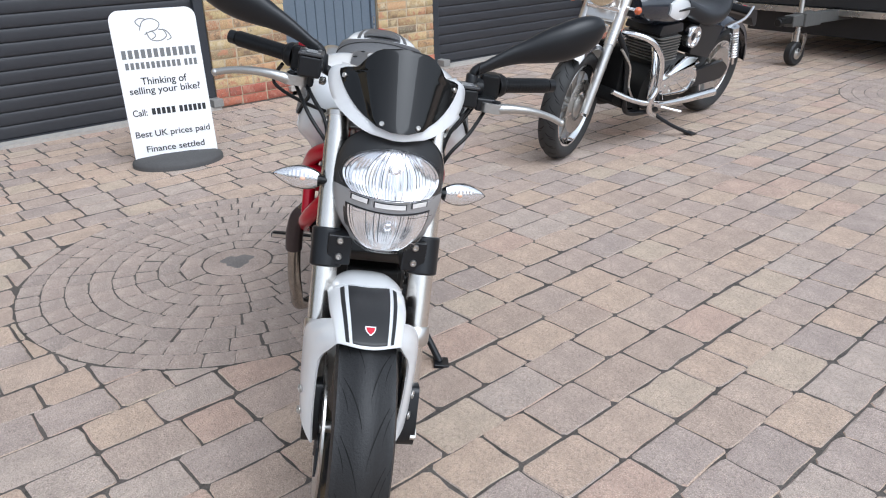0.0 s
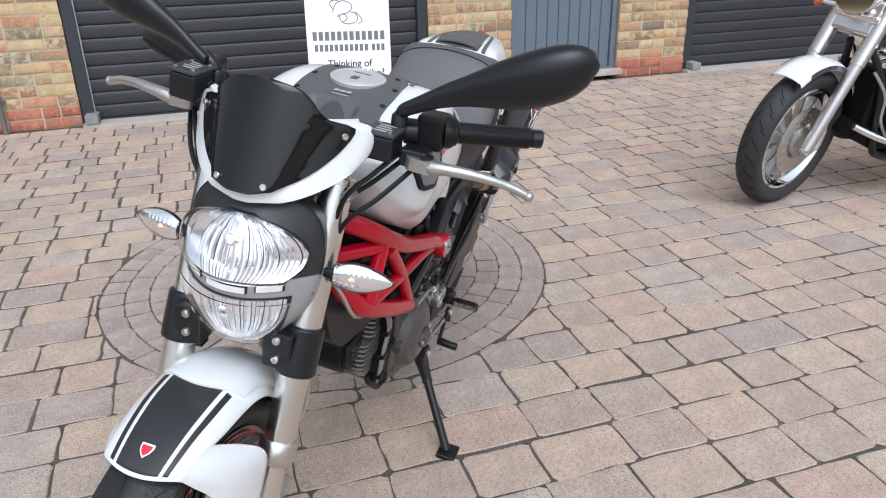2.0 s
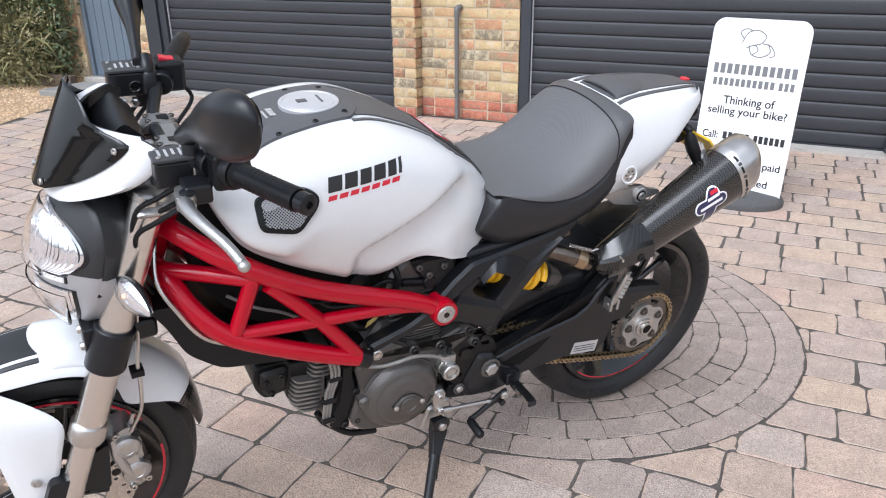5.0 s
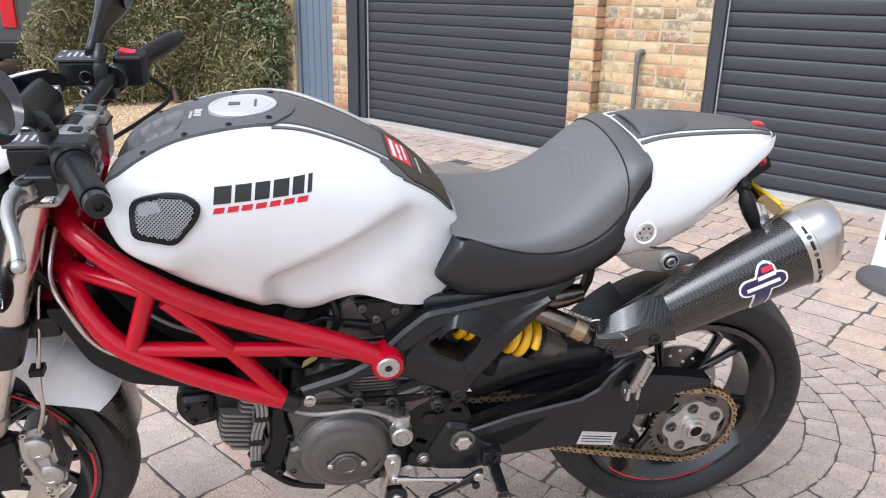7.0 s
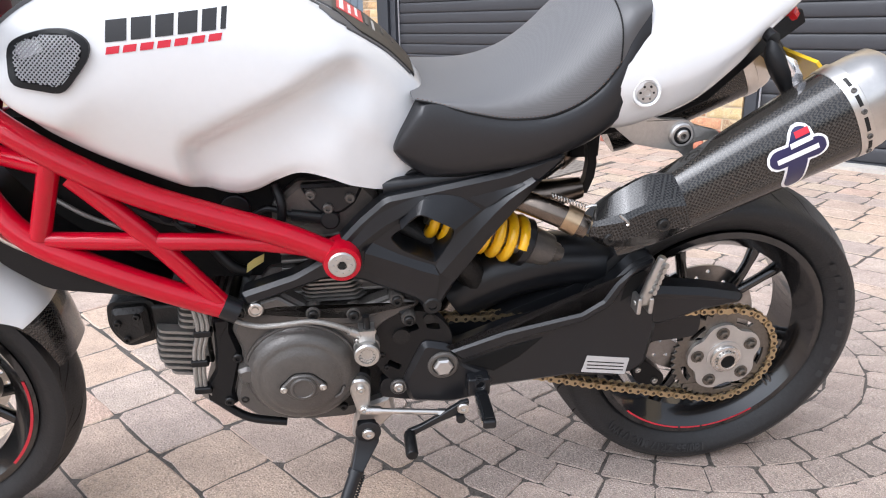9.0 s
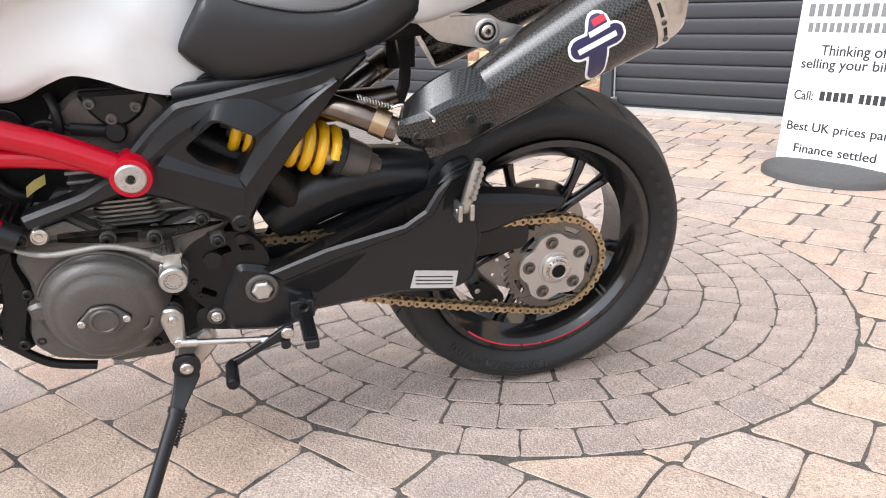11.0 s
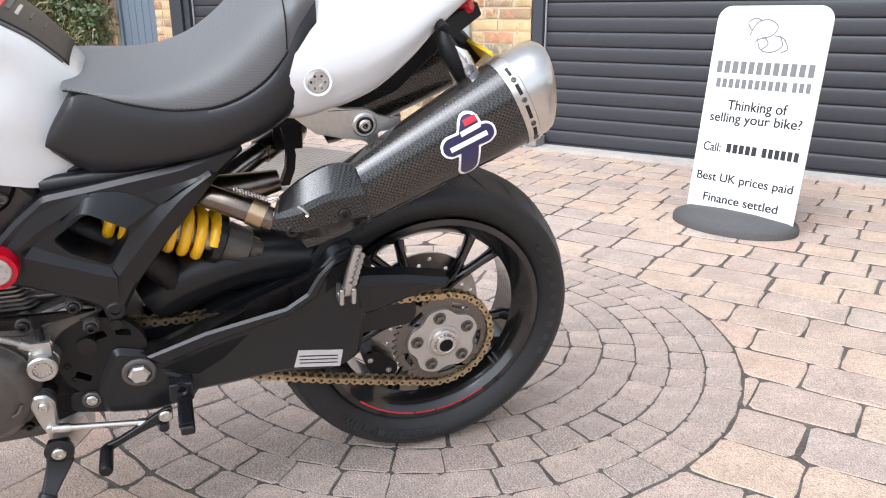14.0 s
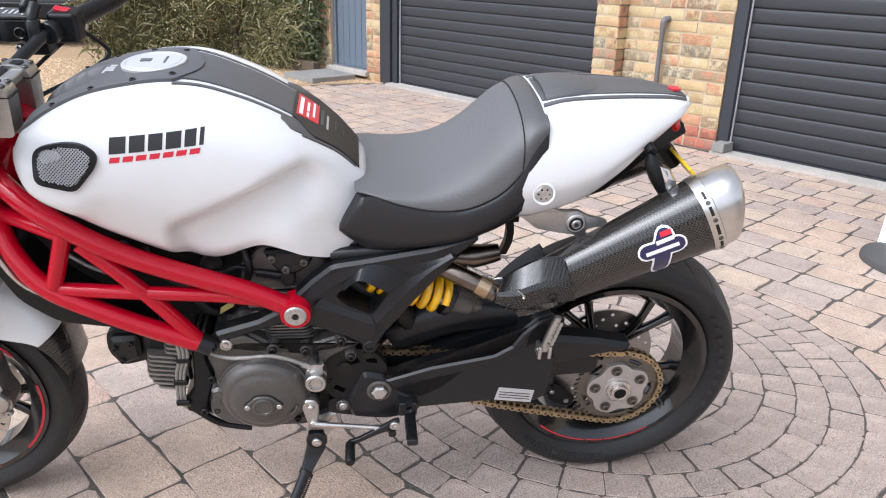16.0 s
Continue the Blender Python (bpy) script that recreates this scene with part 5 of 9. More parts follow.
bolts("cover_bolt", cover1, [((x, .128, z), (0, 1, 0)) for x, z in ((.700, .297), (.858, .330), (.660, .385))], .0075, .007, M_ENGINEDARK)
part("inspection_bolt", Geo().turn([(0, .0125), (.004, .0125), (.006, .0105), (.006, .0085), (.003, .0080), (.003, .0055), (.006, .0050)], (.822, .1405, .505), (0, 1, 0), 28), M_STEEL, cover1, "silver inspection bolt")
upper = part("upper_casing", facet(rounded([(.835, .505), (.735, .488), (.655, .485), (.585, .500), (.560, .470), (.552, .500), (.590, .535), (.640, .535), (.690, .546), (.800, .550)], .008), .060, .094, .104, .008), M_ENGINE, bike, "grey cast upper crankcase", sharp=25)
for k in range(6):
    part("casing_rib", Geo().plate(rounded([(.648 + .003 * k, -.06), (.758, -.06), (.758, .098), (.744, .120), (.664 + .003 * k, .120), (.648 + .003 * k, .098)], .008), .4985 + k * .0072, .5018 + k * .0072, axes="xy"), M_FIN, upper)
front_guard = part("front_case_guard", facet(rounded([(.893, .480), (.862, .482), (.866, .456), (.857, .417), (.857, .403), (.876, .338), (.870, .316), (.884, .308), (.921, .324), (.922, .350), (.900, .385), (.895, .43)], .006), .050, .118, .125, .005), M_PLASTIC, bike, "black plastic guard before the crankcase", sharp=24)
bolts("guard_bolt", front_guard, [((.861, .125, .408), (0, 1, 0)), ((.884, .125, .324), (0, 1, 0))], .0085, .006, M_ENGINEDARK)
for p, q, rr in (((.56, .10, .50), (.60, .13, .47), .010), ((.60, .112, .43), (.60, .135, .43), .014), ((.555, .112, .46), (.555, .134, .46), .009)):
    part("casing_plug", Geo().rod(p, q, rr, n=16), M_ENGINEDARK, upper)
slave = part("clutch_slave", Geo().turn([(0, .021), (.020, .021), (.022, .0195), (.030, .0195), (.032, .0205), (.042, .0205), (.0445, .0185), (.0445, .0135), (.0410, .0130), (.0410, 0)], (.657, .130, .425), (0, 1, 0), 36).box(.643, .668, .132, .160, .432, .462), M_ALLOY, bike, "silver clutch slave cylinder", sharp=30)
teeth = Geo()
for k in range(12):
    q = 2 * math.pi * k / 12
    teeth.rod((.657 + .0105 * math.cos(q), .1705, .425 + .0105 * math.sin(q)), (.657 + .0105 * math.cos(q), .1738, .425 + .0105 * math.sin(q)), .0019, n=6)
part("toothed_ring", teeth, M_CARRIER, slave, "small toothed ring in the cap")
part("bleed_cap", Geo().rod((.655, .150, .462), (.656, .152, .486), .0058, n=12), M_PLASTIC, slave, "black bleed nipple cap")
part("slave_neck", Geo().tube([(.661, .150, .452), (.670, .155, .456), (.682, .157, .464)], .0072, 10, 3), M_ALLOY, slave)
bolts("slave_bolt", slave, [((.645, .150, .456), (0, 1, 0)), ((.670, .150, .440), (0, 1, 0))], .0050, .004, M_STEEL)
part("clutch_hose", Geo().tube([(.676, .157, .460), (.693, .158, .471), (.720, .158, .482), (.747, .157, .486), (.790, .154, .481), (.822, .150, .480), (.856, .140, .488), (.90, .10, .50)], .0044, 10, 6), M_BRAID, slave, "braided steel hose")
spc = part("sprocket_cover", Geo().plate(rounded([(.645, .455), (.60, .478), (.545, .470), (.515, .43), (.52, .36), (.555, .335), (.62, .34), (.645, .38)], .02), .112, .130, [rounded([(.60, .445), (.575, .452), (.57, .440), (.595, .433)], .003), rounded([(.56, .452), (.538, .448), (.536, .436), (.558, .440)], .003), rounded([(.62, .385), (.60, .372), (.605, .362), (.625, .375)], .003), rounded([(.575, .362), (.55, .372), (.545, .362), (.57, .352)], .003)]), M_PLASTIC, bike, "black slotted sprocket cover", bevel=.003)
bolts("cover_bolt", spc, [((x, .130, z), (0, 1, 0)) for x, z in ((.632, .395), (.625, .37), (.59, .468))], .005, .004, M_ENGINEDARK)
shaft = part("shift_shaft", Geo().turn([(0, .019), (.020, .018), (.024, .014), (.034, .010)], (.671, .118, .352), (0, 1, 0), 24), M_ENGINEDARK, bike, "dark gear selector shaft boss")
part("selector_arm", facet(rounded([(.690, .352), (.682, .366), (.664, .366), (.654, .352), (.657, .305), (.666, .294), (.678, .302)], .005), .142, .152, .155, .003), M_ALLOY, shaft, "silver gear selector arm", sharp=24)
bolts("arm_bolt", shaft, [((.670, .155, .348), (0, 1, 0)), ((.667, .155, .306), (0, 1, 0))], .0075, .006, M_STEEL)
part("sump", Geo().plate(rounded([(.80, .285), (.66, .290), (.655, .262), (.690, .248), (.775, .248)], .012), -.10, .095), M_ENGINE, bike, "grey sump", bevel=.006)

# rear cylinder, front cylinder with fins, head
rear_cyl = part("rear_cylinder", Geo().box(.625, .765, -.085, .085, .49, .66), M_ENGINEDARK, bike, "dark finned rear cylinder", bevel=.008)
for k in range(8):
    part("fin", Geo().box(.61, .78, -.105, .105, .505 + k * .014, .511 + k * .014), M_FIN, rear_cyl, bevel=.002)
part("intake_box", Geo().plate(rounded([(1.150, .800), (1.155, .740), (1.110, .670), (1.060, .622), (.980, .572), (.900, .535), (.800, .530), (.765, .560), (.760, .640), (.700, .690), (.640, .690), (.640, .760), (1.080, .800)], .015), -.078, .082), M_BLACK, bike, "black airbox and throttle bodies under the tank", bevel=.012)
head = part("rear_head", facet(rounded([(.790, .600), (.785, .660), (.745, .694), (.650, .692), (.625, .665), (.640, .618), (.700, .600)], .010), .080, .098, .106, .008), M_ENGINE, bike, "grey cast rear cylinder head", sharp=24)
part("head_cover", facet(rounded([(.742, .694), (.728, .664), (.712, .646), (.684, .645), (.662, .660), (.646, .694)], .008), .104, .114, .119, .005), M_SATIN, head, "black belt cover with bolts", sharp=24)
bolts("head_bolt", head, [((.702, .119, .657), (0, 1, 0)), ((.669, .119, .672), (0, 1, 0)), ((.726, .119, .680), (0, 1, 0))], .0080, .006, M_ENGINE)
part("plug_cap", Geo().turn([(0, .0145), (.016, .0145), (.019, .012), (.019, .0)], (.700, .106, .636), (0, 1, .15), 24).rod((.700, .112, .636), (.757, .108, .644), .0088, n=12), M_PLASTIC, head, "black plug cap and lead", sharp=30)
for pts, r, m in (([(.757, .108, .644), (.79, .105, .655), (.82, .098, .640), (.86, .092, .635), (.92, .090, .660)], .0050, M_PLASTIC), ([(.778, .100, .690), (.770, .112, .668), (.772, .114, .640), (.785, .108, .615)], .0070, M_PLASTIC),
                  ([(.95, .088, .690), (.935, .096, .650), (.922, .098, .630), (.90, .096, .615), (.86, .092, .606), (.80, .090, .590)], .0042, M_STRIPE), ([(1.08, .090, .740), (1.03, .096, .700), (.985, .096, .665), (.945, .094, .640), (.90, .092, .630)], .0058, M_STRIPE),
                  ([(1.10, .090, .690), (1.05, .096, .655), (1.0, .096, .630), (.96, .094, .600)], .0036, M_BRAID), ([(.88, .090, .590), (.865, .098, .572), (.85, .100, .556), (.83, .094, .545)], .0090, M_PLASTIC)):
    part("bay_hose", Geo().tube(pts, r, 10, 5), m, bike, "dark hose between the frame tubes")
for x, z, r in ((.930, .650, .013), (.985, .690, .015), (1.045, .705, .012), (.860, .628, .012)):
    part("bay_connector", Geo().turn([(-.02, r), (.0, r), (.002, r * 1.15), (.008, r * 1.15), (.010, r * .9), (.018, r * .9)], (x, .090, z), (.3, 1, .2), 18), M_SATIN, bike, "black round connector", sharp=30)
part("throttle_body", Geo().rod((.84, .02, .65), (.84, .090, .65), .022, n=24), M_SATIN, bike, "dark throttle body", bevel=.003)
tag = part("paper_tag", Geo().slab([[(.803, .108, .582), (.818, .111, .576), (.830, .108, .566)], [(.806, .104, .566), (.820, .107, .559), (.834, .104, .548)]], (0, -.0008, 0)), M_YELLOWTAG, bike, "small pale yellow paper tag")
front_cyl = part("front_cylinder", Geo().box(.86, .995, -.080, .085, .395, .49), M_ENGINEDARK, bike, "finned front cylinder", bevel=.008)
for k in range(5):
    x = .872 + k * .0125
    part("fin", Geo().plate(rounded([(-.105, .388), (-.085, .370), (.082, .370), (.105, .392), (.105, .466), (.085, .498), (-.085, .498), (-.105, .476)], .015), x, x + .0045, axes="yz"), M_FIN, front_cyl)
for k in range(13):
    # the head's fins stand in two steps
    z = .370 + k * .0112
    x0, x1 = (.924, .990 - .0022 * max(0, 3 - k) ** 2) if k < 8 else (.912, .958)
    part("head_fin", Geo().plate(rounded([(x0, -.095), (x1 - .014, -.095), (x1, -.06), (x1, .088), (x1 - .008, .106), (x0, .106)], .008), z, z + .0050, axes="xy").moved(Matrix.Translation((.96, 0, .43)) @ Matrix.Rotation(radians(-8), 4, "Y") @ Matrix.Translation((-.96, 0, -.43))), M_FIN, front_cyl)
part("cylinder_head", Geo().plate(rounded([(.985, .425), (1.040, .412), (1.062, .45), (1.058, .498), (.985, .498)], .015), -.05, .080), M_ENGINEDARK, bike, "grey front cylinder head", bevel=.010)
for k in range(3):
    part("belt_cable", Geo().tube([(.905 + k * .0075, .122, .512), (.899 + k * .0075, .128, .476), (.905 + k * .0072, .128, .448), (.912 + k * .0070, .127, .424), (.918 + k * .0066, .126, .374), (.917 + k * .0062, .124, .350), (.903 + k * .005, .118, .322)], .0036, 8, 5), M_BRAID, bike, "silver braided cable")
for z, x in ((.460, .909), (.405, .921), (.352, .923)):
    part("cable_strap", Geo().box(x - .015, x + .013, .116, .1335, z - .006, z + .006), M_PLASTIC, bike, "black strap round the cables", bevel=.003)
part("belly_scoop", Geo().plate(rounded([(1.238, .705), (1.212, .665), (1.182, .593), (1.124, .543), (.975, .518), (.94, .540), (1.04, .580), (1.12, .630), (1.165, .70)], .02), -.108, .108), M_PLASTIC, bike, "black plastic cooler shroud", bevel=.008)
part("head_cover", facet(rounded([(.995, .440), (1.036, .424), (1.052, .452), (1.050, .492), (.995, .494)], .010), .078, .090, .098, .008), M_ENGINEDARK, bike, "dark cast cylinder head cover", sharp=25)
bolts("head_bolt", bike, [((x, .099, z), (0, 1, 0)) for x, z in ((1.010, .480), (1.040, .470), (1.030, .440))], .006, .005, M_ENGINEDARK)
part("lower_hose", Geo().tube([(.936, .098, .352), (.924, .100, .325), (.904, .102, .305), (.862, .102, .268), (.80, .10, .250)], .0075, 10, 5), M_PLASTIC, bike)

# side plates with windows
PLATE = [(.842, .536), (.758, .562), (.712, .588), (.687, .616), (.659, .646), (.619, .680), (.563, .689), (.503, .700), (.442, .711), (.360, .738), (.352, .728), (.392, .692), (.420, .654), (.462, .604), (.492, .564), (.513, .536), (.530, .506), (.538, .490), (.551, .482), (.566, .490), (.572, .503), (.598, .517), (.663, .548), (.700, .557), (.758, .538), (.834, .513)]
WINDOW = [(.612, .617), (.568, .650), (.519, .624), (.524, .608), (.547, .572), (.595, .596)]
for s in (1, -1):
    edge_line, hole = rounded(PLATE, .009), rounded(WINDOW, .008)
    n = len(edge_line)
    top_line = [(p[0], p[2]) for p in facet(edge_line, .126, .140, .150, .006).v[2 * n:]]
    mid = Vector((.564, .612))
    rim = [tuple(mid + (Vector(p) - mid) * 1.07) for p in hole]
    shell = Geo().rings([[(p[0], y, p[1]) for p in line] for line, y in ((edge_line, .118), (edge_line, .1435), (top_line, .1500))], caps=False)
    flat = Geo().plate(top_line, .1500, .1600, [rim])
    m = len(top_line) + len(rim)
    shell.put(flat.v[:m], [f for f in flat.f if len(f) == 3 and max(f) < m])
    # the window's rim rolls inwards to a deep wall
    shell.rings([[(p[0], y, p[1]) for p in line] for line, y in ((rim, .1500), ([tuple(Vector(a).lerp(Vector(b), .6)) for a, b in zip(rim, hole)], .1470), (hole, .1410), (hole, .096))], caps=False)
    pl = part("side_plate", shell if s > 0 else shell.flipped(), M_SATIN, bike, "black cast side plate with window", sharp=24)

    def folded(name, rows, label):
        """A fold standing proud of the plate: rows of points with their depth."""
        lines = [spline([Vector((x, 0, z)) for x, z in row], 4) for row, y in rows]
        g = Geo().slab([[(p.x, y, p.z) for p in line] for line, (row, y) in zip(lines, rows)], (0, -.014, 0))
        part(name, g if s > 0 else g.flipped(), M_SATIN, pl, label, sharp=14)
    folded("window_hood", [([(.596, .634), (.580, .650), (.566, .655), (.544, .643), (.521, .630)], .1500), ([(.598, .638), (.581, .656), (.567, .660), (.544, .648), (.519, .634)], .1690), ([(.600, .646), (.578, .668), (.555, .682), (.512, .678), (.478, .656)], .1506)], "raised facet above the window")
    folded("upper_fold", [([(.700, .585), (.672, .612), (.640, .648), (.610, .666), (.566, .683)], .1500), ([(.688, .584), (.656, .612), (.624, .637), (.600, .650), (.556, .678)], .1545), ([(.674, .580), (.648, .604), (.618, .628), (.598, .642), (.552, .672)], .1500)], "soft fold along the upper edge")
    folded("lower_fold", [([(.640, .611), (.603, .590), (.575, .577), (.548, .567)], .1500), ([(.652, .598), (.597, .575), (.568, .562), (.541, .552)], .1575), ([(.655, .560), (.602, .529), (.575, .512), (.545, .502)], .1490)], "fold under the window")
    folded("strut_ridge", [([(.546, .565), (.521, .608), (.479, .650), (.440, .680), (.404, .703)], .1500), ([(.539, .555), (.512, .588), (.470, .638), (.438, .671), (.400, .699)], .1580), ([(.518, .535), (.494, .566), (.463, .607), (.422, .656), (.388, .697)], .1490)], "raised ridge of the rear strut")
    folded("strut_pocket", [([(.498, .675), (.470, .681), (.440, .688), (.410, .697)], .1502), ([(.472, .660), (.460, .666), (.440, .680), (.412, .694)], .1545)], "light-catching triangular facet")
    bolts("plate_bolt", pl, [((.551, s * .1440, .494), (0, s, 0))], .015, .008, M_ENGINEDARK)
    part("subframe_tube", Geo().tube([(.62, s * .118, .685), (.50, s * .122, .700), (.40, s * .122, .722), (.27, s * .110, .785)], .013, 12, 4), M_SATIN, bike, "black subframe tube")
    part("inner_panel", Geo().plate([(.60, .70), (.55, .715), (.30, .780), (.28, .765), (.42, .70), (.50, .66)], *sorted((s * .085, s * .112))), M_PLASTIC, bike, bevel=.004)
part("battery_box", Geo().box(.44, .60, -.085, .045, .52, .74), M_BLACK, bike, "black box under the seat", bevel=.01)

# swingarm: back plate, ribs and hub housing
arm = part("swingarm", Geo().plate(rounded([(.570, .335), (.555, .405), (.52, .415), (.46, .415), (.31, .470), (.240, .520), (.20, .530), (.15, .47), (.06, .40), (.06, .35), (.16, .345), (.21, .322), (.30, .318), (.45, .322), (.52, .318)], .02), .045, .082), M_SATIN, bike, "matt black single-sided swingarm", bevel=.008)
part("arm_outer", facet(rounded([(.575, .332), (.558, .408), (.506, .401), (.429, .430), (.303, .455), (.268, .476), (.250, .506), (.222, .537), (.190, .550), (.180, .530), (.176, .470), (.166, .412), (.176, .335), (.200, .318), (.230, .312), (.310, .322), (.443, .312), (.525, .308)], .010), .100, .126, .136, .010), M_SATIN, arm, "black outer arm cover with angular facets", sharp=25)
part("arm_blade", facet([(.520, .398), (.429, .428), (.303, .453), (.268, .475), (.250, .505), (.222, .535), (.192, .547), (.190, .534), (.222, .520), (.236, .498), (.252, .466), (.298, .438), (.405, .410), (.500, .378)], .134, .137, .1415, .004), M_SATIN, arm, "raised upper edge of the arm cover", sharp=20)
# two thin black facets lie on the cover and stand for shaded recesses
part("arm_pocket", facet([(.500, .372), (.447, .350), (.405, .374), (.365, .411), (.420, .398)], .1345, .1366, .1374, .002), M_BLACK, arm, "black facet painted as the shade of a triangular pocket", sharp=20)
part("arm_pocket", facet([(.232, .512), (.204, .526), (.196, .522), (.215, .486), (.238, .470)], .1345, .1366, .1374, .002), M_BLACK, arm, "black facet painted as the shade of a triangular slot", sharp=20)
part("arm_heel", facet(rounded([(.600, .345), (.565, .420), (.520, .408), (.498, .372), (.452, .347), (.440, .330), (.460, .300), (.520, .290), (.590, .300)], .012), .110, .132, .140, .008), M_SATIN, arm, "black cast pivot housing", sharp=25)
part("arm_top", Geo().tube([(.50, .03, .44), (.43, .035, .485), (.33, .04, .505), (.24, .045, .490), (.16, .04, .44)], [.05, .055, .05, .045, .04], 14, 4), M_SATIN, arm)
part("arm_tail", facet(rounded([(.205, .480), (.167, .486), (.091, .477), (.014, .461), (.016, .444), (.09, .432), (.150, .412), (.19, .410), (.21, .44)], .008), .092, .122, .132, .010), M_SATIN, arm, "black chain guard", sharp=25)
part("pivot_bolt", Geo().turn([(0, .0255), (.004, .0255), (.006, .0225), (.006, .0185), (.002, .0175), (.002, 0)], (.533, .139, .374), (0, 1, 0), 32), M_ENGINE, arm, "dark ring round the pivot bolt", sharp=30)
part("pivot_hexagon", Geo().turn([(0, .0165), (.008, .0165), (.011, .0130), (.011, 0)], (.533, .1415, .374), (0, 1, 0), 6), M_CARRIER, arm, "silver hexagonal pivot bolt", sharp=30)
lab = part("warning_label", Geo().plate([(.293, .333), (.214, .321), (.209, .354), (.285, .366)], .1362, .1368), M_LABEL, arm, "small silver label with plain lines")
for k in range(3):
    part("label_line", Geo().plate([(.284, .339 + k * .007), (.218, .329 + k * .007), (.218, .331 + k * .007), (.284, .341 + k * .007)], .1368, .1372), M_ENGINEDARK, lab)
peg = part("pillion_peg", Geo().tube([(.205, .150, .475), (.200, .160, .52), (.190, .165, .565)], [.010, .009, .007], 10, 4).box(.192, .200, .134, .164, .458, .488).box(.212, .220, .134, .164, .458, .488).rod((.190, .150, .474), (.222, .150, .474), .006), M_ALLOY, bike, "silver folded pillion peg", bevel=.003)
for k in range(6):
    part("peg_rib", Geo().rod((.204 - k * .0022, .157 + k * .001, .50 + k * .010), (.197 - k * .0022, .171 + k * .001, .503 + k * .010), .005, n=8), M_ALLOY, peg)
part("hugger", Geo().sheet([[(RW[0] + r * math.cos(a), y, RW[1] + r * math.sin(a)) for y, r in ((-.095, .300), (-.085, .325), (0, .335), (.085, .325), (.095, .300))] for a in (.25 + k * .07 for k in range(12))]), M_PLASTIC, bike, "black plastic hugger", sharp=60)

# rear shock with its yellow spring
SA, SB = Vector((.560, .085, .634)), Vector((.330, .085, .537))
shock = part("rear_shock", Geo().rod(SA, SB, .012).turn([(0, .030), (.018, .031), (.040, .028), (.052, .026), (.056, .018), (.068, .016)], SA.lerp(SB, .70), SB - SA, 28), M_ENGINE, bike, "grey rear shock body")
part("shock_shaft", Geo().rod(SA.lerp(SB, .05), SA.lerp(SB, .70), .0225, n=20), M_CARRIER, shock, "bright damper tube inside the spring")
a, b = basis(SB - SA)
coil = [SA.lerp(SB, .04 + .64 * t / 150) + (a * math.cos(t / 150 * 2 * math.pi * 7.5) + b * math.sin(t / 150 * 2 * math.pi * 7.5)) * .0335 for t in range(151)]
part("spring", Geo().tube(coil, .0086, 10, 1), M_YELLOW, shock, "bright yellow coil spring")
part("spring_seat", Geo().turn([(0, .040), (.012, .040), (.016, .034)], SA.lerp(SB, .685), SB - SA, 28), M_SATIN, shock)

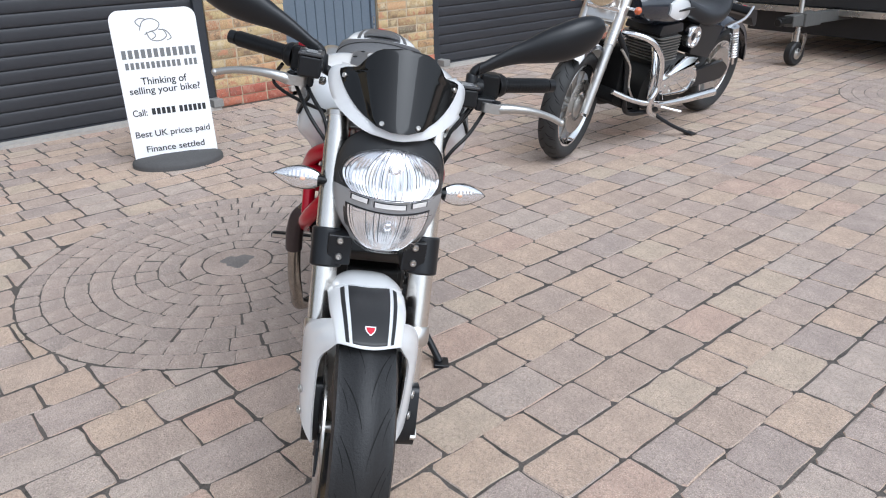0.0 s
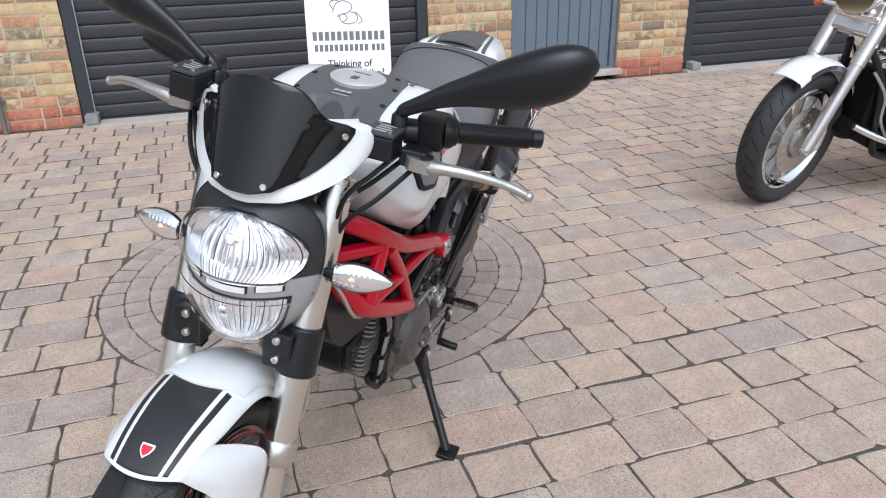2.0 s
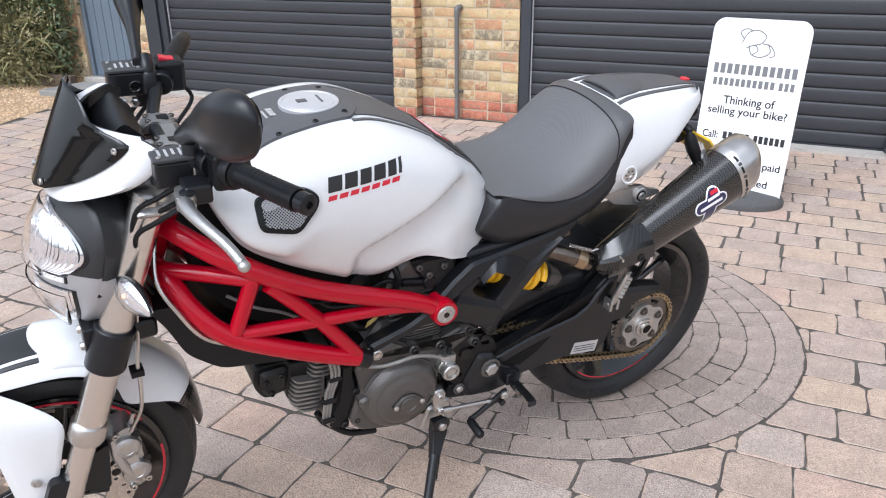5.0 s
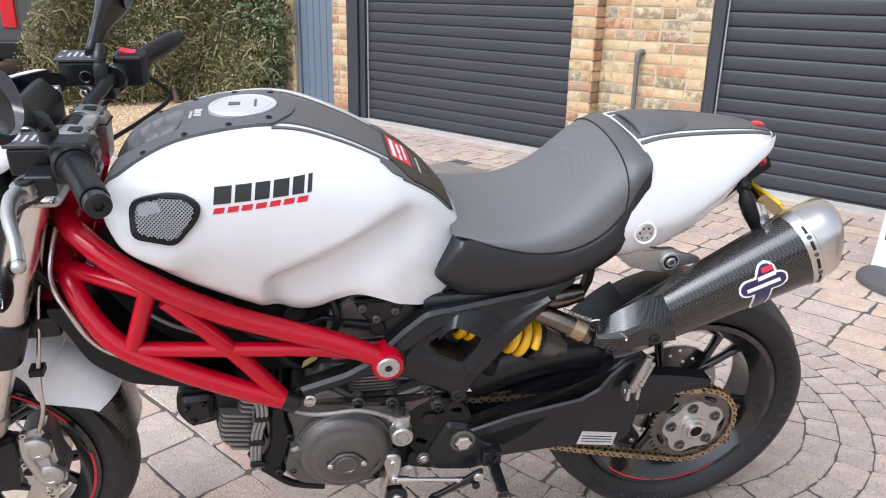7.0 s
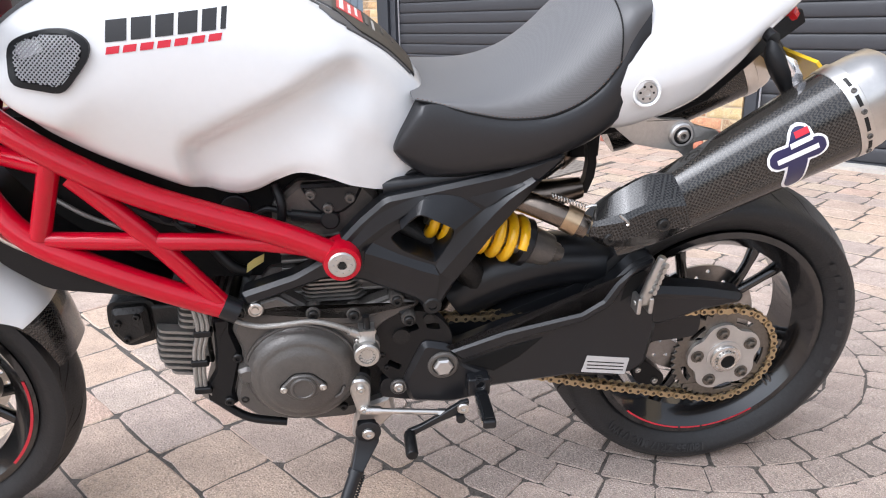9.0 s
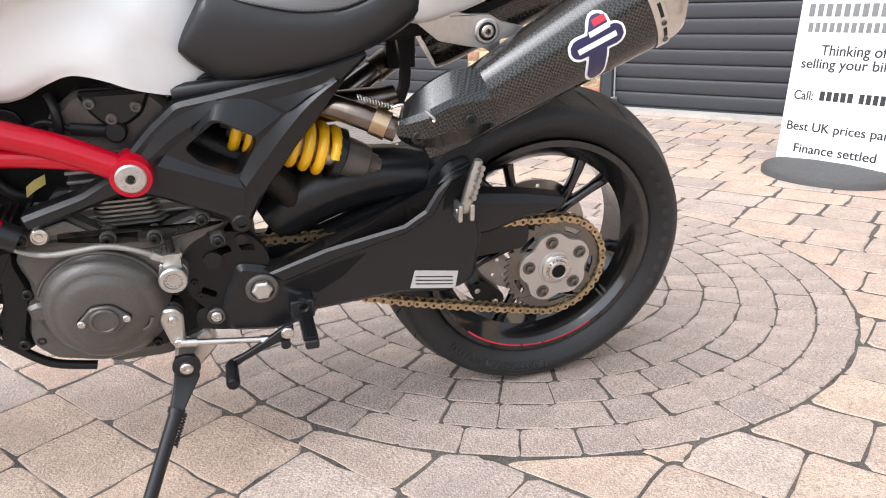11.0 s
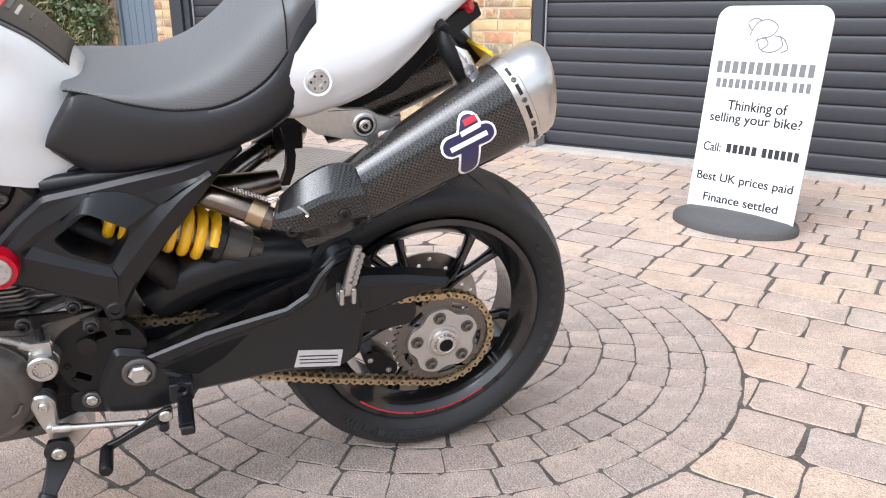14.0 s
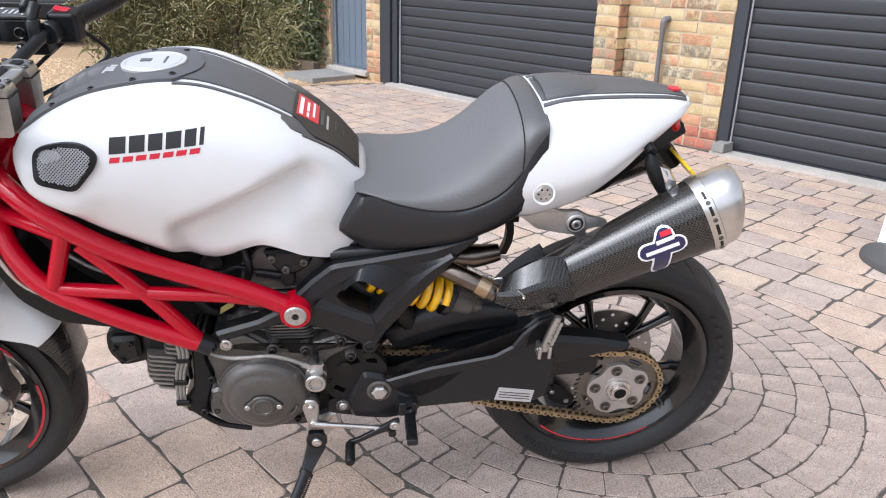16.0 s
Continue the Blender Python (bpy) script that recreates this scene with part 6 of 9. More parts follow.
# exhaust: link pipe, silencers both sides
for s in (1, -1):
    A, B = Vector((.312, s * .165, .594)), Vector((-.100, s * .165, .8145))
    ax = (B - A).normalized()
    side_v, up_v = Vector((0, 1, 0)), Vector((-ax.z, 0, ax.x)) * (1 if ax.x > 0 else -1)
    tall = lambda t: .0485 + (t - .29) * .0356

    def oval(t, k=1.0, n=44):
        c, rz, ry = A.lerp(B, t), tall(t) * k, tall(t) * .86 * k
        return [c + side_v * (ry * math.copysign(abs(math.cos(q)) ** .85, math.cos(q))) + up_v * (rz * math.copysign(abs(math.sin(q)) ** .9, math.sin(q))) for q in (2 * math.pi * k2 / n for k2 in range(n))]
    slash = lambda ring, k: [p + ax * (k * (p - sum(ring, Vector()) / len(ring)).dot(up_v)) for p in ring]
    front_end = .06 if s > 0 else .30
    can = part("silencer", Geo().rings([oval(front_end, .90), oval(front_end + .04, .98), oval(front_end + .12), oval(.5), oval(.86)]), M_CARBON, bike, "glossy carbon fibre silencer", sharp=50)
    cap_end = part("end_cap", Geo().rings([oval(.855, 1.018), oval(.862, 1.026), oval(.898, 1.026), oval(.902, .985), slash(oval(.945, .955), .10), slash(oval(.980, .91), .26), slash(oval(.992, .82), .30), slash(oval(.975, .66), .28), oval(.90, .60)]), M_STEEL, can, "brushed steel end cap", sharp=45)
    bolts("rivet", can, [(tuple(A.lerp(B, .880) + side_v * (s * tall(.88) * .882 * abs(math.cos(q)) ** .85) + up_v * (tall(.88) * 1.026 * math.copysign(abs(math.sin(q)) ** .9, math.sin(q)))), tuple((side_v * (s * math.cos(q)) + up_v * math.sin(q)).normalized())) for q in (-.75, -.25, .25, .75)], .0042, .0022, M_ENGINE)
    for q0 in (-.50, 0.0, .50, 1.0):
        rows = [[A.lerp(B, t) + side_v * (s * (tall(t) * .885 * abs(math.cos(q)) ** .85)) + up_v * (tall(t) * 1.0285 * math.copysign(abs(math.sin(q)) ** .9, math.sin(q))) for t in (.874, .886)] for q in (q0 - .13 + .26 * k / 5 for k in range(6))]
        part("band_slot", Geo().sheet(rows), M_ENGINEDARK, cap_end, "dark slot in the steel band", tidy=False)

    def skin(u, w, off):
        """A place on the silencer's outer flank, u along it from the badge's middle and w up."""
        w += .006
        t = .668 + u / (B - A).length
        q = math.asin(max(-1, min(1, math.copysign((abs(w) / tall(t)) ** (1 / .9), w))))
        return A.lerp(B, t) + up_v * w + side_v * (s * (tall(t) * .86 * abs(math.cos(q)) ** .85 + off))
    # badge: a slanting band with a small lobe above and a leg below, white-edged
    lobes_of = (((-.026, .003), (.027, -.001), .0180), ((.004, .012), (.012, .023), .0170), ((.002, .0), (-.014, -.040), .0175))

    def reach(q, grow):
        best = 0.0
        for k in range(80):
            r = .0009 * k
            p = Vector((r * math.cos(q), r * math.sin(q)))
            for a, b, rad in lobes_of:
                a, b = Vector(a), Vector(b)
                h = max(0, min(1, (p - a).dot(b - a) / (b - a).length_squared))
                if (p - a.lerp(b, h)).length < rad + grow:
                    best = r
        return best
    for grow, off, m, lb in ((.0, .0010, M_SIGNWHITE, "white edge of the badge"), (-.0036, .0016, M_NAVY, "navy badge of plain shapes")):
        ring = [(reach(2 * math.pi * k / 72, grow), 2 * math.pi * k / 72) for k in range(72)]
        g = Geo().sheet([[skin(r * f * math.cos(q), r * f * math.sin(q), off) for r, q in ring + ring[:1]] for f in (.02, .25, .5, .75, 1)])
        part("badge", g, m, can, lb, tidy=False)
    part("badge_bar", Geo().sheet([[skin(u + w * .1, w, .0024) for u in (.002, .009, .016, .022)] for w in (.022, .026, .031)]), M_REDTRIM, can, "red bar on the badge", tidy=False)
    part("badge_bar", Geo().sheet([[skin(u + w * .1, w, .0024) for u in (-.008, .002, .012, .024)] for w in (.011, .015, .0185)]), M_SIGNWHITE, can, "white bar on the badge", tidy=False)
    part("badge_bar", Geo().sheet([[skin(u, w - .03 * u, .0024) for u in (-.030, -.020, -.010, .0, .010, .020, .030)] for w in (-.0045, .0, .0035)]), M_SIGNWHITE, can, "white lettering bar on the badge", tidy=False)
    if s > 0:
        # shield: a rounded crown above a crease, a flat flank with two bolts, tucked in below
        bands = [([(.312, .664), (.283, .692), (.250, .710), (.225, .714), (.205, .711)], .190), ([(.322, .649), (.290, .666), (.255, .681), (.228, .687), (.200, .690)], .220),
                 ([(.324, .642), (.293, .655), (.258, .670), (.230, .676), (.196, .678)], .225), ([(.326, .628), (.293, .627), (.255, .635), (.225, .641), (.184, .644)], .224),
                 ([(.318, .615), (.295, .604), (.250, .602), (.215, .610), (.178, .628)], .196)]
        sh = []
        for band, y in bands:
            line = spline([Vector((x, 0, z)) for x, z in band], 5)
            sh.append([Vector((p.x, .165 + (y - .165) * min(1, .62 + 1.3 * k / (len(line) - 1)), p.z)) for k, p in enumerate(line)])
        shield = part("heat_shield", Geo().slab(sh, (0, -.006, 0)), M_CARBONSHIELD, can, "glossy carbon heat shield with two bolts", sharp=18)
        bolts("shield_bolt", shield, [((.226, .2235, .650), (0, 1, 0)), ((.300, .2130, .627), (0, 1, 0))], .0095, .005, M_ENGINEDARK)
        part("shield_clip", Geo().tube([(.292, .2215, .668), (.279, .2245, .656), (.281, .2250, .652)], .0022, 6, 3), M_STEEL, shield, "small wire clip")
        part("link_pipe", Geo().tube([(.50, .04, .620), (.455, .085, .652), (.415, .120, .655), (.370, .145, .643), (.318, .163, .622)], .0180, 20, 5), M_HEADER, bike, "heat-tinted link pipe")
        part("pipe_clamp", Geo().rod((.350, .150, .636), (.330, .158, .627), .0215, n=24), M_CLAMP, bike, "bronze-tinted pipe clamp")
        part("pipe_spring", Geo().tube([Vector((.372, .150, .672)).lerp(Vector((.325, .172, .660)), t / 90) + Vector((0, .004 * math.sin(t / 90 * 75), .004 * math.cos(t / 90 * 75))) for t in range(91)], .0011, 5, 1), M_STEEL, bike, "small steel retaining spring")
        part("spring_hook", Geo().tube([(.325, .172, .660), (.312, .176, .664), (.306, .176, .655), (.312, .176, .648)], .0020, 6, 3), M_STEEL, bike)
    else:
        part("link_pipe", Geo().tube([(.46, .02, .580), (.41, -.01, .595), (.36, -.04, .620), (.29, -.07, .655), (.235, -.12, .665), (A.lerp(B, .2) + side_v * 0)[:]], .0185, 20, 5), M_LINK, bike, "bright link pipe to the far silencer")
        part("pipe_clamp", Geo().rod((.305, -.064, .648), (.275, -.082, .661), .0225, n=24), M_HEADER, bike)
        part("pipe_strap", Geo().box(.235, .285, -.06, -.045, .655, .735).box(.23, .30, -.07, -.03, .725, .742), M_PLASTIC, bike, "black hanging strap", bevel=.003)
    hang = part("silencer_hanger", Geo().plate(rounded([(.290, .775), (.245, .738), (.200, .728), (.172, .724), (.160, .712), (.148, .722), (.152, .736), (.112, .742), (.112, .752), (.150, .762), (.168, .773), (.205, .774), (.250, .790)], .006), *sorted((s * .116, s * .126))), M_ALLOY, bike, "cast alloy hanger bracket", bevel=.003)
    boss = part("hanger_boss", Geo().turn([(0, .0190), (.006, .0190), (.008, .0165), (.008, .0135), (.005, .0125), (.005, .009)], (.173, s * .125, .750), (0, s, 0), 32), M_CARRIER, hang)
    part("boss_rubber", Geo().turn([(0, .0132), (.007, .0132), (.008, .0115)], (.173, s * .126, .750), (0, s, 0), 28), M_PLASTIC, hang, "black rubber bush")
    bolts("hanger_bolt", hang, [((.173, s * .132, .750), (0, s, 0))], .0098, .005)
part("tail_strap", Geo().slab([[(.282, y, .728), (.276, y, .695), (.272, y, .665), (.274, y, .640), (.284, y, .612)] for y in (-.008, .010)], (-.015, 0, 0)), M_PLASTIC, bike, "black rubber strap under the tail", sharp=50)
part("catalyst_box", Geo().tube([(.44, .020, .610), (.39, .030, .622), (.34, .036, .626), (.29, .036, .634)], [.020, .024, .024, .017], 20, 4), M_HEADER, bike, "heat-tinted exhaust junction")
part("exhaust_header", Geo().tube([(.99, -.09, .60), (.965, -.15, .62), (.945, -.185, .58), (.935, -.194, .52), (.92, -.192, .42), (.90, -.183, .34), (.85, -.17, .27), (.70, -.12, .24), (.55, -.10, .28), (.47, -.06, .42), (.48, 0, .55)], .0175, 16, 6), M_LINK, bike, "stained steel header pipe")
part("header_shield", Geo().tube([(.960, -.152, .615), (.945, -.186, .578), (.935, -.196, .525), (.925, -.196, .475)], [.018, .022, .023, .0225], 16, 5), M_HEADSHIELD, bike, "dark plum heat shield on the header")
part("rear_header", Geo().tube([(.60, .06, .60), (.53, .07, .56), (.475, .06, .50), (.46, .05, .44)], .026, 14, 5), M_ENGINEDARK, bike)

# foot controls and side stand
stand_top, stand_foot = Vector((.664, .150, .240)), Vector((.758, .278, .058))
knee = stand_top.lerp(stand_foot, .24)
st = part("side_stand", Geo().tube([knee, knee.lerp(stand_foot, .5), stand_foot], [.0112, .0108, .0115], 14, 3), M_SATIN, bike, "black steel side stand")
part("stand_clevis", Geo().rings([[p + Vector((dx, dy, 0)) for dx, dy in ((-w, -d), (w, -d), (w, d), (-w, d))] for p, w, d in ((stand_top + Vector((0, -.004, .030)), .016, .012), (stand_top, .020, .013), (stand_top.lerp(knee, .5), .015, .012), (knee, .011, .011))]), M_SATIN, st, "black forked head of the stand", bevel=.004)
part("stand_collar", Geo().rod(knee.lerp(stand_foot, -.02), knee.lerp(stand_foot, .03), .0138, n=16), M_SATIN, st)
part("stand_pad", Geo().box(.731, .786, .258, .308, .046, .060), M_SATIN, st, bevel=.004)
part("stand_bracket", facet(rounded([(.690, .215), (.676, .280), (.620, .300), (.612, .262), (.632, .240), (.660, .212)], .006), .085, .112, .118, .005), M_ALLOY, st, "bare alloy stand bracket", sharp=24)
part("stand_washer", Geo().turn([(0, .0215), (.006, .0215), (.008, .018)], (.662, .155, .262), (0, 1, 0), 28), M_SATIN, st, "round black pivot plate")
bolts("stand_bolt", st, [((.662, .163, .262), (0, 1, 0))], .0105, .006, M_STEEL)
a, b = basis(stand_foot - stand_top)
cl = [stand_top.lerp(stand_foot, .28 + .22 * t / 100) + Vector((-.015, -.004, 0)) + (a * math.cos(t / 100 * 2 * math.pi * 11) + b * math.sin(t / 100 * 2 * math.pi * 11)) * .0040 for t in range(101)]
part("stand_spring", Geo().tube(cl, .0014, 5, 1), M_SATIN, st, "dark return spring")
part("shift_rod", Geo().rod((.664, .160, .308), (.640, .160, .305), .0075, n=10).rod((.648, .160, .306), (.528, .162, .291), .0050, n=12).rod((.545, .162, .293), (.520, .162, .290), .0068, n=6), M_STEEL, bike, "bright gear linkage rod")
lever = part("gear_lever", Geo().rings([[Vector((x, y + dy, z + dz)) for dy, dz in ((-.005, -h), (.005, -h), (.005, h), (-.005, h))] for x, y, z, h in ((.492, .160, .302, .012), (.505, .162, .301, .012), (.54, .166, .286, .0075), (.575, .170, .270, .0065), (.598, .172, .260, .009))]), M_SATIN, bike, "black gear lever", bevel=.003)
bolts("lever_bolt", lever, [((.503, .167, .303), (0, 1, 0))], .0105, .006, M_STEEL)
part("lever_joint", Geo().turn([(0, .008), (.014, .008)], (.507, .160, .283), (0, 1, 0), 14), M_SATIN, lever)
part("lever_rubber", Geo().turn([(0, .0085), (.004, .0100), (.048, .0105), (.052, .0085)], (.594, .172, .262), (0, 1, -.05), 16), M_PLASTIC, lever)
for s in (1, -1):
    reach_y = .238 if s > 0 else .300
    fp = part("foot_peg", Geo().box(.456, .494, *sorted((s * .128, s * .160)), .318, .352).box(.460, .482, *sorted((s * .155, s * reach_y)), .312, .328), M_SATIN, bike, "black ribbed rider footpeg", bevel=.004)
    part("peg_rubber", Geo().box(.4635, .4785, *sorted((s * .172, s * (reach_y - .006))), .3275, .3315), M_PLASTIC, fp, "black rubber strip on the peg", bevel=.001)
    part("peg_edge", Geo().box(.4815, .4835, *sorted((s * .170, s * (reach_y - .004))), .316, .327), M_STEEL, fp, "bright metal edge")
    part("peg_spring", Geo().tube([(.474 + .009 * math.cos(t * .8), s * (.150 + t * .0006), .345 + .009 * math.sin(t * .8)) for t in range(34)], .0013, 5, 1), M_SATIN, fp)
    plate_h = part("heel_plate", Geo().plate(rounded([(.635, .345), (.49, .345), (.46, .30), (.52, .290), (.60, .300), (.64, .31)], .012), *sorted((s * .110, s * .128))), M_SATIN, bike, bevel=.004)
    for x, z in ((.607, .330), (.562, .315)):
        part("bolt_ring", Geo().turn([(0, .0145), (.004, .0145), (.006, .0125), (.006, .0100), (.002, .0095)], (x, s * .130, z), (0, s, 0), 24), M_ENGINE, plate_h, "worn metal ring round the bolt")
        bolts("plate_bolt", plate_h, [((x, s * .132, z), (0, s, 0))], .0090, .006, M_STEEL)

# ---- front end: mudguard, lights, screen, bars ----
F_R = [(62, .300), (70, .308), (90, .324), (110, .337), (130, .343), (148, .338), (165, .318)]
F_W = [(62, .056), (70, .064), (80, .072), (90, .078), (120, .082), (148, .078), (165, .068)]
F_D = [(62, .010), (75, .018), (90, .030), (108, .036), (120, .055), (129, .090), (138, .074), (148, .042), (165, .020)]


def guard(deg, u, off=0.0):
    r, w, d = along(F_R, deg) + off, along(F_W, deg), along(F_D, deg)
    rr = r - d * abs(u) ** 3.2
    a = radians(deg)
    return Vector((FW[0] + rr * math.cos(a), FY + w * (abs(u) ** .9) * math.copysign(1, u), FW[1] + rr * math.sin(a)))


nose = lambda u: 65.5 + 3.5 * u * u
grid = lambda d0, d1, u0, u1, n, k, off: [[guard((d0(u) if callable(d0) else d0) * (1 - i / n) + (d1(u) if callable(d1) else d1) * i / n, u, off) for u in (u0 + (u1 - u0) * j / k for j in range(k + 1))] for i in range(n + 1)]
mud = part("front_mudguard", Geo().slab(grid(nose, 148, -1, 1, 44, 28, 0), (0, 0, -.003)), M_WHITE, bike, "white front mudguard with black centre stripes", sharp=60)
part("guard_stripe", Geo().slab(grid(lambda u: nose(u) + .9, 97, -.50, .50, 26, 10, .0015), (0, 0, -.002)), M_STRIPE, mud, "wide black centre stripe", sharp=60)
for s in (1, -1):
    part("guard_line", Geo().slab(grid(lambda u: nose(u) + .9, 97, s * .60, s * .71, 26, 3, .0015), (0, 0, -.002)), M_STRIPE, mud, "thin black stripe", sharp=60)
part("guard_dome", Geo().slab(grid(lambda u: 95 + 7 * u * u, 126, -.88, .88, 20, 20, .005), (0, 0, -.006)), M_WHITE, mud, "raised white rear half of the guard", sharp=60)
part("rear_flap", Geo().slab(grid(146, 166, -1, 1, 12, 16, -.004), (0, 0, -.003)), M_CARBON, mud, "carbon rear extension", sharp=60)
shield_rim = [[guard(d, u * f, .0030) for u in (-.13, 0, .13)] for d, f in ((74.0, .95), (72.8, 1), (71.5, .72), (70.1, .08))]
part("guard_badge", Geo().sheet(shield_rim), M_SIGNWHITE, mud, "white rim of a small shield badge", tidy=False)
part("badge_field", Geo().sheet([[guard(d, u * f, .0040) for u in (-.10, 0, .10)] for d, f in ((73.4, .97), (72.6, .95), (71.5, .66), (70.6, .08))]), M_REDTRIM, mud, "small red shield", tidy=False)
for s in (1, -1):
    # the leg: one swept blade from the guard's flank down beside the fork
    keys = [[guard(d, s * u) for d, u in ((68.5, .93), (72, .97), (76, 1), (81, 1))],
            [Vector((x, FY + s * y, z)) for x, y, z in ((1.545, .072, .541), (1.530, .083, .549), (1.495, .094, .553), (1.445, .099, .548))],
            [Vector((x, FY + s * y, z)) for x, y, z in ((1.520, .090, .500), (1.500, .103, .510), (1.460, .114, .514), (1.408, .120, .508))],
            [Vector((x, FY + s * y, z)) for x, y, z in ((1.513, .093, .430), (1.495, .106, .436), (1.462, .116, .440), (1.420, .121, .442))],
            [Vector((x, FY + s * y, z)) for x, y, z in ((1.506, .091, .350), (1.492, .104, .358), (1.470, .114, .364), (1.440, .118, .368))],
            [Vector((x, FY + s * y, z)) for x, y, z in ((1.500, .087, .284), (1.492, .097, .298), (1.480, .107, .315), (1.464, .114, .332))]]
    cols = [spline([row[c] for row in keys], 5) for c in range(4)]
    fine = [spline([col[r] for col in cols], 4) for r in range(len(cols[0]))]
    lg = part("guard_leg", Geo().slab(fine, (-.003, -s * .004, 0)), M_WHITE, mud, "white mudguard leg beside the fork", sharp=60)
    bolts("leg_bolt", lg, [((1.470, FY + s * .1155, .345), (.35, s, 0)), ((1.466, FY + s * .1175, .395), (.35, s, 0))], .009, .004, M_ALLOY)
    cal = part("brake_caliper", Geo().plate(rounded([(1.300, .445), (1.335, .430), (1.345, .395), (1.335, .330), (1.315, .285), (1.285, .290), (1.272, .325), (1.285, .365), (1.285, .41)], .012), *sorted((FY + s * .045, FY + s * .100))), M_ALLOY, bike, "cast alloy radial brake caliper", bevel=.008)
    for x, z in ((1.312, .398), (1.302, .332)):
        part("piston_housing", Geo().turn([(-.004, .0270), (.005, .0265), (.011, .0240), (.0150, .0185), (.0162, .0120), (.0150, .0110), (.0150, .0)], (x, FY + s * .098, z), (0, s, 0), 32), M_ALLOY, cal, "rounded piston housing", sharp=30)
    part("caliper_rib", Geo().tube([(1.334, FY + s * .100, .425), (1.330, FY + s * .106, .385), (1.318, FY + s * .107, .345), (1.300, FY + s * .102, .296)], [.007, .0095, .0095, .007], 12, 4), M_ALLOY, cal, "cast rib along the caliper")
    part("caliper_web", Geo().plate(rounded([(1.296, .378), (1.322, .374), (1.318, .354), (1.294, .352)], .004), *sorted((FY + s * .099, FY + s * .1085))), M_CARRIER, cal, "raised lettering field", bevel=.003)
    # dark discs on the face stand for the shade of cast recesses
    for x, z in ((1.292, .420), (1.337, .340), (1.280, .352)):
        part("caliper_gap", Geo().turn([(0, .0085), (.0015, .0085), (.002, .0060)], (x, FY + s * .0995, z), (0, s, 0), 18), M_ENGINEDARK, cal, "dark disc painted as a shaded recess in the casting")
    bolts("caliper_bolt", cal, [((1.327, FY + s * .100, .434), (0, s, 0)), ((1.283, FY + s * .100, .303), (0, s, 0)), ((1.337, FY + s * .101, .366), (0, s, 0)), ((1.312, FY + s * .100, .291), (0, s, 0))], .0072, .009)
    part("bleed_nipple", Geo().rod((1.296, FY + s * .085, .438), (1.288, FY + s * .087, .462), .0045, n=8), M_STEEL, cal)
    part("caliper_bracket", Geo().plate(rounded([(1.34, .43), (1.41, .40), (1.43, .33), (1.35, .32)], .01), *sorted((s * .08, s * .10))), M_SATIN, cal, bevel=.003)
    part("brake_hose", Geo().tube([(1.300, s * .095, .44), (1.278, s * .110, .50), (1.272, s * .112, .555), (1.270, s * .10, .59), (1.262, s * .09, .64), (1.25, s * .075, .72), (1.22, s * .06, .84), (1.17, s * .09, .95)], .0038, 8, 6), M_STEEL, cal, "braided brake hose")
    part("hose_clip", Geo().box(1.262, 1.284, *sorted((s * .088, s * .112)), .575, .587), M_PLASTIC, cal)

# headlight: shaped nacelle, two lenses, three slots between
H_W = [(0.668, 0.0114), (0.676, 0.038), (0.695, 0.0684), (0.729, 0.095), (0.76, 0.1064), (0.796, 0.1121), (0.84, 0.1111), (0.868, 0.1045), (0.892, 0.0893), (0.91, 0.0627), (0.922, 0.0133)]
face_x = lambda y, z: 1.386 - 3.6 * (z - .78) ** 2 - 6.2 * y * y


def light_patch(z0, z1, width, off, n=20, k=24, flute=0.0):
    rows = []
    rf = random.Random(8)
    deep = [flute * rf.uniform(.3, 1.5) * (-1) ** j for j in range(k + 1)]
    for i in range(n + 1):
        z = z0 + (z1 - z0) * i / n
        w = width(z)
        row = []
        for j in range(k + 1):
            y = w * (2 * j / k - 1)
            nx = Vector((1, 12.4 * y, 5.2 * (z - .79))).normalized()
            # fluted above, a smooth shelf that leans up below
            up = i / n
            shelf = max(0, .22 - up) / .22 * .0040 if flute else 0
            row.append(Vector((face_x(y, z), y, z)) + nx * (off - (.0035 if flute else 0) + shelf + deep[j] * (1 if up > .22 else .35)))
        rows.append(row)
    return rows


hull = []
outline = [(along(H_W, z), z) for z in (.668 + .254 * k / 18 for k in range(19))]
outline = outline + [(-y, z) for y, z in reversed(outline)]
for dx, sc in ((-.004, 1.0), (-.045, 1.03), (-.085, .95), (-.115, .75)):
    hull.append([(face_x(y * sc, z) * .35 + 1.36 * .65 + dx * 1.0 if dx < -.01 else face_x(y, z) + dx, y * sc, .80 + (z - .80) * sc) for y, z in outline])
nac = part("headlight", Geo().rings(hull), M_STRIPE, bike, "round split headlight in black and silver nacelle", sharp=60)
part("silver_mask", Geo().slab(light_patch(.669, .800, lambda z: along(H_W, z), .002), (-.006, 0, 0)), M_MASK, nac, "silver lower mask", sharp=60)
part("silver_cheek", Geo().rings([[(p[0] + .001, p[1] * 1.012, p[2] - .001) for p in r if p[2] < .80] for r in hull[:3]], caps=False), M_MASK, nac, sharp=60)
part("black_brow", Geo().slab(light_patch(.7995, .9215, lambda z: along(H_W, z), .002), (-.006, 0, 0)), M_STRIPE, nac, "matt black brow", sharp=60)
L_UP = [(0.8, 0.0725), (0.812, 0.0884), (0.828, 0.0949), (0.846, 0.0893), (0.862, 0.0753), (0.876, 0.0539), (0.884, 0.0316), (0.888, 0.013)]
L_LO = [(0.682, 0.0279), (0.69, 0.0446), (0.705, 0.0595), (0.725, 0.0707), (0.748, 0.0772), (0.768, 0.08)]


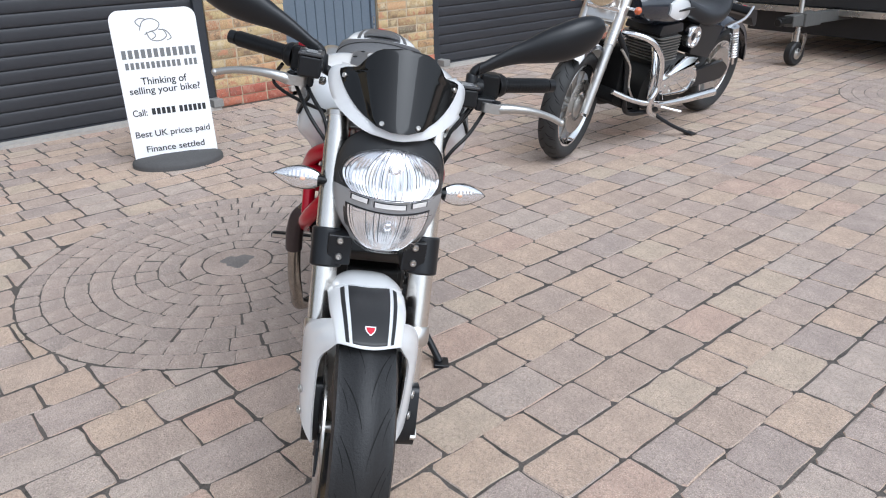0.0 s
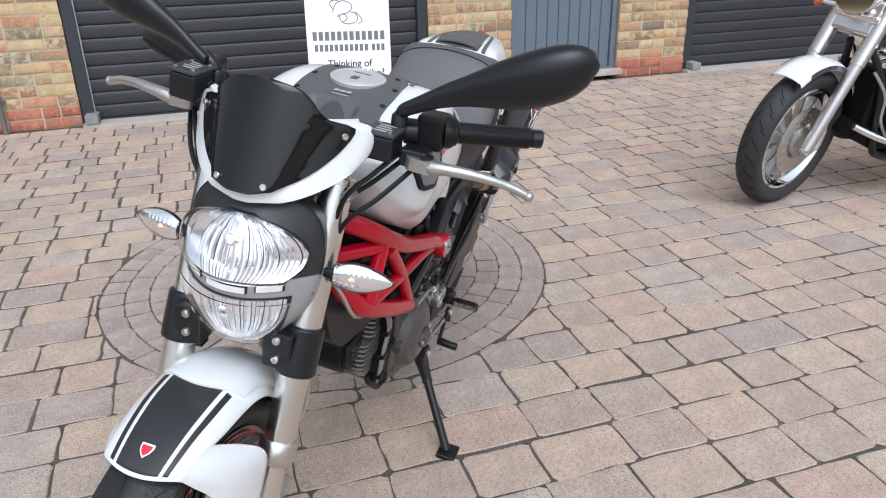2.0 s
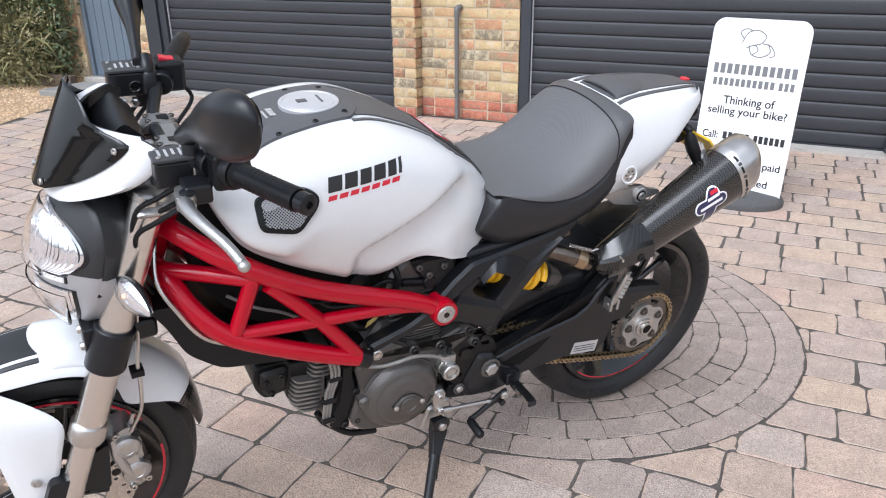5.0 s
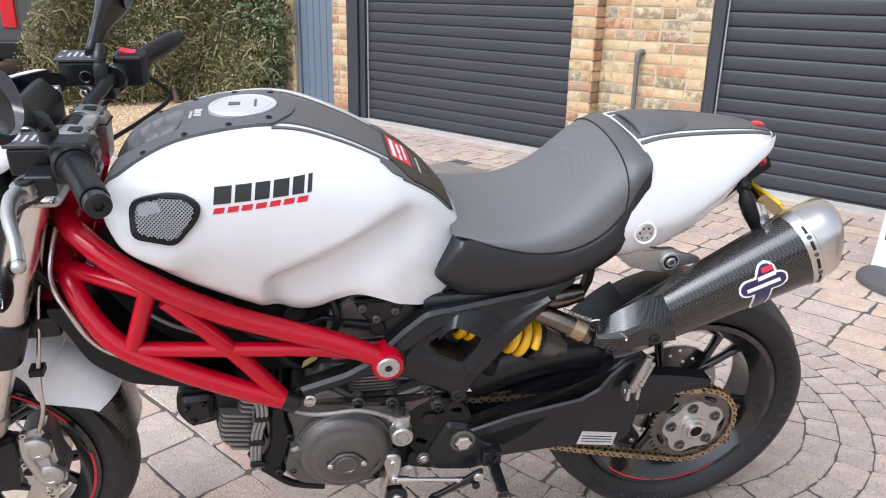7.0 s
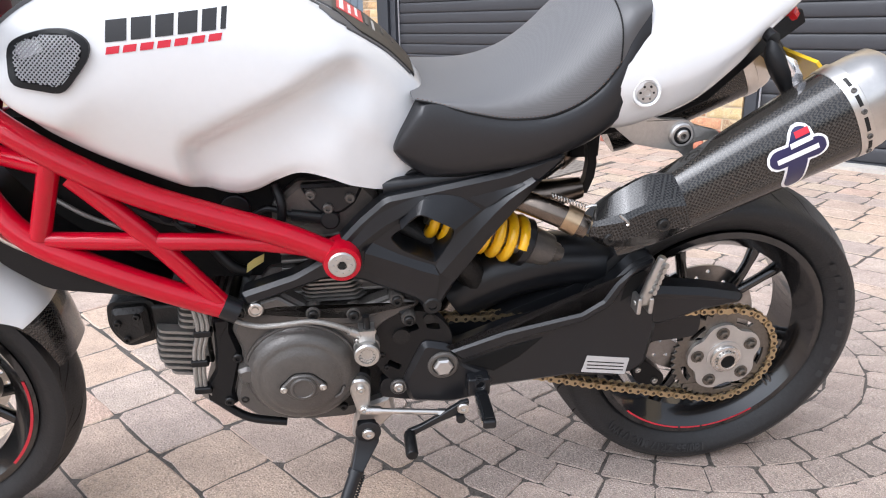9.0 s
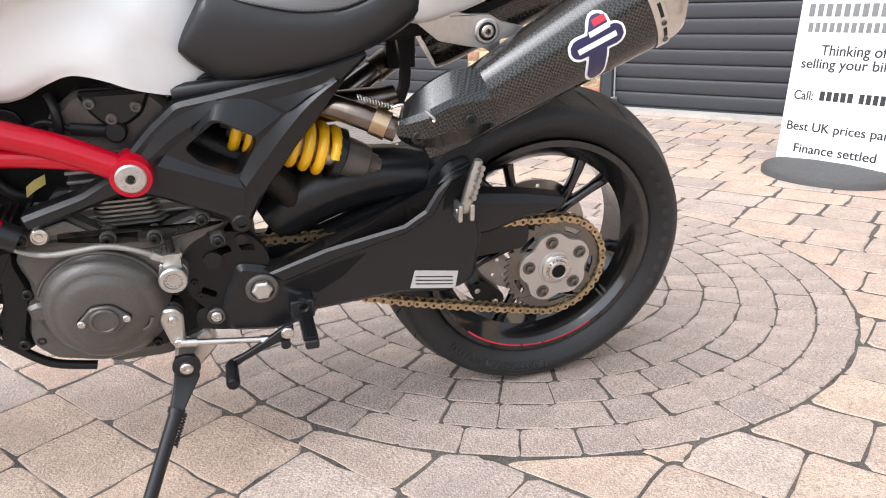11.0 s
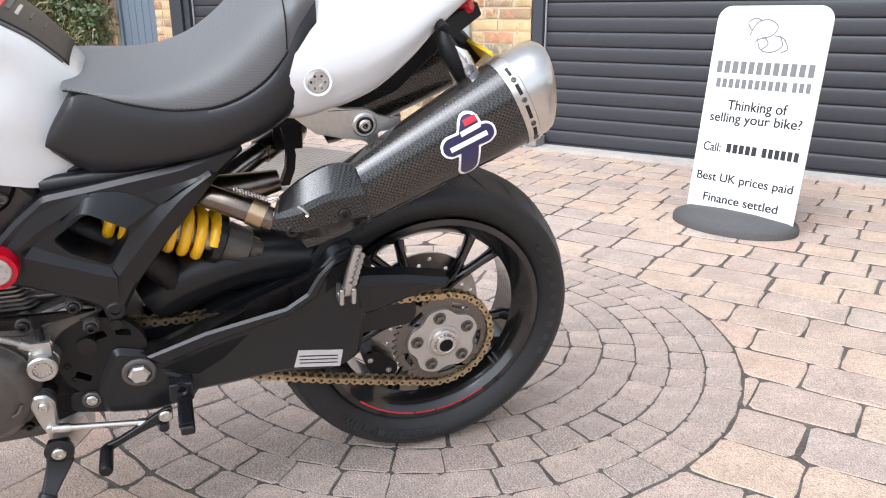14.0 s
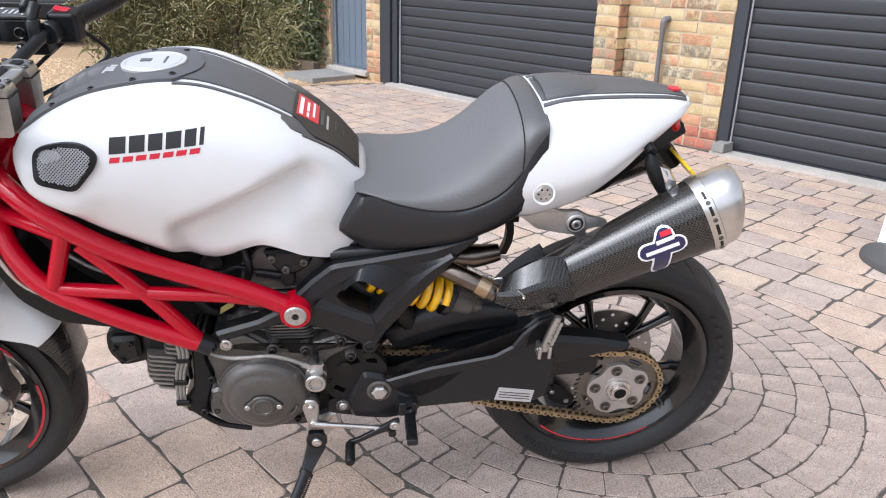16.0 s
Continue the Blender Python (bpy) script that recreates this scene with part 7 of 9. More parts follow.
for tb, z0, z1, lb in ((L_UP, .800, .888, "upper headlight reflector"), (L_LO, .682, .768, "lower headlight reflector")):
    mid = (z0 + z1) / 2
    part("lens_rim", Geo().slab(light_patch(z0 - .004, z1 + .003, lambda z: along(tb, z) + .0060, .0035), (-.006, 0, 0)), M_SATIN, nac, "dark lens surround", sharp=60)
    part("reflector", Geo().slab(light_patch(z0, z1, lambda z: along(tb, z), .0085, 18, 60, .0016), (-.004, 0, 0)), M_REFLECTOR if z0 > .75 else M_MIRRORLOW, nac, lb, sharp=15)
    zb, rb = (.858, .012) if z0 > .75 else (.742, .010)
    part("bulb_shade", Geo().turn([(0, rb), (.004, rb), (.0055, rb * .72), (.003, rb * .55), (.003, 0)], (face_x(0, zb) + .006, 0, zb), (1, 0, 5.2 * (zb - .79)), 6), M_REFLECTOR, nac, "six-sided bright bulb shade", sharp=20)
    ob = part("lens", Geo().slab(light_patch(z0, z1, lambda z: along(tb, z), .018), (-.0025, 0, 0)), M_LENS, nac, "clear headlight lens", sharp=60)
    ob.visible_shadow = False
for y0, y1, z in ((-.080, -.044, .788), (-.034, .034, .785), (.044, .080, .788)):
    rows = [[Vector((face_x(y, zz), y, zz)) + Vector((.005, 0, 0)) for y in (y0 + (y1 - y0) * j / 6 for j in range(7))] for zz in (z - .006, z + .006)]
    slot = part("light_slot", Geo().slab(rows, (-.004, 0, 0)), M_SATIN, nac, "narrow slot between the lenses")
    rows = [[Vector((face_x(y, zz), y, zz)) + Vector((.0065, 0, 0)) for y in (y0 + .0025 + (y1 - y0 - .005) * j / 6 for j in range(7))] for zz in (z - .0048, z + .0048)]
    part("slot_lens", Geo().slab(rows, (-.002, 0, 0)), M_MILKY, slot, "opaque pale slot lens with its bright reflection painted in")
for s in (1, -1):
    part("headlight_bracket", Geo().box(1.265, 1.315, *sorted((s * .085, s * .110)), .76, .80), M_SATIN, nac, bevel=.004)
    # leaf-shaped indicator on a short stalk: dark shell behind, ribbed mirror, clear cover
    tip, root = Vector((1.252, s * .232, .786)), Vector((1.276, s * .132, .789))
    along_v = (tip - root).normalized()
    front_v = Vector((1, 0, .10)) - along_v * Vector((1, 0, .10)).dot(along_v)
    front_v.normalize()
    up_w = front_v.cross(along_v).normalized()
    up_w = up_w if up_w.z > 0 else -up_w

    def leaf(depth, high, t0=0.0, t1=1.0, n=18, rib=0.0):
        rows = []
        for i in range(n + 1):
            t = t0 + (t1 - t0) * i / n
            w = max(.02, math.sin(math.pi * min(1, .10 + .90 * t) ** .85) ** .75)
            c = root.lerp(tip, t)
            rows.append([c + front_v * (depth * w * math.cos(q) * (1 + rib * (-1) ** i)) + up_w * (high * w * math.sin(q)) for q in (math.pi * (k / 14 - .5) for k in range(15))])
        return rows
    ind = part("front_indicator", Geo().tube([(1.27, s * .09, .785), (1.274, s * .12, .788), (1.272, s * .140, .788)], [.012, .010, .011], 10, 3), M_PLASTIC, bike, "black indicator pod with clear lens")
    part("indicator_shell", Geo().slab(leaf(-.016, .0245), tuple(front_v * .003)), M_PLASTIC, ind, "black rear shell", sharp=60)
    part("indicator_reflector", Geo().slab(leaf(.013, .0235, .05, .97, 22, .05), tuple(front_v * -.002)), M_REFLECTOR, ind, "ribbed silver mirror", sharp=20)
    part("pale_bulb", Geo().ball(root.lerp(tip, .34) + front_v * .013, (.004, .006, .004), 12, 8), M_AMBER, ind, "pale amber bulb")
    ob = part("indicator_lens", Geo().slab(leaf(.022, .0255), tuple(front_v * -.0016)), M_LENS, ind, "clear lens", sharp=60)
    ob.visible_shadow = False

# flyscreen
S_W = [(.930, .018), (.934, .040), (.943, .062), (.955, .082), (.975, .103), (.995, .117), (1.012, .124), (1.020, .123), (1.026, .112), (1.032, .092), (1.048, .080), (1.064, .066), (1.077, .045), (1.083, .012)]
W_W = [(.911, .014), (.914, .046), (.922, .076), (.934, .102), (.950, .126), (.970, .140), (.990, .146), (1.006, .145), (1.018, .136), (1.026, .120)]
screen_x = lambda y, z: 1.346 - .45 * (z - .93) - 4.7 * y * y


def screen_patch(z0, z1, width, off):
    return [[Vector((screen_x(w * u, z) + off - (.010 * max(0, (.93 - z) / .03) ** 2), w * u, z)) for u in (2 * j / 24 - 1 for j in range(25))] for z, w in ((z0 + (z1 - z0) * i / 24, width(z0 + (z1 - z0) * i / 24)) for i in range(25))]


cowling = part("fly_screen", Geo().slab(screen_patch(.911, 1.030, lambda z: along(W_W, z), 0), (-.016, 0, 0)), M_WHITE, bike, "white fairing with dark smoked screen", sharp=60)
raised = [[Vector((p.x + .014 * (1 - ease(.044 + .30 * (p.z - .93), .060 + .30 * (p.z - .93), abs(p.y))), p.y, p.z)) for p in r] for r in screen_patch(.930, 1.083, lambda z: along(S_W, z), .004)]
part("smoked_screen", Geo().slab(raised, (-.003, 0, 0)), M_SMOKE, cowling, "glossy dark smoked screen", sharp=60)
bolts("screen_screw", cowling, [((screen_x(y, z) + dx, y, z), (1, y * 8, .3)) for y, z, dx in ((.036, .943, .0185), (-.036, .943, .0185), (.114, 1.010, .005), (-.114, 1.010, .005))], .0052, .004)
part("screen_liner", Geo().slab([[p + Vector((-.0175, 0, 0)) for p in row] for row in screen_patch(.916, 1.029, lambda z: along(W_W, z) * .985, 0)], (-.004, 0, 0)), M_PLASTIC, cowling, "black inner lining of the fairing", sharp=60)
part("dash_unit", Geo().plate(rounded([(1.26, .93), (1.265, 1.00), (1.225, 1.03), (1.195, 1.0), (1.20, .94)], .01), -.075, .075), M_PLASTIC, bike, "black instrument unit behind the screen", bevel=.006)
for s in (1, -1):
    part("screen_bracket", Geo().box(1.195, 1.235, *sorted((s * .085, s * .100)), .955, 1.01), M_ALLOY, cowling, bevel=.003)

# handlebar and controls
BAR = [(1.168, 0, .972), (1.166, .06, .972), (1.152, .125, .985), (1.122, .205, 1.004), (1.048, .385, 1.011)]
bar = part("handlebar", Geo().tube([(x, -y + .065 * y, z + .05 * max(0, y - .06)) for x, y, z in reversed(BAR[1:])] + BAR, .011, 14, 5), M_SATIN, bike, "black tapered handlebar")
part("clamp_bridge", Geo().box(1.136, 1.160, -.032, .032, .962, .978), M_ALLOY, bar, "silver bridge between the bar clamps", bevel=.004)
for s in (1, -1):
    part("riser", Geo().plate(rounded([(1.130, .895), (1.196, .895), (1.192, .960), (1.180, .982), (1.166, .986), (1.134, .981), (1.126, .968)], .010), *sorted((s * .030, s * .072))), M_ALLOY, bar, "silver bar clamp", bevel=.005)
    part("clamp_joint", Geo().box(1.1235, 1.1955, *sorted((s * .0295, s * .0725)), .9620, .9640), M_ENGINEDARK, bar, "dark joint of the bar clamp")
    # no pocket is cut: a dark plate near the top paints its shade
    part("clamp_pocket", Geo().plate(rounded([(1.142, s * .040), (1.166, s * .040), (1.166, s * .060), (1.142, s * .060)], .004), .9805, .9850, axes="xy"), M_ENGINEDARK, bar, "dark plate painted as a shaded pocket in the clamp")
    bolts("riser_bolt", bar, [((x, s * y, z), (0, 0, 1)) for x, z in ((1.134, .979), (1.176, .982)) for y in (.038, .064)], .0052, .004, M_ENGINE)
    gp = Vector((1.103, s * .252, 1.006)), Vector((1.053, s * .372, 1.011))
    grip = part("grip", Geo().turn([(0, .021), (.006, .022), (.010, .0175), (.04, .0170), (.09, .0172), (.125, .0175), (.128, .0165)], gp[0], gp[1] - gp[0], 24), M_PLASTIC, bar, "black ribbed rubber grip")
    for k in range(12):
        part("grip_rib", Geo().turn([(-.0012, .0172), (0, .0176), (.0012, .0172)], gp[0].lerp(gp[1], .14 + k * .068), gp[1] - gp[0], 20), M_PLASTIC, grip)
    part("bar_end", Geo().turn([(0, .0150), (.016, .0150), (.018, .012), (.018, .006), (.012, .005)], gp[1].lerp(gp[0], -.01), gp[1] - gp[0], 20), M_SATIN, bar)
    sw = part("switch_pod", Geo().box(1.082, 1.135, *sorted((s * .198, s * .246)), .975, 1.032), M_PLASTIC, bar, "black switch pod", bevel=.008)
    if s > 0:
        for dz in (.987, 1.005):
            part("switch", Geo().box(1.078, 1.086, s * .212, s * .232, dz, dz + .010), M_GREYPANEL, sw, bevel=.002)
    else:
        part("switch", Geo().rings([[(1.098, y, z) for y, z in q] for q in ([(-.234, 1.030), (-.214, 1.030), (-.214, 1.0335), (-.234, 1.0335)],)] + [[(x, y, z + h) for y, z, h in ((-.234, 1.030, 0), (-.214, 1.030, 0), (-.214, 1.030, k), (-.234, 1.030, k))] for x, k in ((1.110, .0045), (1.124, .0085))]), M_REDTRIM, sw, "red stop switch", bevel=.003)
    tank_r = (1.150, 1.205, .140, .188, .965, 1.006) if s > 0 else (1.157, 1.219, .176, .224, .983, 1.028)
    res = part("fluid_reservoir", Geo().box(tank_r[0], tank_r[1], *sorted((s * tank_r[2], s * tank_r[3])), tank_r[4], tank_r[5]), M_SATIN, bar, "black fluid reservoir", bevel=.006)
    part("reservoir_lid", Geo().box(tank_r[0] - .002, tank_r[1] + .002, *sorted((s * (tank_r[2] - .002), s * (tank_r[3] + .002))), tank_r[5], tank_r[5] + .006), M_GREYDEEP, res, "black lid with worn markings", bevel=.002)
    for k in range(4):
        part("lid_mark", Geo().box(tank_r[0] + .012 + k * .010, tank_r[0] + .016 + k * .010, *sorted((s * (tank_r[2] + .012), s * (tank_r[3] - .010 - .005 * (k % 2)))), tank_r[5] + .0055, tank_r[5] + .0064), M_LABEL, res, "plain bar of the lid's markings")
    part("sight_glass", Geo().turn([(0, .0105), (.002, .0105), (.003, .0090), (.001, .0080), (.001, 0)], (tank_r[0] + .018, s * tank_r[2], tank_r[4] + .020), (0, -s, 0), 24), M_GLOSS, res, "round sight glass")
    bolts("lid_screw", res, [((x, s * y, tank_r[5] + .006), (0, 0, 1)) for x in (tank_r[0] + .008, tank_r[1] - .008) for y in (tank_r[2] + .008, tank_r[3] - .008)], .004, .002)
    part("bar_clamp", Geo().turn([(-.012, .019), (-.010, .021), (.010, .021), (.012, .019)], (1.128, s * .192, 1.000), (-.25, s, .05), 20), M_SATIN, bar, "black control clamp")
    part("switch_collar", Geo().turn([(-.006, .026), (.004, .027), (.010, .024)], gp[0].lerp(gp[1], -.06), gp[1] - gp[0], 24), M_PLASTIC, bar, "black collar behind the grip")
    part("banjo_bolt", Geo().turn([(0, .009), (.010, .009), (.012, .006)], (1.178, s * tank_r[2], .975), (.3, -s, 0), 6), M_STEEL, bar, "steel hose bolt")
    part("lever_perch", Geo().box(1.135, 1.175, *sorted((s * .190, s * .235)), .955, .985), M_SATIN, bar, bevel=.005)
    part("lever", Geo().tube([(1.158, s * .212, .966), (1.176, s * .240, .966), (1.178, s * .275, .970), (1.168, s * .320, .968), (1.150, s * .365, .958), (1.140, s * .395, .947)], [.013, .013, .010, .0085, .0075, .0075], 12, 5).ball((1.139, s * .400, .945), .0085, 12, 8), M_ALLOY, bar, "polished alloy lever")
    part("lever_knuckle", Geo().plate(rounded([(1.150, s * .198), (1.185, s * .205), (1.190, s * .248), (1.165, s * .252)], .010), .956, .977, axes="xy"), M_ALLOY, bar, "alloy lever knuckle", bevel=.003)
    part("adjuster_wheel", Geo().turn([(0, .011), (.004, .011), (.005, .008)], (1.172, s * .236, .977), (0, 0, 1), 16), M_SATIN, bar, "small black adjuster")
    bolts("lever_pivot", bar, [((1.160, s * .218, .976), (0, 0, 1))], .009, .006)
    mir = part("mirror", Geo().tube([(1.150, s * .176, 1.000), (1.151, s * .177, 1.022), (1.151, s * .182, 1.038), (1.150, s * .200, 1.050)], [.011, .010, .011, .012], 14, 5), M_SATIN, bike, "black mirror on a short curved stem")
    rings = []
    for k in range(25):
        y = .186 + .274 * (k / 24) ** .92
        zc = along([(.186, 1.043), (.24, 1.074), (.28, 1.092), (.32, 1.108), (.36, 1.122), (.40, 1.137), (.43, 1.148), (.46, 1.160)], y)
        hz = along([(.186, .013), (.21, .015), (.24, .019), (.28, .026), (.32, .037), (.36, .045), (.39, .047), (.42, .043), (.44, .034), (.453, .021), (.46, .004)], y)
        dx = along([(.186, .011), (.26, .015), (.32, .026), (.37, .034), (.42, .030), (.45, .016), (.46, .003)], y)
        lean = .02 * (y - .30) / .16
        rings.append([Vector((1.148 - lean + dx * math.cos(q) * (1.0 if math.cos(q) > 0 else .55) + .10 * hz * math.sin(q), s * y, zc + hz * math.copysign(abs(math.sin(q)) ** .9, math.sin(q)))) for q in (2 * math.pi * m / 24 for m in range(24))])
    part("mirror_shell", Geo().rings(rings), M_SATIN, mir, "black leaf-shaped mirror housing tapering into its arm", sharp=60)
    gl = [Vector((1.121 - .004 * math.cos(q), s * (.380 + .062 * math.cos(q)), 1.130 + .036 * math.sin(q) + .022 * math.cos(q))) for q in (2 * math.pi * m / 28 for m in range(28))]
    part("mirror_glass", Geo().put(gl, [tuple(range(28))]), M_CHROME, mir, "mirror glass", tidy=False)
    part("mirror_foot", Geo().turn([(-.018, .013), (.016, .013), (.020, .010)], (1.150, s * .176, 1.012), (0, 0, 1), 20), M_SATIN, mir)
CABLES = [[(1.16, .19, .975), (1.20, .16, .94), (1.235, .13, .90), (1.245, .11, .80), (1.22, .08, .72)], [(1.15, .22, .96), (1.21, .18, .91), (1.24, .135, .86), (1.225, .10, .76), (1.19, .06, .70)], [(1.12, .21, .98), (1.19, .15, .915), (1.215, .09, .87), (1.20, .04, .80)], [(1.16, -.19, .975), (1.20, -.16, .94), (1.235, -.13, .90), (1.245, -.11, .80), (1.22, -.08, .72)], [(1.12, -.22, .98), (1.20, -.17, .91), (1.23, -.12, .85), (1.21, -.08, .76)], [(1.10, -.24, .99), (1.06, -.26, .94), (1.10, -.20, .915), (1.16, -.10, .90)]]
for pts in CABLES:
    part("cable", Geo().tube(pts, .0042, 8, 6), M_PLASTIC, bike, "black control cable")
part("frame_hose", Geo().tube([(1.20, .06, .84), (1.215, .10, .76), (1.19, .125, .70), (1.15, .135, .64), (1.08, .13, .60)], .0042, 8, 6), M_STEEL, bike, "grey braided hose along the frame")


# the front end stands a little turned to its left
STEER = Matrix.Translation((1.19, 0, .90)) @ Matrix.Rotation(radians(3.0), 4, Vector((-.336, 0, .942))) @ Matrix.Translation((-1.19, 0, -.90))
TURNED = {"front_wheel", "fork_leg", "lower_clamp", "fork_bridge", "front_mudguard", "brake_caliper", "headlight", "front_indicator", "fly_screen"}
for ob in list(bike.children):
    if ob.name.split(".")[0] in TURNED:
        ob.matrix_basis = STEER @ ob.matrix_basis
    if ob.name.split(".")[0] in {"headlight", "fly_screen"}:
        ob.matrix_basis = Matrix.Translation((0, .009, 0)) @ ob.matrix_basis

# the far grip, lever and mirror sit a little nearer the middle, and the grip a little higher
RAISED = Matrix.Translation((1.16, -.06, .972)) @ Matrix.Rotation(-.05, 4, "X") @ Matrix.Translation((-1.16, .06, -.972))
for ob in [*bar.children, *bike.children]:
    if ob is bar or (ob.parent is bike and ob.name.split(".")[0] != "mirror"):
        continue
    middle = sum((v.co.y for v in ob.data.vertices), 0.0) / len(ob.data.vertices) + ob.location.y
    if middle < -.12:
        ob.location.y += .024
        if ob.parent is bar:
            ob.matrix_basis = RAISED @ ob.matrix_basis

# ---- advertising board on a rubber foot ----
r_dir = Vector((-.157, .444, 0)).normalized()
n_dir = Vector((r_dir.y, -r_dir.x, 0))
lean = radians(7)
up_dir = (Vector((0, 0, 1)) * math.cos(lean) - n_dir * math.sin(lean))
face_dir = r_dir.cross(up_dir)
mid_foot = Vector((-1.803, -1.118, .030))
SIGN = Matrix(((r_dir.x, up_dir.x, face_dir.x, mid_foot.x), (r_dir.y, up_dir.y, face_dir.y, mid_foot.y), (r_dir.z, up_dir.z, face_dir.z, mid_foot.z), (0, 0, 0, 1)))
board = thing("pavement_sign", "white swing sign with dark lettering on a black rubber foot", "sign", SIGN)
SW, SH = .243, .872
part("panel", Geo().plate([(-SW, .0), (SW, .0)] + [(SW - .06 + .06 * math.cos(a), SH - .06 + .06 * math.sin(a)) for a in (math.pi / 2 * k / 8 for k in range(9))] + [(-SW + .06 - .06 * math.sin(a), SH - .06 + .06 * math.cos(a)) for a in (math.pi / 2 * k / 8 for k in range(9))], -.008, 0, axes="xy"), M_SIGNWHITE, board, "white printed panel with rounded top corners")


def text_line(text, y, width, size, material=None, x=0.0):
    g = words(text, size)
    w = max(v[0] for v in g.v) - min(v[0] for v in g.v)
    g = g.moved(Matrix.Translation((x, y, .0014)) @ Matrix.Diagonal((width / w, 1, 1, 1)))
    part("lettering", g, material or M_SIGNTEXT, board, "dark printed words", tidy=False)


def bars(y, h, spans, material, label):
    for a, b in spans:
        part("print_bar", Geo().box(a, b, y, y + h, .0008, .0016), material, board, label)


def split(a, b, n, gap):
    w = (b - a - gap * (n - 1)) / n
    return [(a + i * (w + gap), a + i * (w + gap) + w) for i in range(n)]


bars(.598, .050, split(-.208, .210, 12, .012), M_SIGNGREY, "grey bar of the trader's name")
bars(.537, .038, split(-.200, .112, 11, .010) + split(.135, .208, 3, .010), M_SIGNGREY, "grey bar of the trader's name")
text_line("Thinking of", .446, .262, .060)
text_line("selling your bike?", .394, .404, .056)
text_line("Call:", .265, .082, .054, x=-.168)
bars(.266, .038, split(-.100, .035, 5, .008) + split(.060, .214, 6, .008), M_SIGNTEXT, "dark bar in place of a number")
text_line("Best UK prices paid", .138, .434, .052)
text_line("Finance settled", .047, .340, .052)
for pts in ([(-.085, .80), (-.06, .85), (-.01, .862), (.03, .835), (.01, .80), (-.03, .79)], [(-.05, .79), (-.03, .745), (.02, .735), (.06, .76), (.045, .80)], [(.02, .80), (.06, .79), (.085, .75), (.06, .735)], [(-.08, .82), (-.10, .85), (-.07, .868), (-.04, .858)], [(-.06, .775), (-.02, .79), (.0, .765), (-.025, .745)]):
    part("line_drawing", Geo().tube([(x, y - .045, .0005) for x, y in pts], .0026, 6, 5), M_SIGNGREY, board, "plain curved line of the emblem")
foot = Geo()
inv = SIGN.inverted()
rings = []
for sc, z in ((1.0, .0), (1.0, .022), (.97, .034), (.86, .046), (.30, .056)):
    rings.append([inv @ (Vector((mid_foot.x, mid_foot.y, 0)) + n_dir * (.02 + .205 * sc * math.sin(q)) + r_dir * (.268 * sc * math.cos(q)) + Vector((0, 0, z))) for q in (2 * math.pi * k / 40 for k in range(40))])
base = part("rubber_foot", foot.rings(rings), M_RUBBERBASE, board, "low black rubber foot")
part("foot_emblem", Geo().turn([(0, .022), (.004, .020), (.004, .014)], inv @ (Vector((mid_foot.x, mid_foot.y, .049)) + n_dir * .11), inv.to_3x3() @ Vector((0, 0, 1)), 20), M_RUBBERBASE, base)

# ---- the cruiser motorcycle parked further back: x towards its rear ----
F2, E2 = Vector((-1.46, 1.21, 0)), Vector((-.62, .785, 0)).normalized()
L2 = Vector((E2.y, -E2.x, 0))
CRUISER = Matrix(((E2.x, L2.x, 0, F2.x), (E2.y, L2.y, 0, F2.y), (0, 0, 1, 0), (0, 0, 0, 1))) @ pose(0, 0, 0, -10, 0, 0)
cruiser = thing("cruiser_motorcycle", "dark blue and white chromed cruiser motorcycle on its side stand", "motorcycle", CRUISER)
CF, CB = (0.0, .325), (1.60, .315)


def cruiser_wheel(c, outer, bead, half, steer, name):
    m = Matrix.Translation((c[0], 0, c[1])) @ Matrix.Rotation(radians(steer), 4, "Z") @ Matrix.Translation((-c[0], 0, -c[1]))
    w = part(name, tyre_geo(c, outer, bead, half, 56).moved(m), M_TYREOLD, cruiser, "black tyre on a bright cast wheel", sharp=50)
    tagged(part("tread_grooves", tread_geo(c, outer, bead, half, 26, [(.0, .06, .60, .75, .009), (.5, .4, .85, .9, .008)]).moved(m), M_GROOVE, w, tidy=False), kind="stuff")
    part("rim", rim_geo(c, bead - .003, half * .72).moved(m), M_CHROME, w, "polished rim")
    for i in range(12):
        a = 2 * math.pi * i / 12
        part("spoke", Geo().box(.06, bead - .02, -.014, .014, -.009, .009, Matrix.Translation((c[0], 0, c[1])) @ Matrix.Rotation(-a, 4, "Y")).moved(m), M_ALLOY, w)
    part("hub", Geo().turn([(-.06, .045), (-.05, .065), (.05, .065), (.06, .045)], (c[0], 0, c[1]), (0, 1, 0), 24).moved(m), M_ALLOY, w)
    part("brake_disc", disc_geo(c, half * .82, .085, .155, 18).moved(m), M_STEEL, w, "drilled brake disc")
    return m


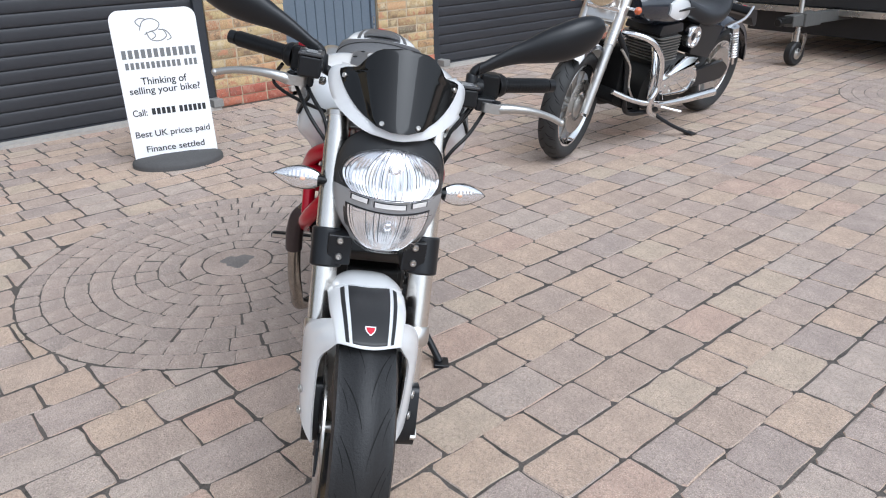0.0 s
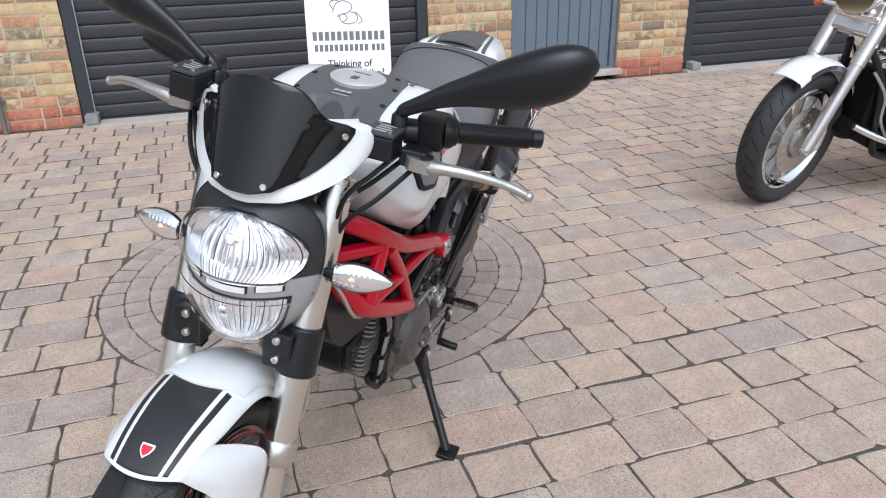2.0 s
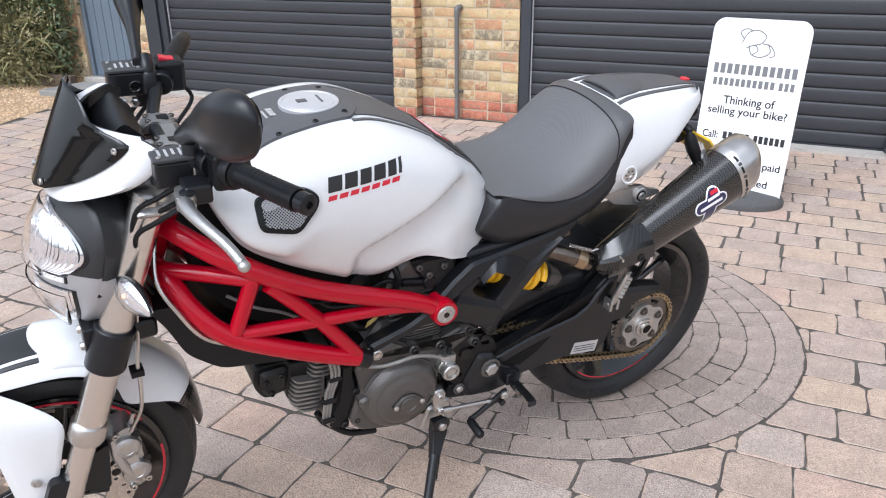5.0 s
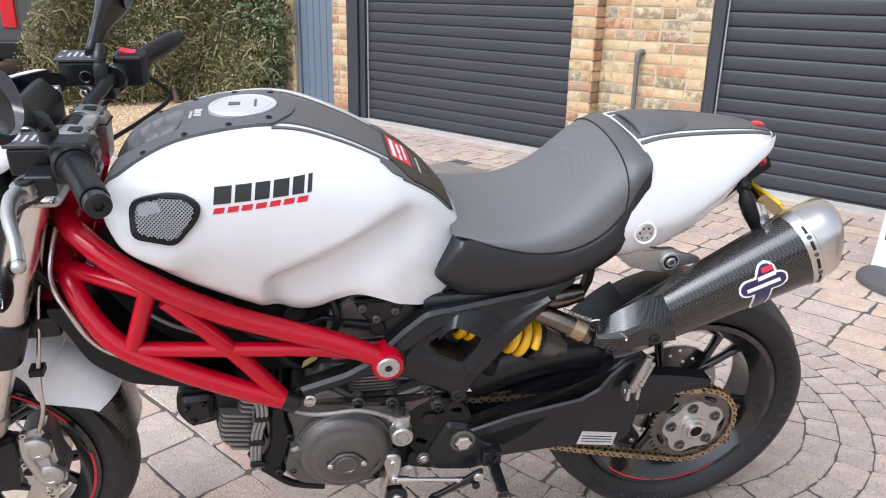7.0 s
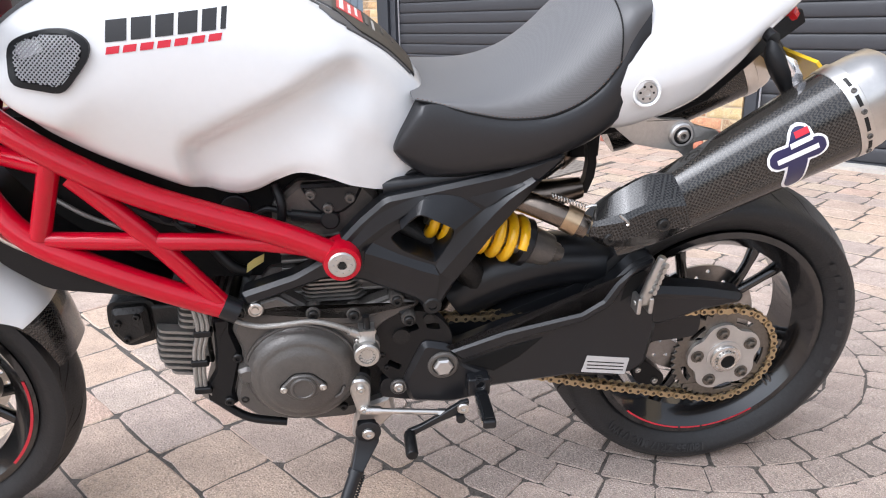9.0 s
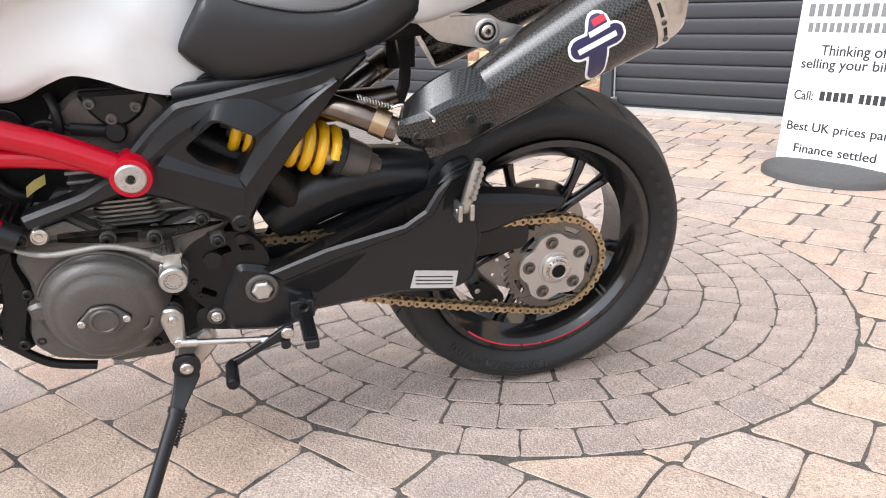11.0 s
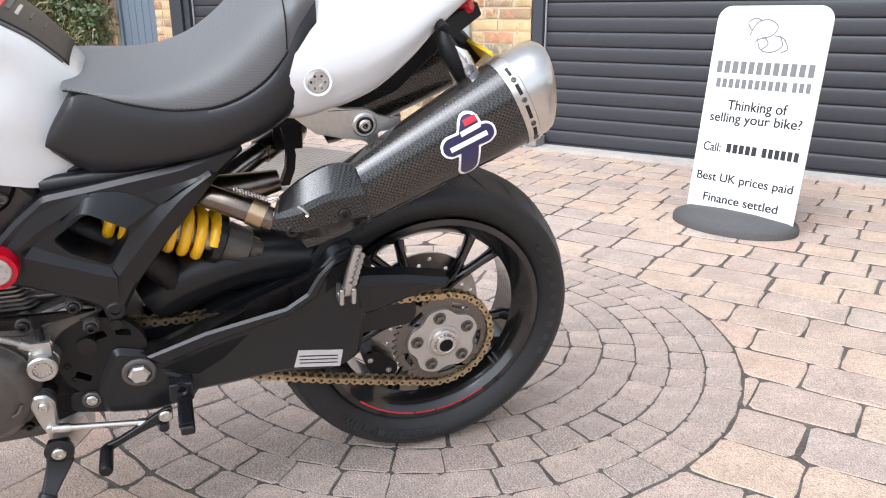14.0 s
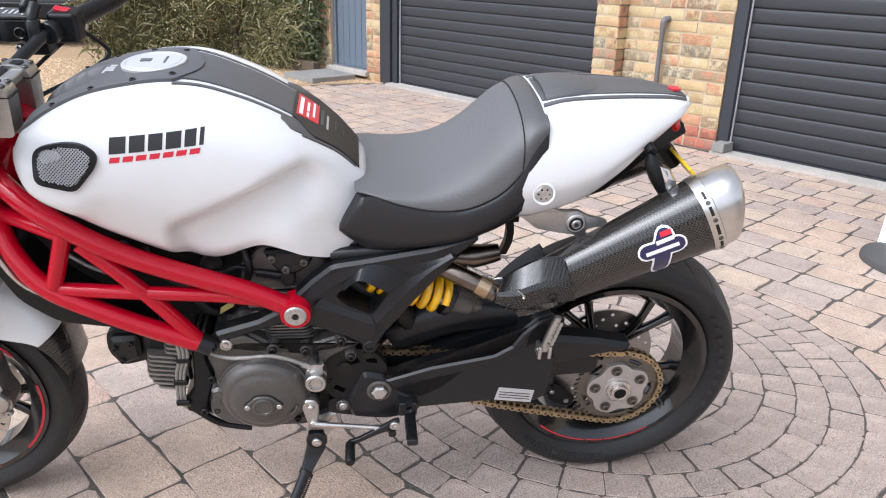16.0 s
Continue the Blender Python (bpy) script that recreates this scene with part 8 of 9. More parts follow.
ms = cruiser_wheel(CF, .325, .235, .058, -14, "front_wheel")
cruiser_wheel(CB, .315, .200, .078, 0, "rear_wheel")
FA, FB = Vector((-.02, .0, .30)), Vector((.37, .0, 1.02))
for s in (1, -1):
    p, q = FA + Vector((0, s * .10, 0)), FB + Vector((0, s * .10, 0))
    lg = part("fork_leg", Geo().rod(p, p.lerp(q, .50), .026, .029, 20).moved(ms), M_ALLOY, cruiser, "silver fork slider")
    part("fork_shroud", Geo().rod(p.lerp(q, .50), q, .033, .036, 22).moved(ms), M_STEEL, lg, "bright upper fork shroud")
    part("axle_clamp", Geo().turn([(-.02, .016), (.02, .016)], p, (0, 1, 0), 16).moved(ms), M_CHROME, lg)
    part("indicator", Geo().ball((.25, s * .20, .86), (.024, .022, .022), 14, 8).moved(ms), M_AMBERLENS, cruiser, "amber indicator on a short stalk")
    part("indicator_stalk", Geo().rod((.27, s * .10, .86), (.26, s * .19, .86), .010).moved(ms), M_CHROME, cruiser)
guard2 = [[Vector((CF[0] + r * math.cos(a), y, CF[1] + r * math.sin(a))) for y, r in ((-.075, .335), (-.07, .355), (-.035, .368), (0, .372), (.035, .368), (.07, .355), (.075, .335))] for a in (radians(30 + 5 * k) for k in range(19))]
mg = part("front_mudguard", Geo().slab(guard2, (0, 0, -.004)).moved(ms), M_WHITE, cruiser, "white front mudguard with blue flank", sharp=60)
for s in (1, -1):
    part("guard_flank", Geo().slab([[Vector((p[0 if s < 0 else 6].x, s * .0765, p[0].z)), Vector((p[0].x, s * .073, p[0].z)) * 1 + Vector((.0, 0, .018))] for p in guard2[2:-2]], (0, s * .003, 0)).moved(ms), M_BLUE, mg)
part("headlamp", Geo().turn([(-.10, .03), (-.08, .075), (-.02, .092), (.03, .095), (.04, .088)], (.20, 0, .95), (-1, 0, .05), 28).moved(ms), M_CHROME, cruiser, "round chrome headlamp")
part("lamp_bracket", Geo().box(.22, .30, -.10, .10, .83, .86).moved(ms), M_CHROME, cruiser, "chrome fork cover", bevel=.01)
part("yoke_cover", Geo().plate(rounded([(.20, .78), (.30, .74), (.36, .90), (.28, .92)], .02), -.085, .085).moved(ms), M_STEEL, cruiser, "bright steel fork cover", bevel=.008)
for s in (1, -1):
    part("handlebar", Geo().tube([(.40, 0, 1.05), (.42, s * .12, 1.08), (.50, s * .28, 1.14), (.62, s * .38, 1.10)], .012, 12, 5).moved(ms), M_CHROME, cruiser, "chrome handlebar")
tk = []
for i in range(21):
    u = i / 20
    x = .40 + .62 * u
    w = .150 * math.sin(math.pi * min(.97, .12 + u * .86)) ** .55
    z = .855 + .01 * u - .03 * u * u
    h = .125 * math.sin(math.pi * min(.97, .10 + u * .87)) ** .6
    tk.append([(x, w * math.copysign(abs(math.cos(q)) ** .8, math.cos(q)), z - .05 * u + h * math.sin(q)) for q in (2 * math.pi * k / 28 for k in range(28))])
tank2 = part("fuel_tank", Geo().rings(tk), M_BLUE, cruiser, "dark blue fuel tank with white side panel", sharp=60)
for s in (1, -1):
    pan = []
    for i in range(15):
        u = .34 + .60 * i / 14
        ring = tk[int(round(u * 20))]
        hh = math.sin(math.pi * (.06 + .88 * i / 14)) ** .5
        row = []
        for k in range(7):
            q = (-.50 + 1.15 * k / 6) * hh
            w = .150 * math.sin(math.pi * min(.97, .12 + u * .86)) ** .55
            h = .125 * math.sin(math.pi * min(.97, .10 + u * .87)) ** .6
            row.append(Vector((.40 + .62 * u, s * (w * math.cos(q) ** .8 + .010), .855 + .01 * u - .03 * u * u - .05 * u + h * math.sin(q))))
        pan.append(row)
    part("tank_flash", Geo().slab(pan, (0, -s * .010, 0)), M_WHITE, tank2, "white panel on the tank side", sharp=60)
    part("tank_badge", Geo().box(.70, .88, *sorted((s * .140, s * .162)), .822, .834), M_ENGINEDARK, tank2, "plain dark bar in place of a name", bevel=.003)
st2 = []
for i in range(19):
    u = i / 18
    x = .94 + .60 * u
    w = along([(0, .10), (.3, .165), (.6, .17), (.85, .12), (1, .04)], u)
    zt = along([(0, .86), (.3, .80), (.55, .80), (.8, .845), (1, .83)], u)
    st2.append([(x, w * math.copysign(abs(math.cos(q)) ** .6, math.cos(q)), zt - .055 + .065 * math.copysign(abs(math.sin(q)) ** .7, math.sin(q))) for q in (2 * math.pi * k / 24 for k in range(24))])
part("seat", Geo().rings(st2), M_SEATSIDE, cruiser, "black stepped leather seat", sharp=60)
rg = [[Vector((CB[0] + r * math.cos(a), y, CB[1] + r * math.sin(a))) for y, r in ((-.095, .32), (-.09, .35), (-.045, .365), (0, .37), (.045, .365), (.09, .35), (.095, .32))] for a in (radians(5 + 6 * k) for k in range(23))]
part("rear_mudguard", Geo().slab(rg, (0, 0, -.004)), M_BLUE, cruiser, "dark blue rear mudguard", sharp=60)
part("tail_unit", Geo().ball((1.90, 0, .70), (.026, .034, .024), 14, 8), M_REDLENS, cruiser, "red tail lamp")
part("plate_holder", Geo().plate(rounded([(1.80, .74), (1.93, .70), (1.97, .60), (1.93, .59), (1.86, .66), (1.78, .69)], .015), -.09, .09), M_SATIN, cruiser, "black tail bracket", bevel=.006)
part("rear_rail", Geo().tube([(1.46, .12, .64), (1.68, .125, .68), (1.82, .10, .74)], .010, 10, 4), M_CHROME, cruiser, "chrome grab rail")
eng2 = part("engine", Geo().plate(rounded([(.52, .30), (.60, .22), (1.03, .22), (1.13, .32), (1.08, .48), (.93, .54), (.62, .50), (.54, .40)], .03), -.13, .12), M_ENGINEDARK, cruiser, "black engine block", bevel=.01)
for k in range(9):
    part("fin", Geo().plate(rounded([(.60, -.14), (.84, -.14), (.84, .15), (.60, .15)], .03), .525 + k * .017, .5305 + k * .017, axes="xy"), M_FIN, eng2, "alloy cooling fin")
part("cylinder", Geo().box(.62, .82, -.11, .125, .48, .74), M_ENGINEDARK, eng2, bevel=.01)
part("rocker_cover", Geo().plate(rounded([(.59, .685), (.86, .685), (.84, .74), (.61, .74)], .015), -.12, .13), M_SATIN, eng2, bevel=.006)
# polished side cover: a slanting oval with a raised rim and a hinged lip
cov = rounded([(.665, .345), (.700, .435), (.920, .522), (1.045, .500), (1.140, .400), (1.130, .310), (1.05, .265), (.760, .290)], .06, 6)
cover2 = part("crank_cover", facet(cov, .12, .150, .172, .030), M_CHROME, cruiser, "polished chrome engine cover", sharp=50)
part("cover_lip", facet(rounded([(.720, .440), (.920, .530), (1.050, .510), (1.090, .465), (.985, .480), (.790, .410)], .02, 4), .150, .178, .184, .006), M_CHROME, cover2, "bright upper cover edge", sharp=50)
bolts("cover_bolt", cover2, [((x, .172, z), (0, 1, 0)) for x, z in ((.72, .37), (.79, .325), (1.00, .305), (1.09, .35), (1.06, .43), (.89, .45))], .008, .006)
for k in range(4):
    part("engine_pipe", Geo().tube([(.58 + k * .03, .125, .48), (.60 + k * .04, .150, .42 - k * .02), (.62 + k * .05, .150, .27)], .008, 8, 4), M_CHROME if k % 2 else M_SATIN, cruiser)
ring2 = part("intake_ring", Geo().turn([(-.03, .070), (.01, .072), (.022, .066), (.022, .056), (.008, .052)], (.985, .135, .640), (0, 1, 0), 32), M_CHROME, cruiser, "chrome intake ring")
part("intake_mesh", Geo().turn([(.0, .053), (.006, .05), (.010, 0)], (.985, .135, .640), (0, 1, 0), 24), M_SATIN, ring2, "dark intake grille")
for s in (1, -1):
    part("crash_bar", Geo().tube([(.31, s * .05, .715), (.34, s * .12, .718), (.39, s * .185, .700), (.45, s * .212, .652), (.515, s * .225, .565), (.545, s * .225, .42), (.505, s * .22, .33), (.535, s * .21, .255), (.62, s * .20, .205)], .0185, 14, 6), M_CHROME, cruiser, "chrome engine guard bar")
    part("guard_crossbar", Geo().tube([(.24, s * .11, .395), (.34, s * .165, .352), (.45, s * .20, .318), (.52, s * .215, .31)], .016, 12, 5), M_CHROME, cruiser, "chrome lower guard bar")
    part("exhaust_pipe", Geo().tube([(.60, s * .10, .62), (.56, s * .15, .57), (.535, s * .185, .45), (.545, s * .185, .32), (.70, s * .17, .255), (.96, s * .175, .235), (1.13, s * .19, .240), (1.34, s * .20, .240)], [.018, .018, .018, .018, .019, .021, .026, .030], 16, 6), M_CHROME, cruiser, "chrome exhaust pipe")
    sh2a, sh2b = Vector((1.51, s * .15, .65)), Vector((1.63, s * .15, .38))
    ab, bb = basis(sh2b - sh2a)
    sh2 = part("rear_shock", Geo().rod(sh2a, sh2b, .012).rod(sh2a, sh2a.lerp(sh2b, .12), .030), M_CHROME, cruiser, "chrome rear shock")
    part("spring", Geo().tube([sh2a.lerp(sh2b, .12 + .7 * t / 120) + (ab * math.cos(t / 120 * 2 * math.pi * 10) + bb * math.sin(t / 120 * 2 * math.pi * 10)) * .026 for t in range(121)], .006, 7, 1), M_CHROME, sh2, "chrome coil spring")
    part("foot_rest", Geo().rod((.72, s * .17, .235), (.82, s * .27, .215), .012), M_CHROME, cruiser)
cooler = part("oil_cooler", Geo().box(.30, .36, -.10, .10, .34, .64), M_BLACK, cruiser, "black cooler between the frame tubes", bevel=.01)
for s in (1, -1):
    part("down_tube", Geo().tube([(.24, s * .06, .74), (.32, s * .115, .56), (.38, s * .12, .30), (.48, s * .12, .22), (.78, s * .12, .19)], .017, 10, 5), M_SATIN, cruiser, "black frame down tube")
    part("cooler_hose", Geo().tube([(.26, s * .10, .64), (.33, s * .135, .54), (.36, s * .135, .42), (.44, s * .13, .33)], .008, 8, 5), M_STEEL, cooler, "bright hose")
part("horn_plate", Geo().plate(rounded([(.25, .33), (.42, .25), (.60, .20), (.60, .27), (.42, .34), (.28, .40)], .02), -.10, .11), M_BLACK, cruiser, "dark lower frame cover", bevel=.01)
part("chain_case", Geo().plate(rounded([(1.08, .38), (1.56, .40), (1.66, .34), (1.60, .27), (1.10, .27)], .03), .085, .115), M_SATIN, cruiser, bevel=.006)
part("side_panel", Geo().plate(rounded([(1.02, .52), (1.30, .46), (1.40, .66), (1.06, .72)], .03), -.12, .125), M_SATIN, cruiser, "black side panel", bevel=.01)
part("side_stand", Geo().tube([(.64, .14, .22), (.78, .24, .13), (.92, .32, .066)], .012, 10, 3).box(.90, .96, .29, .35, .055, .070), M_SATIN, cruiser, "black side stand")

# ---- trailer behind: drawbar, jockey wheel and dark body ----
TR = Matrix.Translation((-3.98, 4.02, 0)) @ Matrix.Rotation(radians(118), 4, "Z")
trailer = thing("trailer", "grey flatbed trailer with steel drawbar and jockey wheel", "trailer", TR)
part("jockey_post", Geo().rod((.02, 0, .16), (.05, .02, .62), .024).rod((-.01, 0, .10), (.03, .02, .30), .014), M_STEEL, trailer, "galvanised jockey wheel post")
part("jockey_wheel", Geo().turn([(-.035, .06), (-.04, .095), (-.025, .108), (.025, .108), (.04, .095), (.035, .06)], (0, 0, .108), (0, 1, .0), 28), M_TYRE, trailer, "small solid rubber wheel")
part("wheel_centre", Geo().turn([(-.050, .012), (-.046, .026), (-.038, .050), (.038, .050), (.046, .026), (.050, .012)], (0, 0, .108), (0, 1, 0), 20), M_STEEL, trailer)
for s in (1, -1):
    part("wheel_fork", Geo().plate(rounded([(-.02, .09), (.02, .09), (.075, .23), (.06, .30), (.03, .29), (.03, .20)], .008), *sorted((s * .052, s * .060))), M_STEEL, trailer, "galvanised wheel fork")
part("drawbar", Geo().box(-.15, 1.2, -.05, .05, .36, .46).box(.0, .25, -.07, .07, .35, .47), M_TRAILER, trailer, "grey steel drawbar", bevel=.008)
part("coupling", Geo().box(-.30, -.12, -.035, .035, .39, .45).rod((-.32, 0, .41), (-.26, 0, .41), .035), M_ENGINEDARK, trailer, "dark coupling head", bevel=.01)
part("curved_beam", Geo().plate([(.10, .46), (.10, .35), (.5, .30), (1.1, .27), (4.2, .27), (4.2, .40), (.9, .40)], -.9, -.84), M_TRAILER, trailer, "curved grey side beam")
part("bed", Geo().box(.55, 4.4, -1.15, 1.15, .40, .46), M_STEEL, trailer, "metal edge of the trailer bed", bevel=.006)
# plain box added under the bed to keep light off the ground there
part("underbody", Geo().box(.80, 4.4, -1.10, 1.10, .17, .398), M_TRAILDARK, trailer, "added dark block that shades the ground under the bed", bevel=.01)
part("body_sheet", Geo().box(.58, 4.4, -1.13, 1.13, .462, 1.55), M_TRAILDARK, trailer, "dark sheeted body", bevel=.02)
for s in (1, -1):
    part("road_wheel", Geo().turn([(-.08, .20), (-.09, .29), (-.06, .31), (.06, .31), (.09, .29), (.08, .20)], (2.6, s * 1.0, .31), (0, 1, 0), 32), M_TYRE, trailer, "trailer road wheel")

# ---- gravel bed, hedge, ivy, edging and a parked van beyond the paving ----
bed = solid("gravel_bed", Geo().put([(x, y, .002) for x, y in ((-.25, -6.1), (.62, -6.02), (1.12, -5.85), (1.75, -5.02), (2.05, -4.55), (3.0, -4.36), (12, -4.2), (12, -30), (-8, -30), (-3, -8))], [tuple(range(10))]), M_GRAVELBED, "pale gravel bed beside the paving", "gravel", "structure", tidy=False)
rnd = random.Random(21)
g = Geo()
for i in range(16000):
    x, y = rnd.uniform(.2, 4.4), -4.3 - 3.4 * rnd.random() ** 1.3
    lim = -4.36 if x > 3 else (-4.55 + (x - 2.05) * .2 if x > 2.05 else (-5.02 + (x - 1.75) * 1.56 if x > 1.75 else (-5.85 + (x - 1.12) * 1.32 if x > 1.12 else -6.02)))
    if y > lim - .01:
        continue
    r = rnd.uniform(.007, .017)
    a = rnd.uniform(0, 6.28)
    v = [(x + r * math.cos(a + k * 1.571) * rnd.uniform(.7, 1.2), y + r * math.sin(a + k * 1.571) * rnd.uniform(.7, 1.2), .003) for k in range(4)] + [(x + rnd.uniform(-.3, .3) * r, y + rnd.uniform(-.3, .3) * r, .003 + r * .8)]
    g.put(v, [(0, 1, 4), (1, 2, 4), (2, 3, 4), (3, 0, 4)])
solid("gravel", g, M_GRAVEL, "loose pale buff pea gravel", "gravel", "stuff", tidy=False, sharp=180)
slab = solid("stepping_slab", Geo().box(-.95, -.42, .10, .62, .0, .055), M_DARKCONC, "grey paving slab in front of the side door", "slab", "", WALL, bevel=.008)
edging = solid("timber_edging", Geo().box(-1.9, -.98, .16, .24, 0, .12), M_BARK, "low weathered timber edging by the hedge", "edging", "", WALL, bevel=.01)


def foliage(n, box, leaf, seed, keep, shapes="blade"):
    """Many small leaves scattered through a volume, thicker at its skin."""
    rnd = random.Random(seed)
    g = Geo()
    made = 0
    while made < n:
        p = Vector((rnd.uniform(box[0], box[1]), rnd.uniform(box[2], box[3]), rnd.uniform(box[4], box[5])))
        if not keep(p):
            continue
        made += 1
        size = leaf * rnd.uniform(.6, 1.4)
        d = Vector((rnd.gauss(0, 1), rnd.gauss(0, 1), rnd.gauss(-.3 if shapes == "blade" else 0, .8))).normalized()
        w = d.orthogonal().normalized()
        w = (w * math.cos(a) + d.cross(w) * math.sin(a)) if (a := rnd.uniform(0, 6.28)) else w
        if shapes == "blade":
            q = p + d * size
            bend = q + d * size * .8 + Vector((0, 0, -size * .5))
            g.put([p - w * size * .09, p + w * size * .09, q + w * size * .08, q - w * size * .08, bend], [(0, 1, 2, 3), (3, 2, 4)])
        else:
            q = p + d * size
            g.put([p, p.lerp(q, .4) + w * size * .45, q, p.lerp(q, .4) - w * size * .45], [(0, 1, 2, 3)])
    return g


def hedge_core(p, grow=0.0):
    """Inside the hedge: a long mound along the gravel with a lumpy face."""
    f = -7.05 + .25 * math.sin(p.x * 2.1) + .12 * math.sin(p.x * 5.3 + p.z * 3) - .28 * max(0, p.z - .2) ** 1.4 + .10 * noise.noise(p * 2.5) + (0.55 if p.x < 1.2 else 0) * (p.x - 1.2)
    return p.y < f + grow and .5 < p.x < 3.42 + .10 * math.sin(p.z * 6 + p.y * 3)


hedge = thing("hedge", "dense olive-green evergreen hedge with drooping shoots", "hedge")
# one solid sheet behind the leaves, coloured to stand for the shaded inside
g = Geo()
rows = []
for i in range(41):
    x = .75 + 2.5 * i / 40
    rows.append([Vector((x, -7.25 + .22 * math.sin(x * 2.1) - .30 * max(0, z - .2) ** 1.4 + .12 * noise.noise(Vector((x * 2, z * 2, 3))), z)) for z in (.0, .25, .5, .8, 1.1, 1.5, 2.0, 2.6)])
part("inner_mass", g.slab(rows, (0, -.8, 0)), M_TWIGSHADE, hedge, "solid backing sheet coloured as shaded inner twigs")
shell = lambda p: hedge_core(p, .12) and not hedge_core(p, -.30)
tagged(part("leaf_mass", foliage(38000, (.7, 3.6, -8.4, -6.6, .02, 2.4), .026, 3, shell, "leaf"), M_LEAF, hedge, "small narrow olive leaves", tidy=False, sharp=180), kind="stuff")
tagged(part("drooping_shoots", foliage(3000, (.9, 3.4, -8.2, -6.6, .05, 1.8), .085, 9, shell), M_LEAF, hedge, "long drooping yellow-green shoots", tidy=False, sharp=180), kind="stuff")
for k in range(4):
    x = 1.1 + k * .6 + .2 * math.sin(k * 2.3)
    part("stem", Geo().tube([(x, -7.25, 0), (x + .05, -7.4, .35), (x - .04, -7.5, .9), (x + .08, -7.6, 1.6)], [.03, .024, .016, .008], 8, 4), M_BARK, hedge)
ivy = thing("ivy", "variegated green ivy climbing the brick wall end", "ivy")
iv = lambda p: ((p - W0).dot(U) < -1.0 - .12 * noise.noise(p * 3) - max(0, .5 - p.z) * .25) and (p - W0).dot(U) > -2.1 and -.05 < (p - W0).dot(N) < .22 + .1 * noise.noise(p * 4)
tagged(part("ivy_leaves", foliage(7000, (.6, 1.8, -8.2, -6.2, .12, 2.2), .045, 17, iv, "leaf"), M_IVY, ivy, "small pale-edged ivy leaves", tidy=False, sharp=180), kind="stuff")
part("ivy_stem", Geo().tube([WALL @ Vector((-1.3, .03, 0)), WALL @ Vector((-1.35, .04, .6)), WALL @ Vector((-1.25, .04, 1.2)), WALL @ Vector((-1.4, .04, 2.0))], .015, 8, 4), M_BARK, ivy)

VAN = Matrix.Translation((4.92, -11.15, 0)) @ Matrix.Rotation(radians(-92), 4, "Z")
van = thing("van", "dark grey van parked on the gravel with red tail lamps", "van", VAN)
part("body", Geo().plate(rounded([(-2.2, .32), (2.2, .32), (2.25, .9), (1.7, 1.1), (1.2, 1.85), (-2.1, 1.95), (-2.25, 1.8), (-2.25, .5)], .12), -.92, .92), M_VAN, van, "dark grey painted van body", bevel=.05)
for x in (-1.45, 1.45):
    for s in (1, -1):
        part("wheel", Geo().turn([(-.10, .21), (-.11, .31), (-.08, .335), (.08, .335), (.11, .31), (.10, .21)], (x, s * .85, .335), (0, 1, 0), 32), M_TYRE, van, "black road wheel")
for s in (1, -1):
    part("tail_lamp", Geo().box(-2.275, -2.22, *sorted((s * .72, s * .89)), .70, 1.28), M_REDLENS, van, "tall red tail lamp", bevel=.02)
part("rear_window", Geo().box(-2.262, -2.245, -.68, .68, 1.15, 1.7), M_SMOKE, van, "dark rear window", bevel=.02)
part("rear_bumper", Geo().box(-2.33, -2.2, -.9, .9, .34, .55), M_PLASTIC, van, "black plastic bumper", bevel=.03)


# ---- paving: rows of tumbled blocks along the garage wall, and two cobbled circles ----
CIRCLES = [Vector((-.174, -.502, 0)), Vector((-2.36, 4.50, 0))]
CIRCLE_R, CENTRE_R, RINGS = .850, .150, 8


def clip_half(poly, o, n):
    """What of a convex outline lies on the side of o that n points to."""
    out = []
    for p, q in zip(poly, poly[1:] + poly[:1]):
        a, b = (p - o).dot(n), (q - o).dot(n)
        if a >= 0:
            out.append(p)
        if a * b < 0:
            out.append(p + (q - p) * (a / (a - b)))
    return out


def area(poly):
    return abs(sum(p.x * q.y - q.x * p.y for p, q in zip(poly, poly[1:] + poly[:1]))) / 2


def block_geo(poly, rnd, top=.0, soft=.0100, edge=.0050):
    """A paving block with worn corners and a rounded upper edge."""
    c = sum(poly, Vector()) / len(poly)
    ring = []
    for i, p in enumerate(poly):
        a, b = poly[i - 1] - p, poly[(i + 1) % len(poly)] - p
        s = soft * rnd.uniform(.5, 1.6)
        ring += [p + a.normalized() * min(s, a.length * .4), p + b.normalized() * min(s, b.length * .4)]
        if b.length > .05:
            ring += [p + b * rnd.uniform(.24, .42), p + b * rnd.uniform(.56, .76)]
    worn = edge * .68
    ring = [p + Vector((rnd.uniform(-worn, worn), rnd.uniform(-worn, worn), 0)) for p in ring]
    n = len(ring)
    tilt = Vector((rnd.uniform(-.005, .005), rnd.uniform(-.005, .005), 0))
    inner = [p + (c - p).normalized() * edge * rnd.uniform(.5, 1.2) for p in ring]
    z = lambda p, h: Vector((p.x, p.y, h + (p - c).dot(tilt)))
    v = [z(p, -.02) for p in ring] + [z(p, top - .0032) for p in ring] + [z(p, top) for p in inner]
    f = [(i, (i + 1) % n, n + (i + 1) % n, n + i) for i in range(n)] + [(n + i, n + (i + 1) % n, 2 * n + (i + 1) % n, 2 * n + i) for i in range(n)] + [tuple(range(2 * n, 3 * n))]
    g = Geo()
    return g.put(v, f)


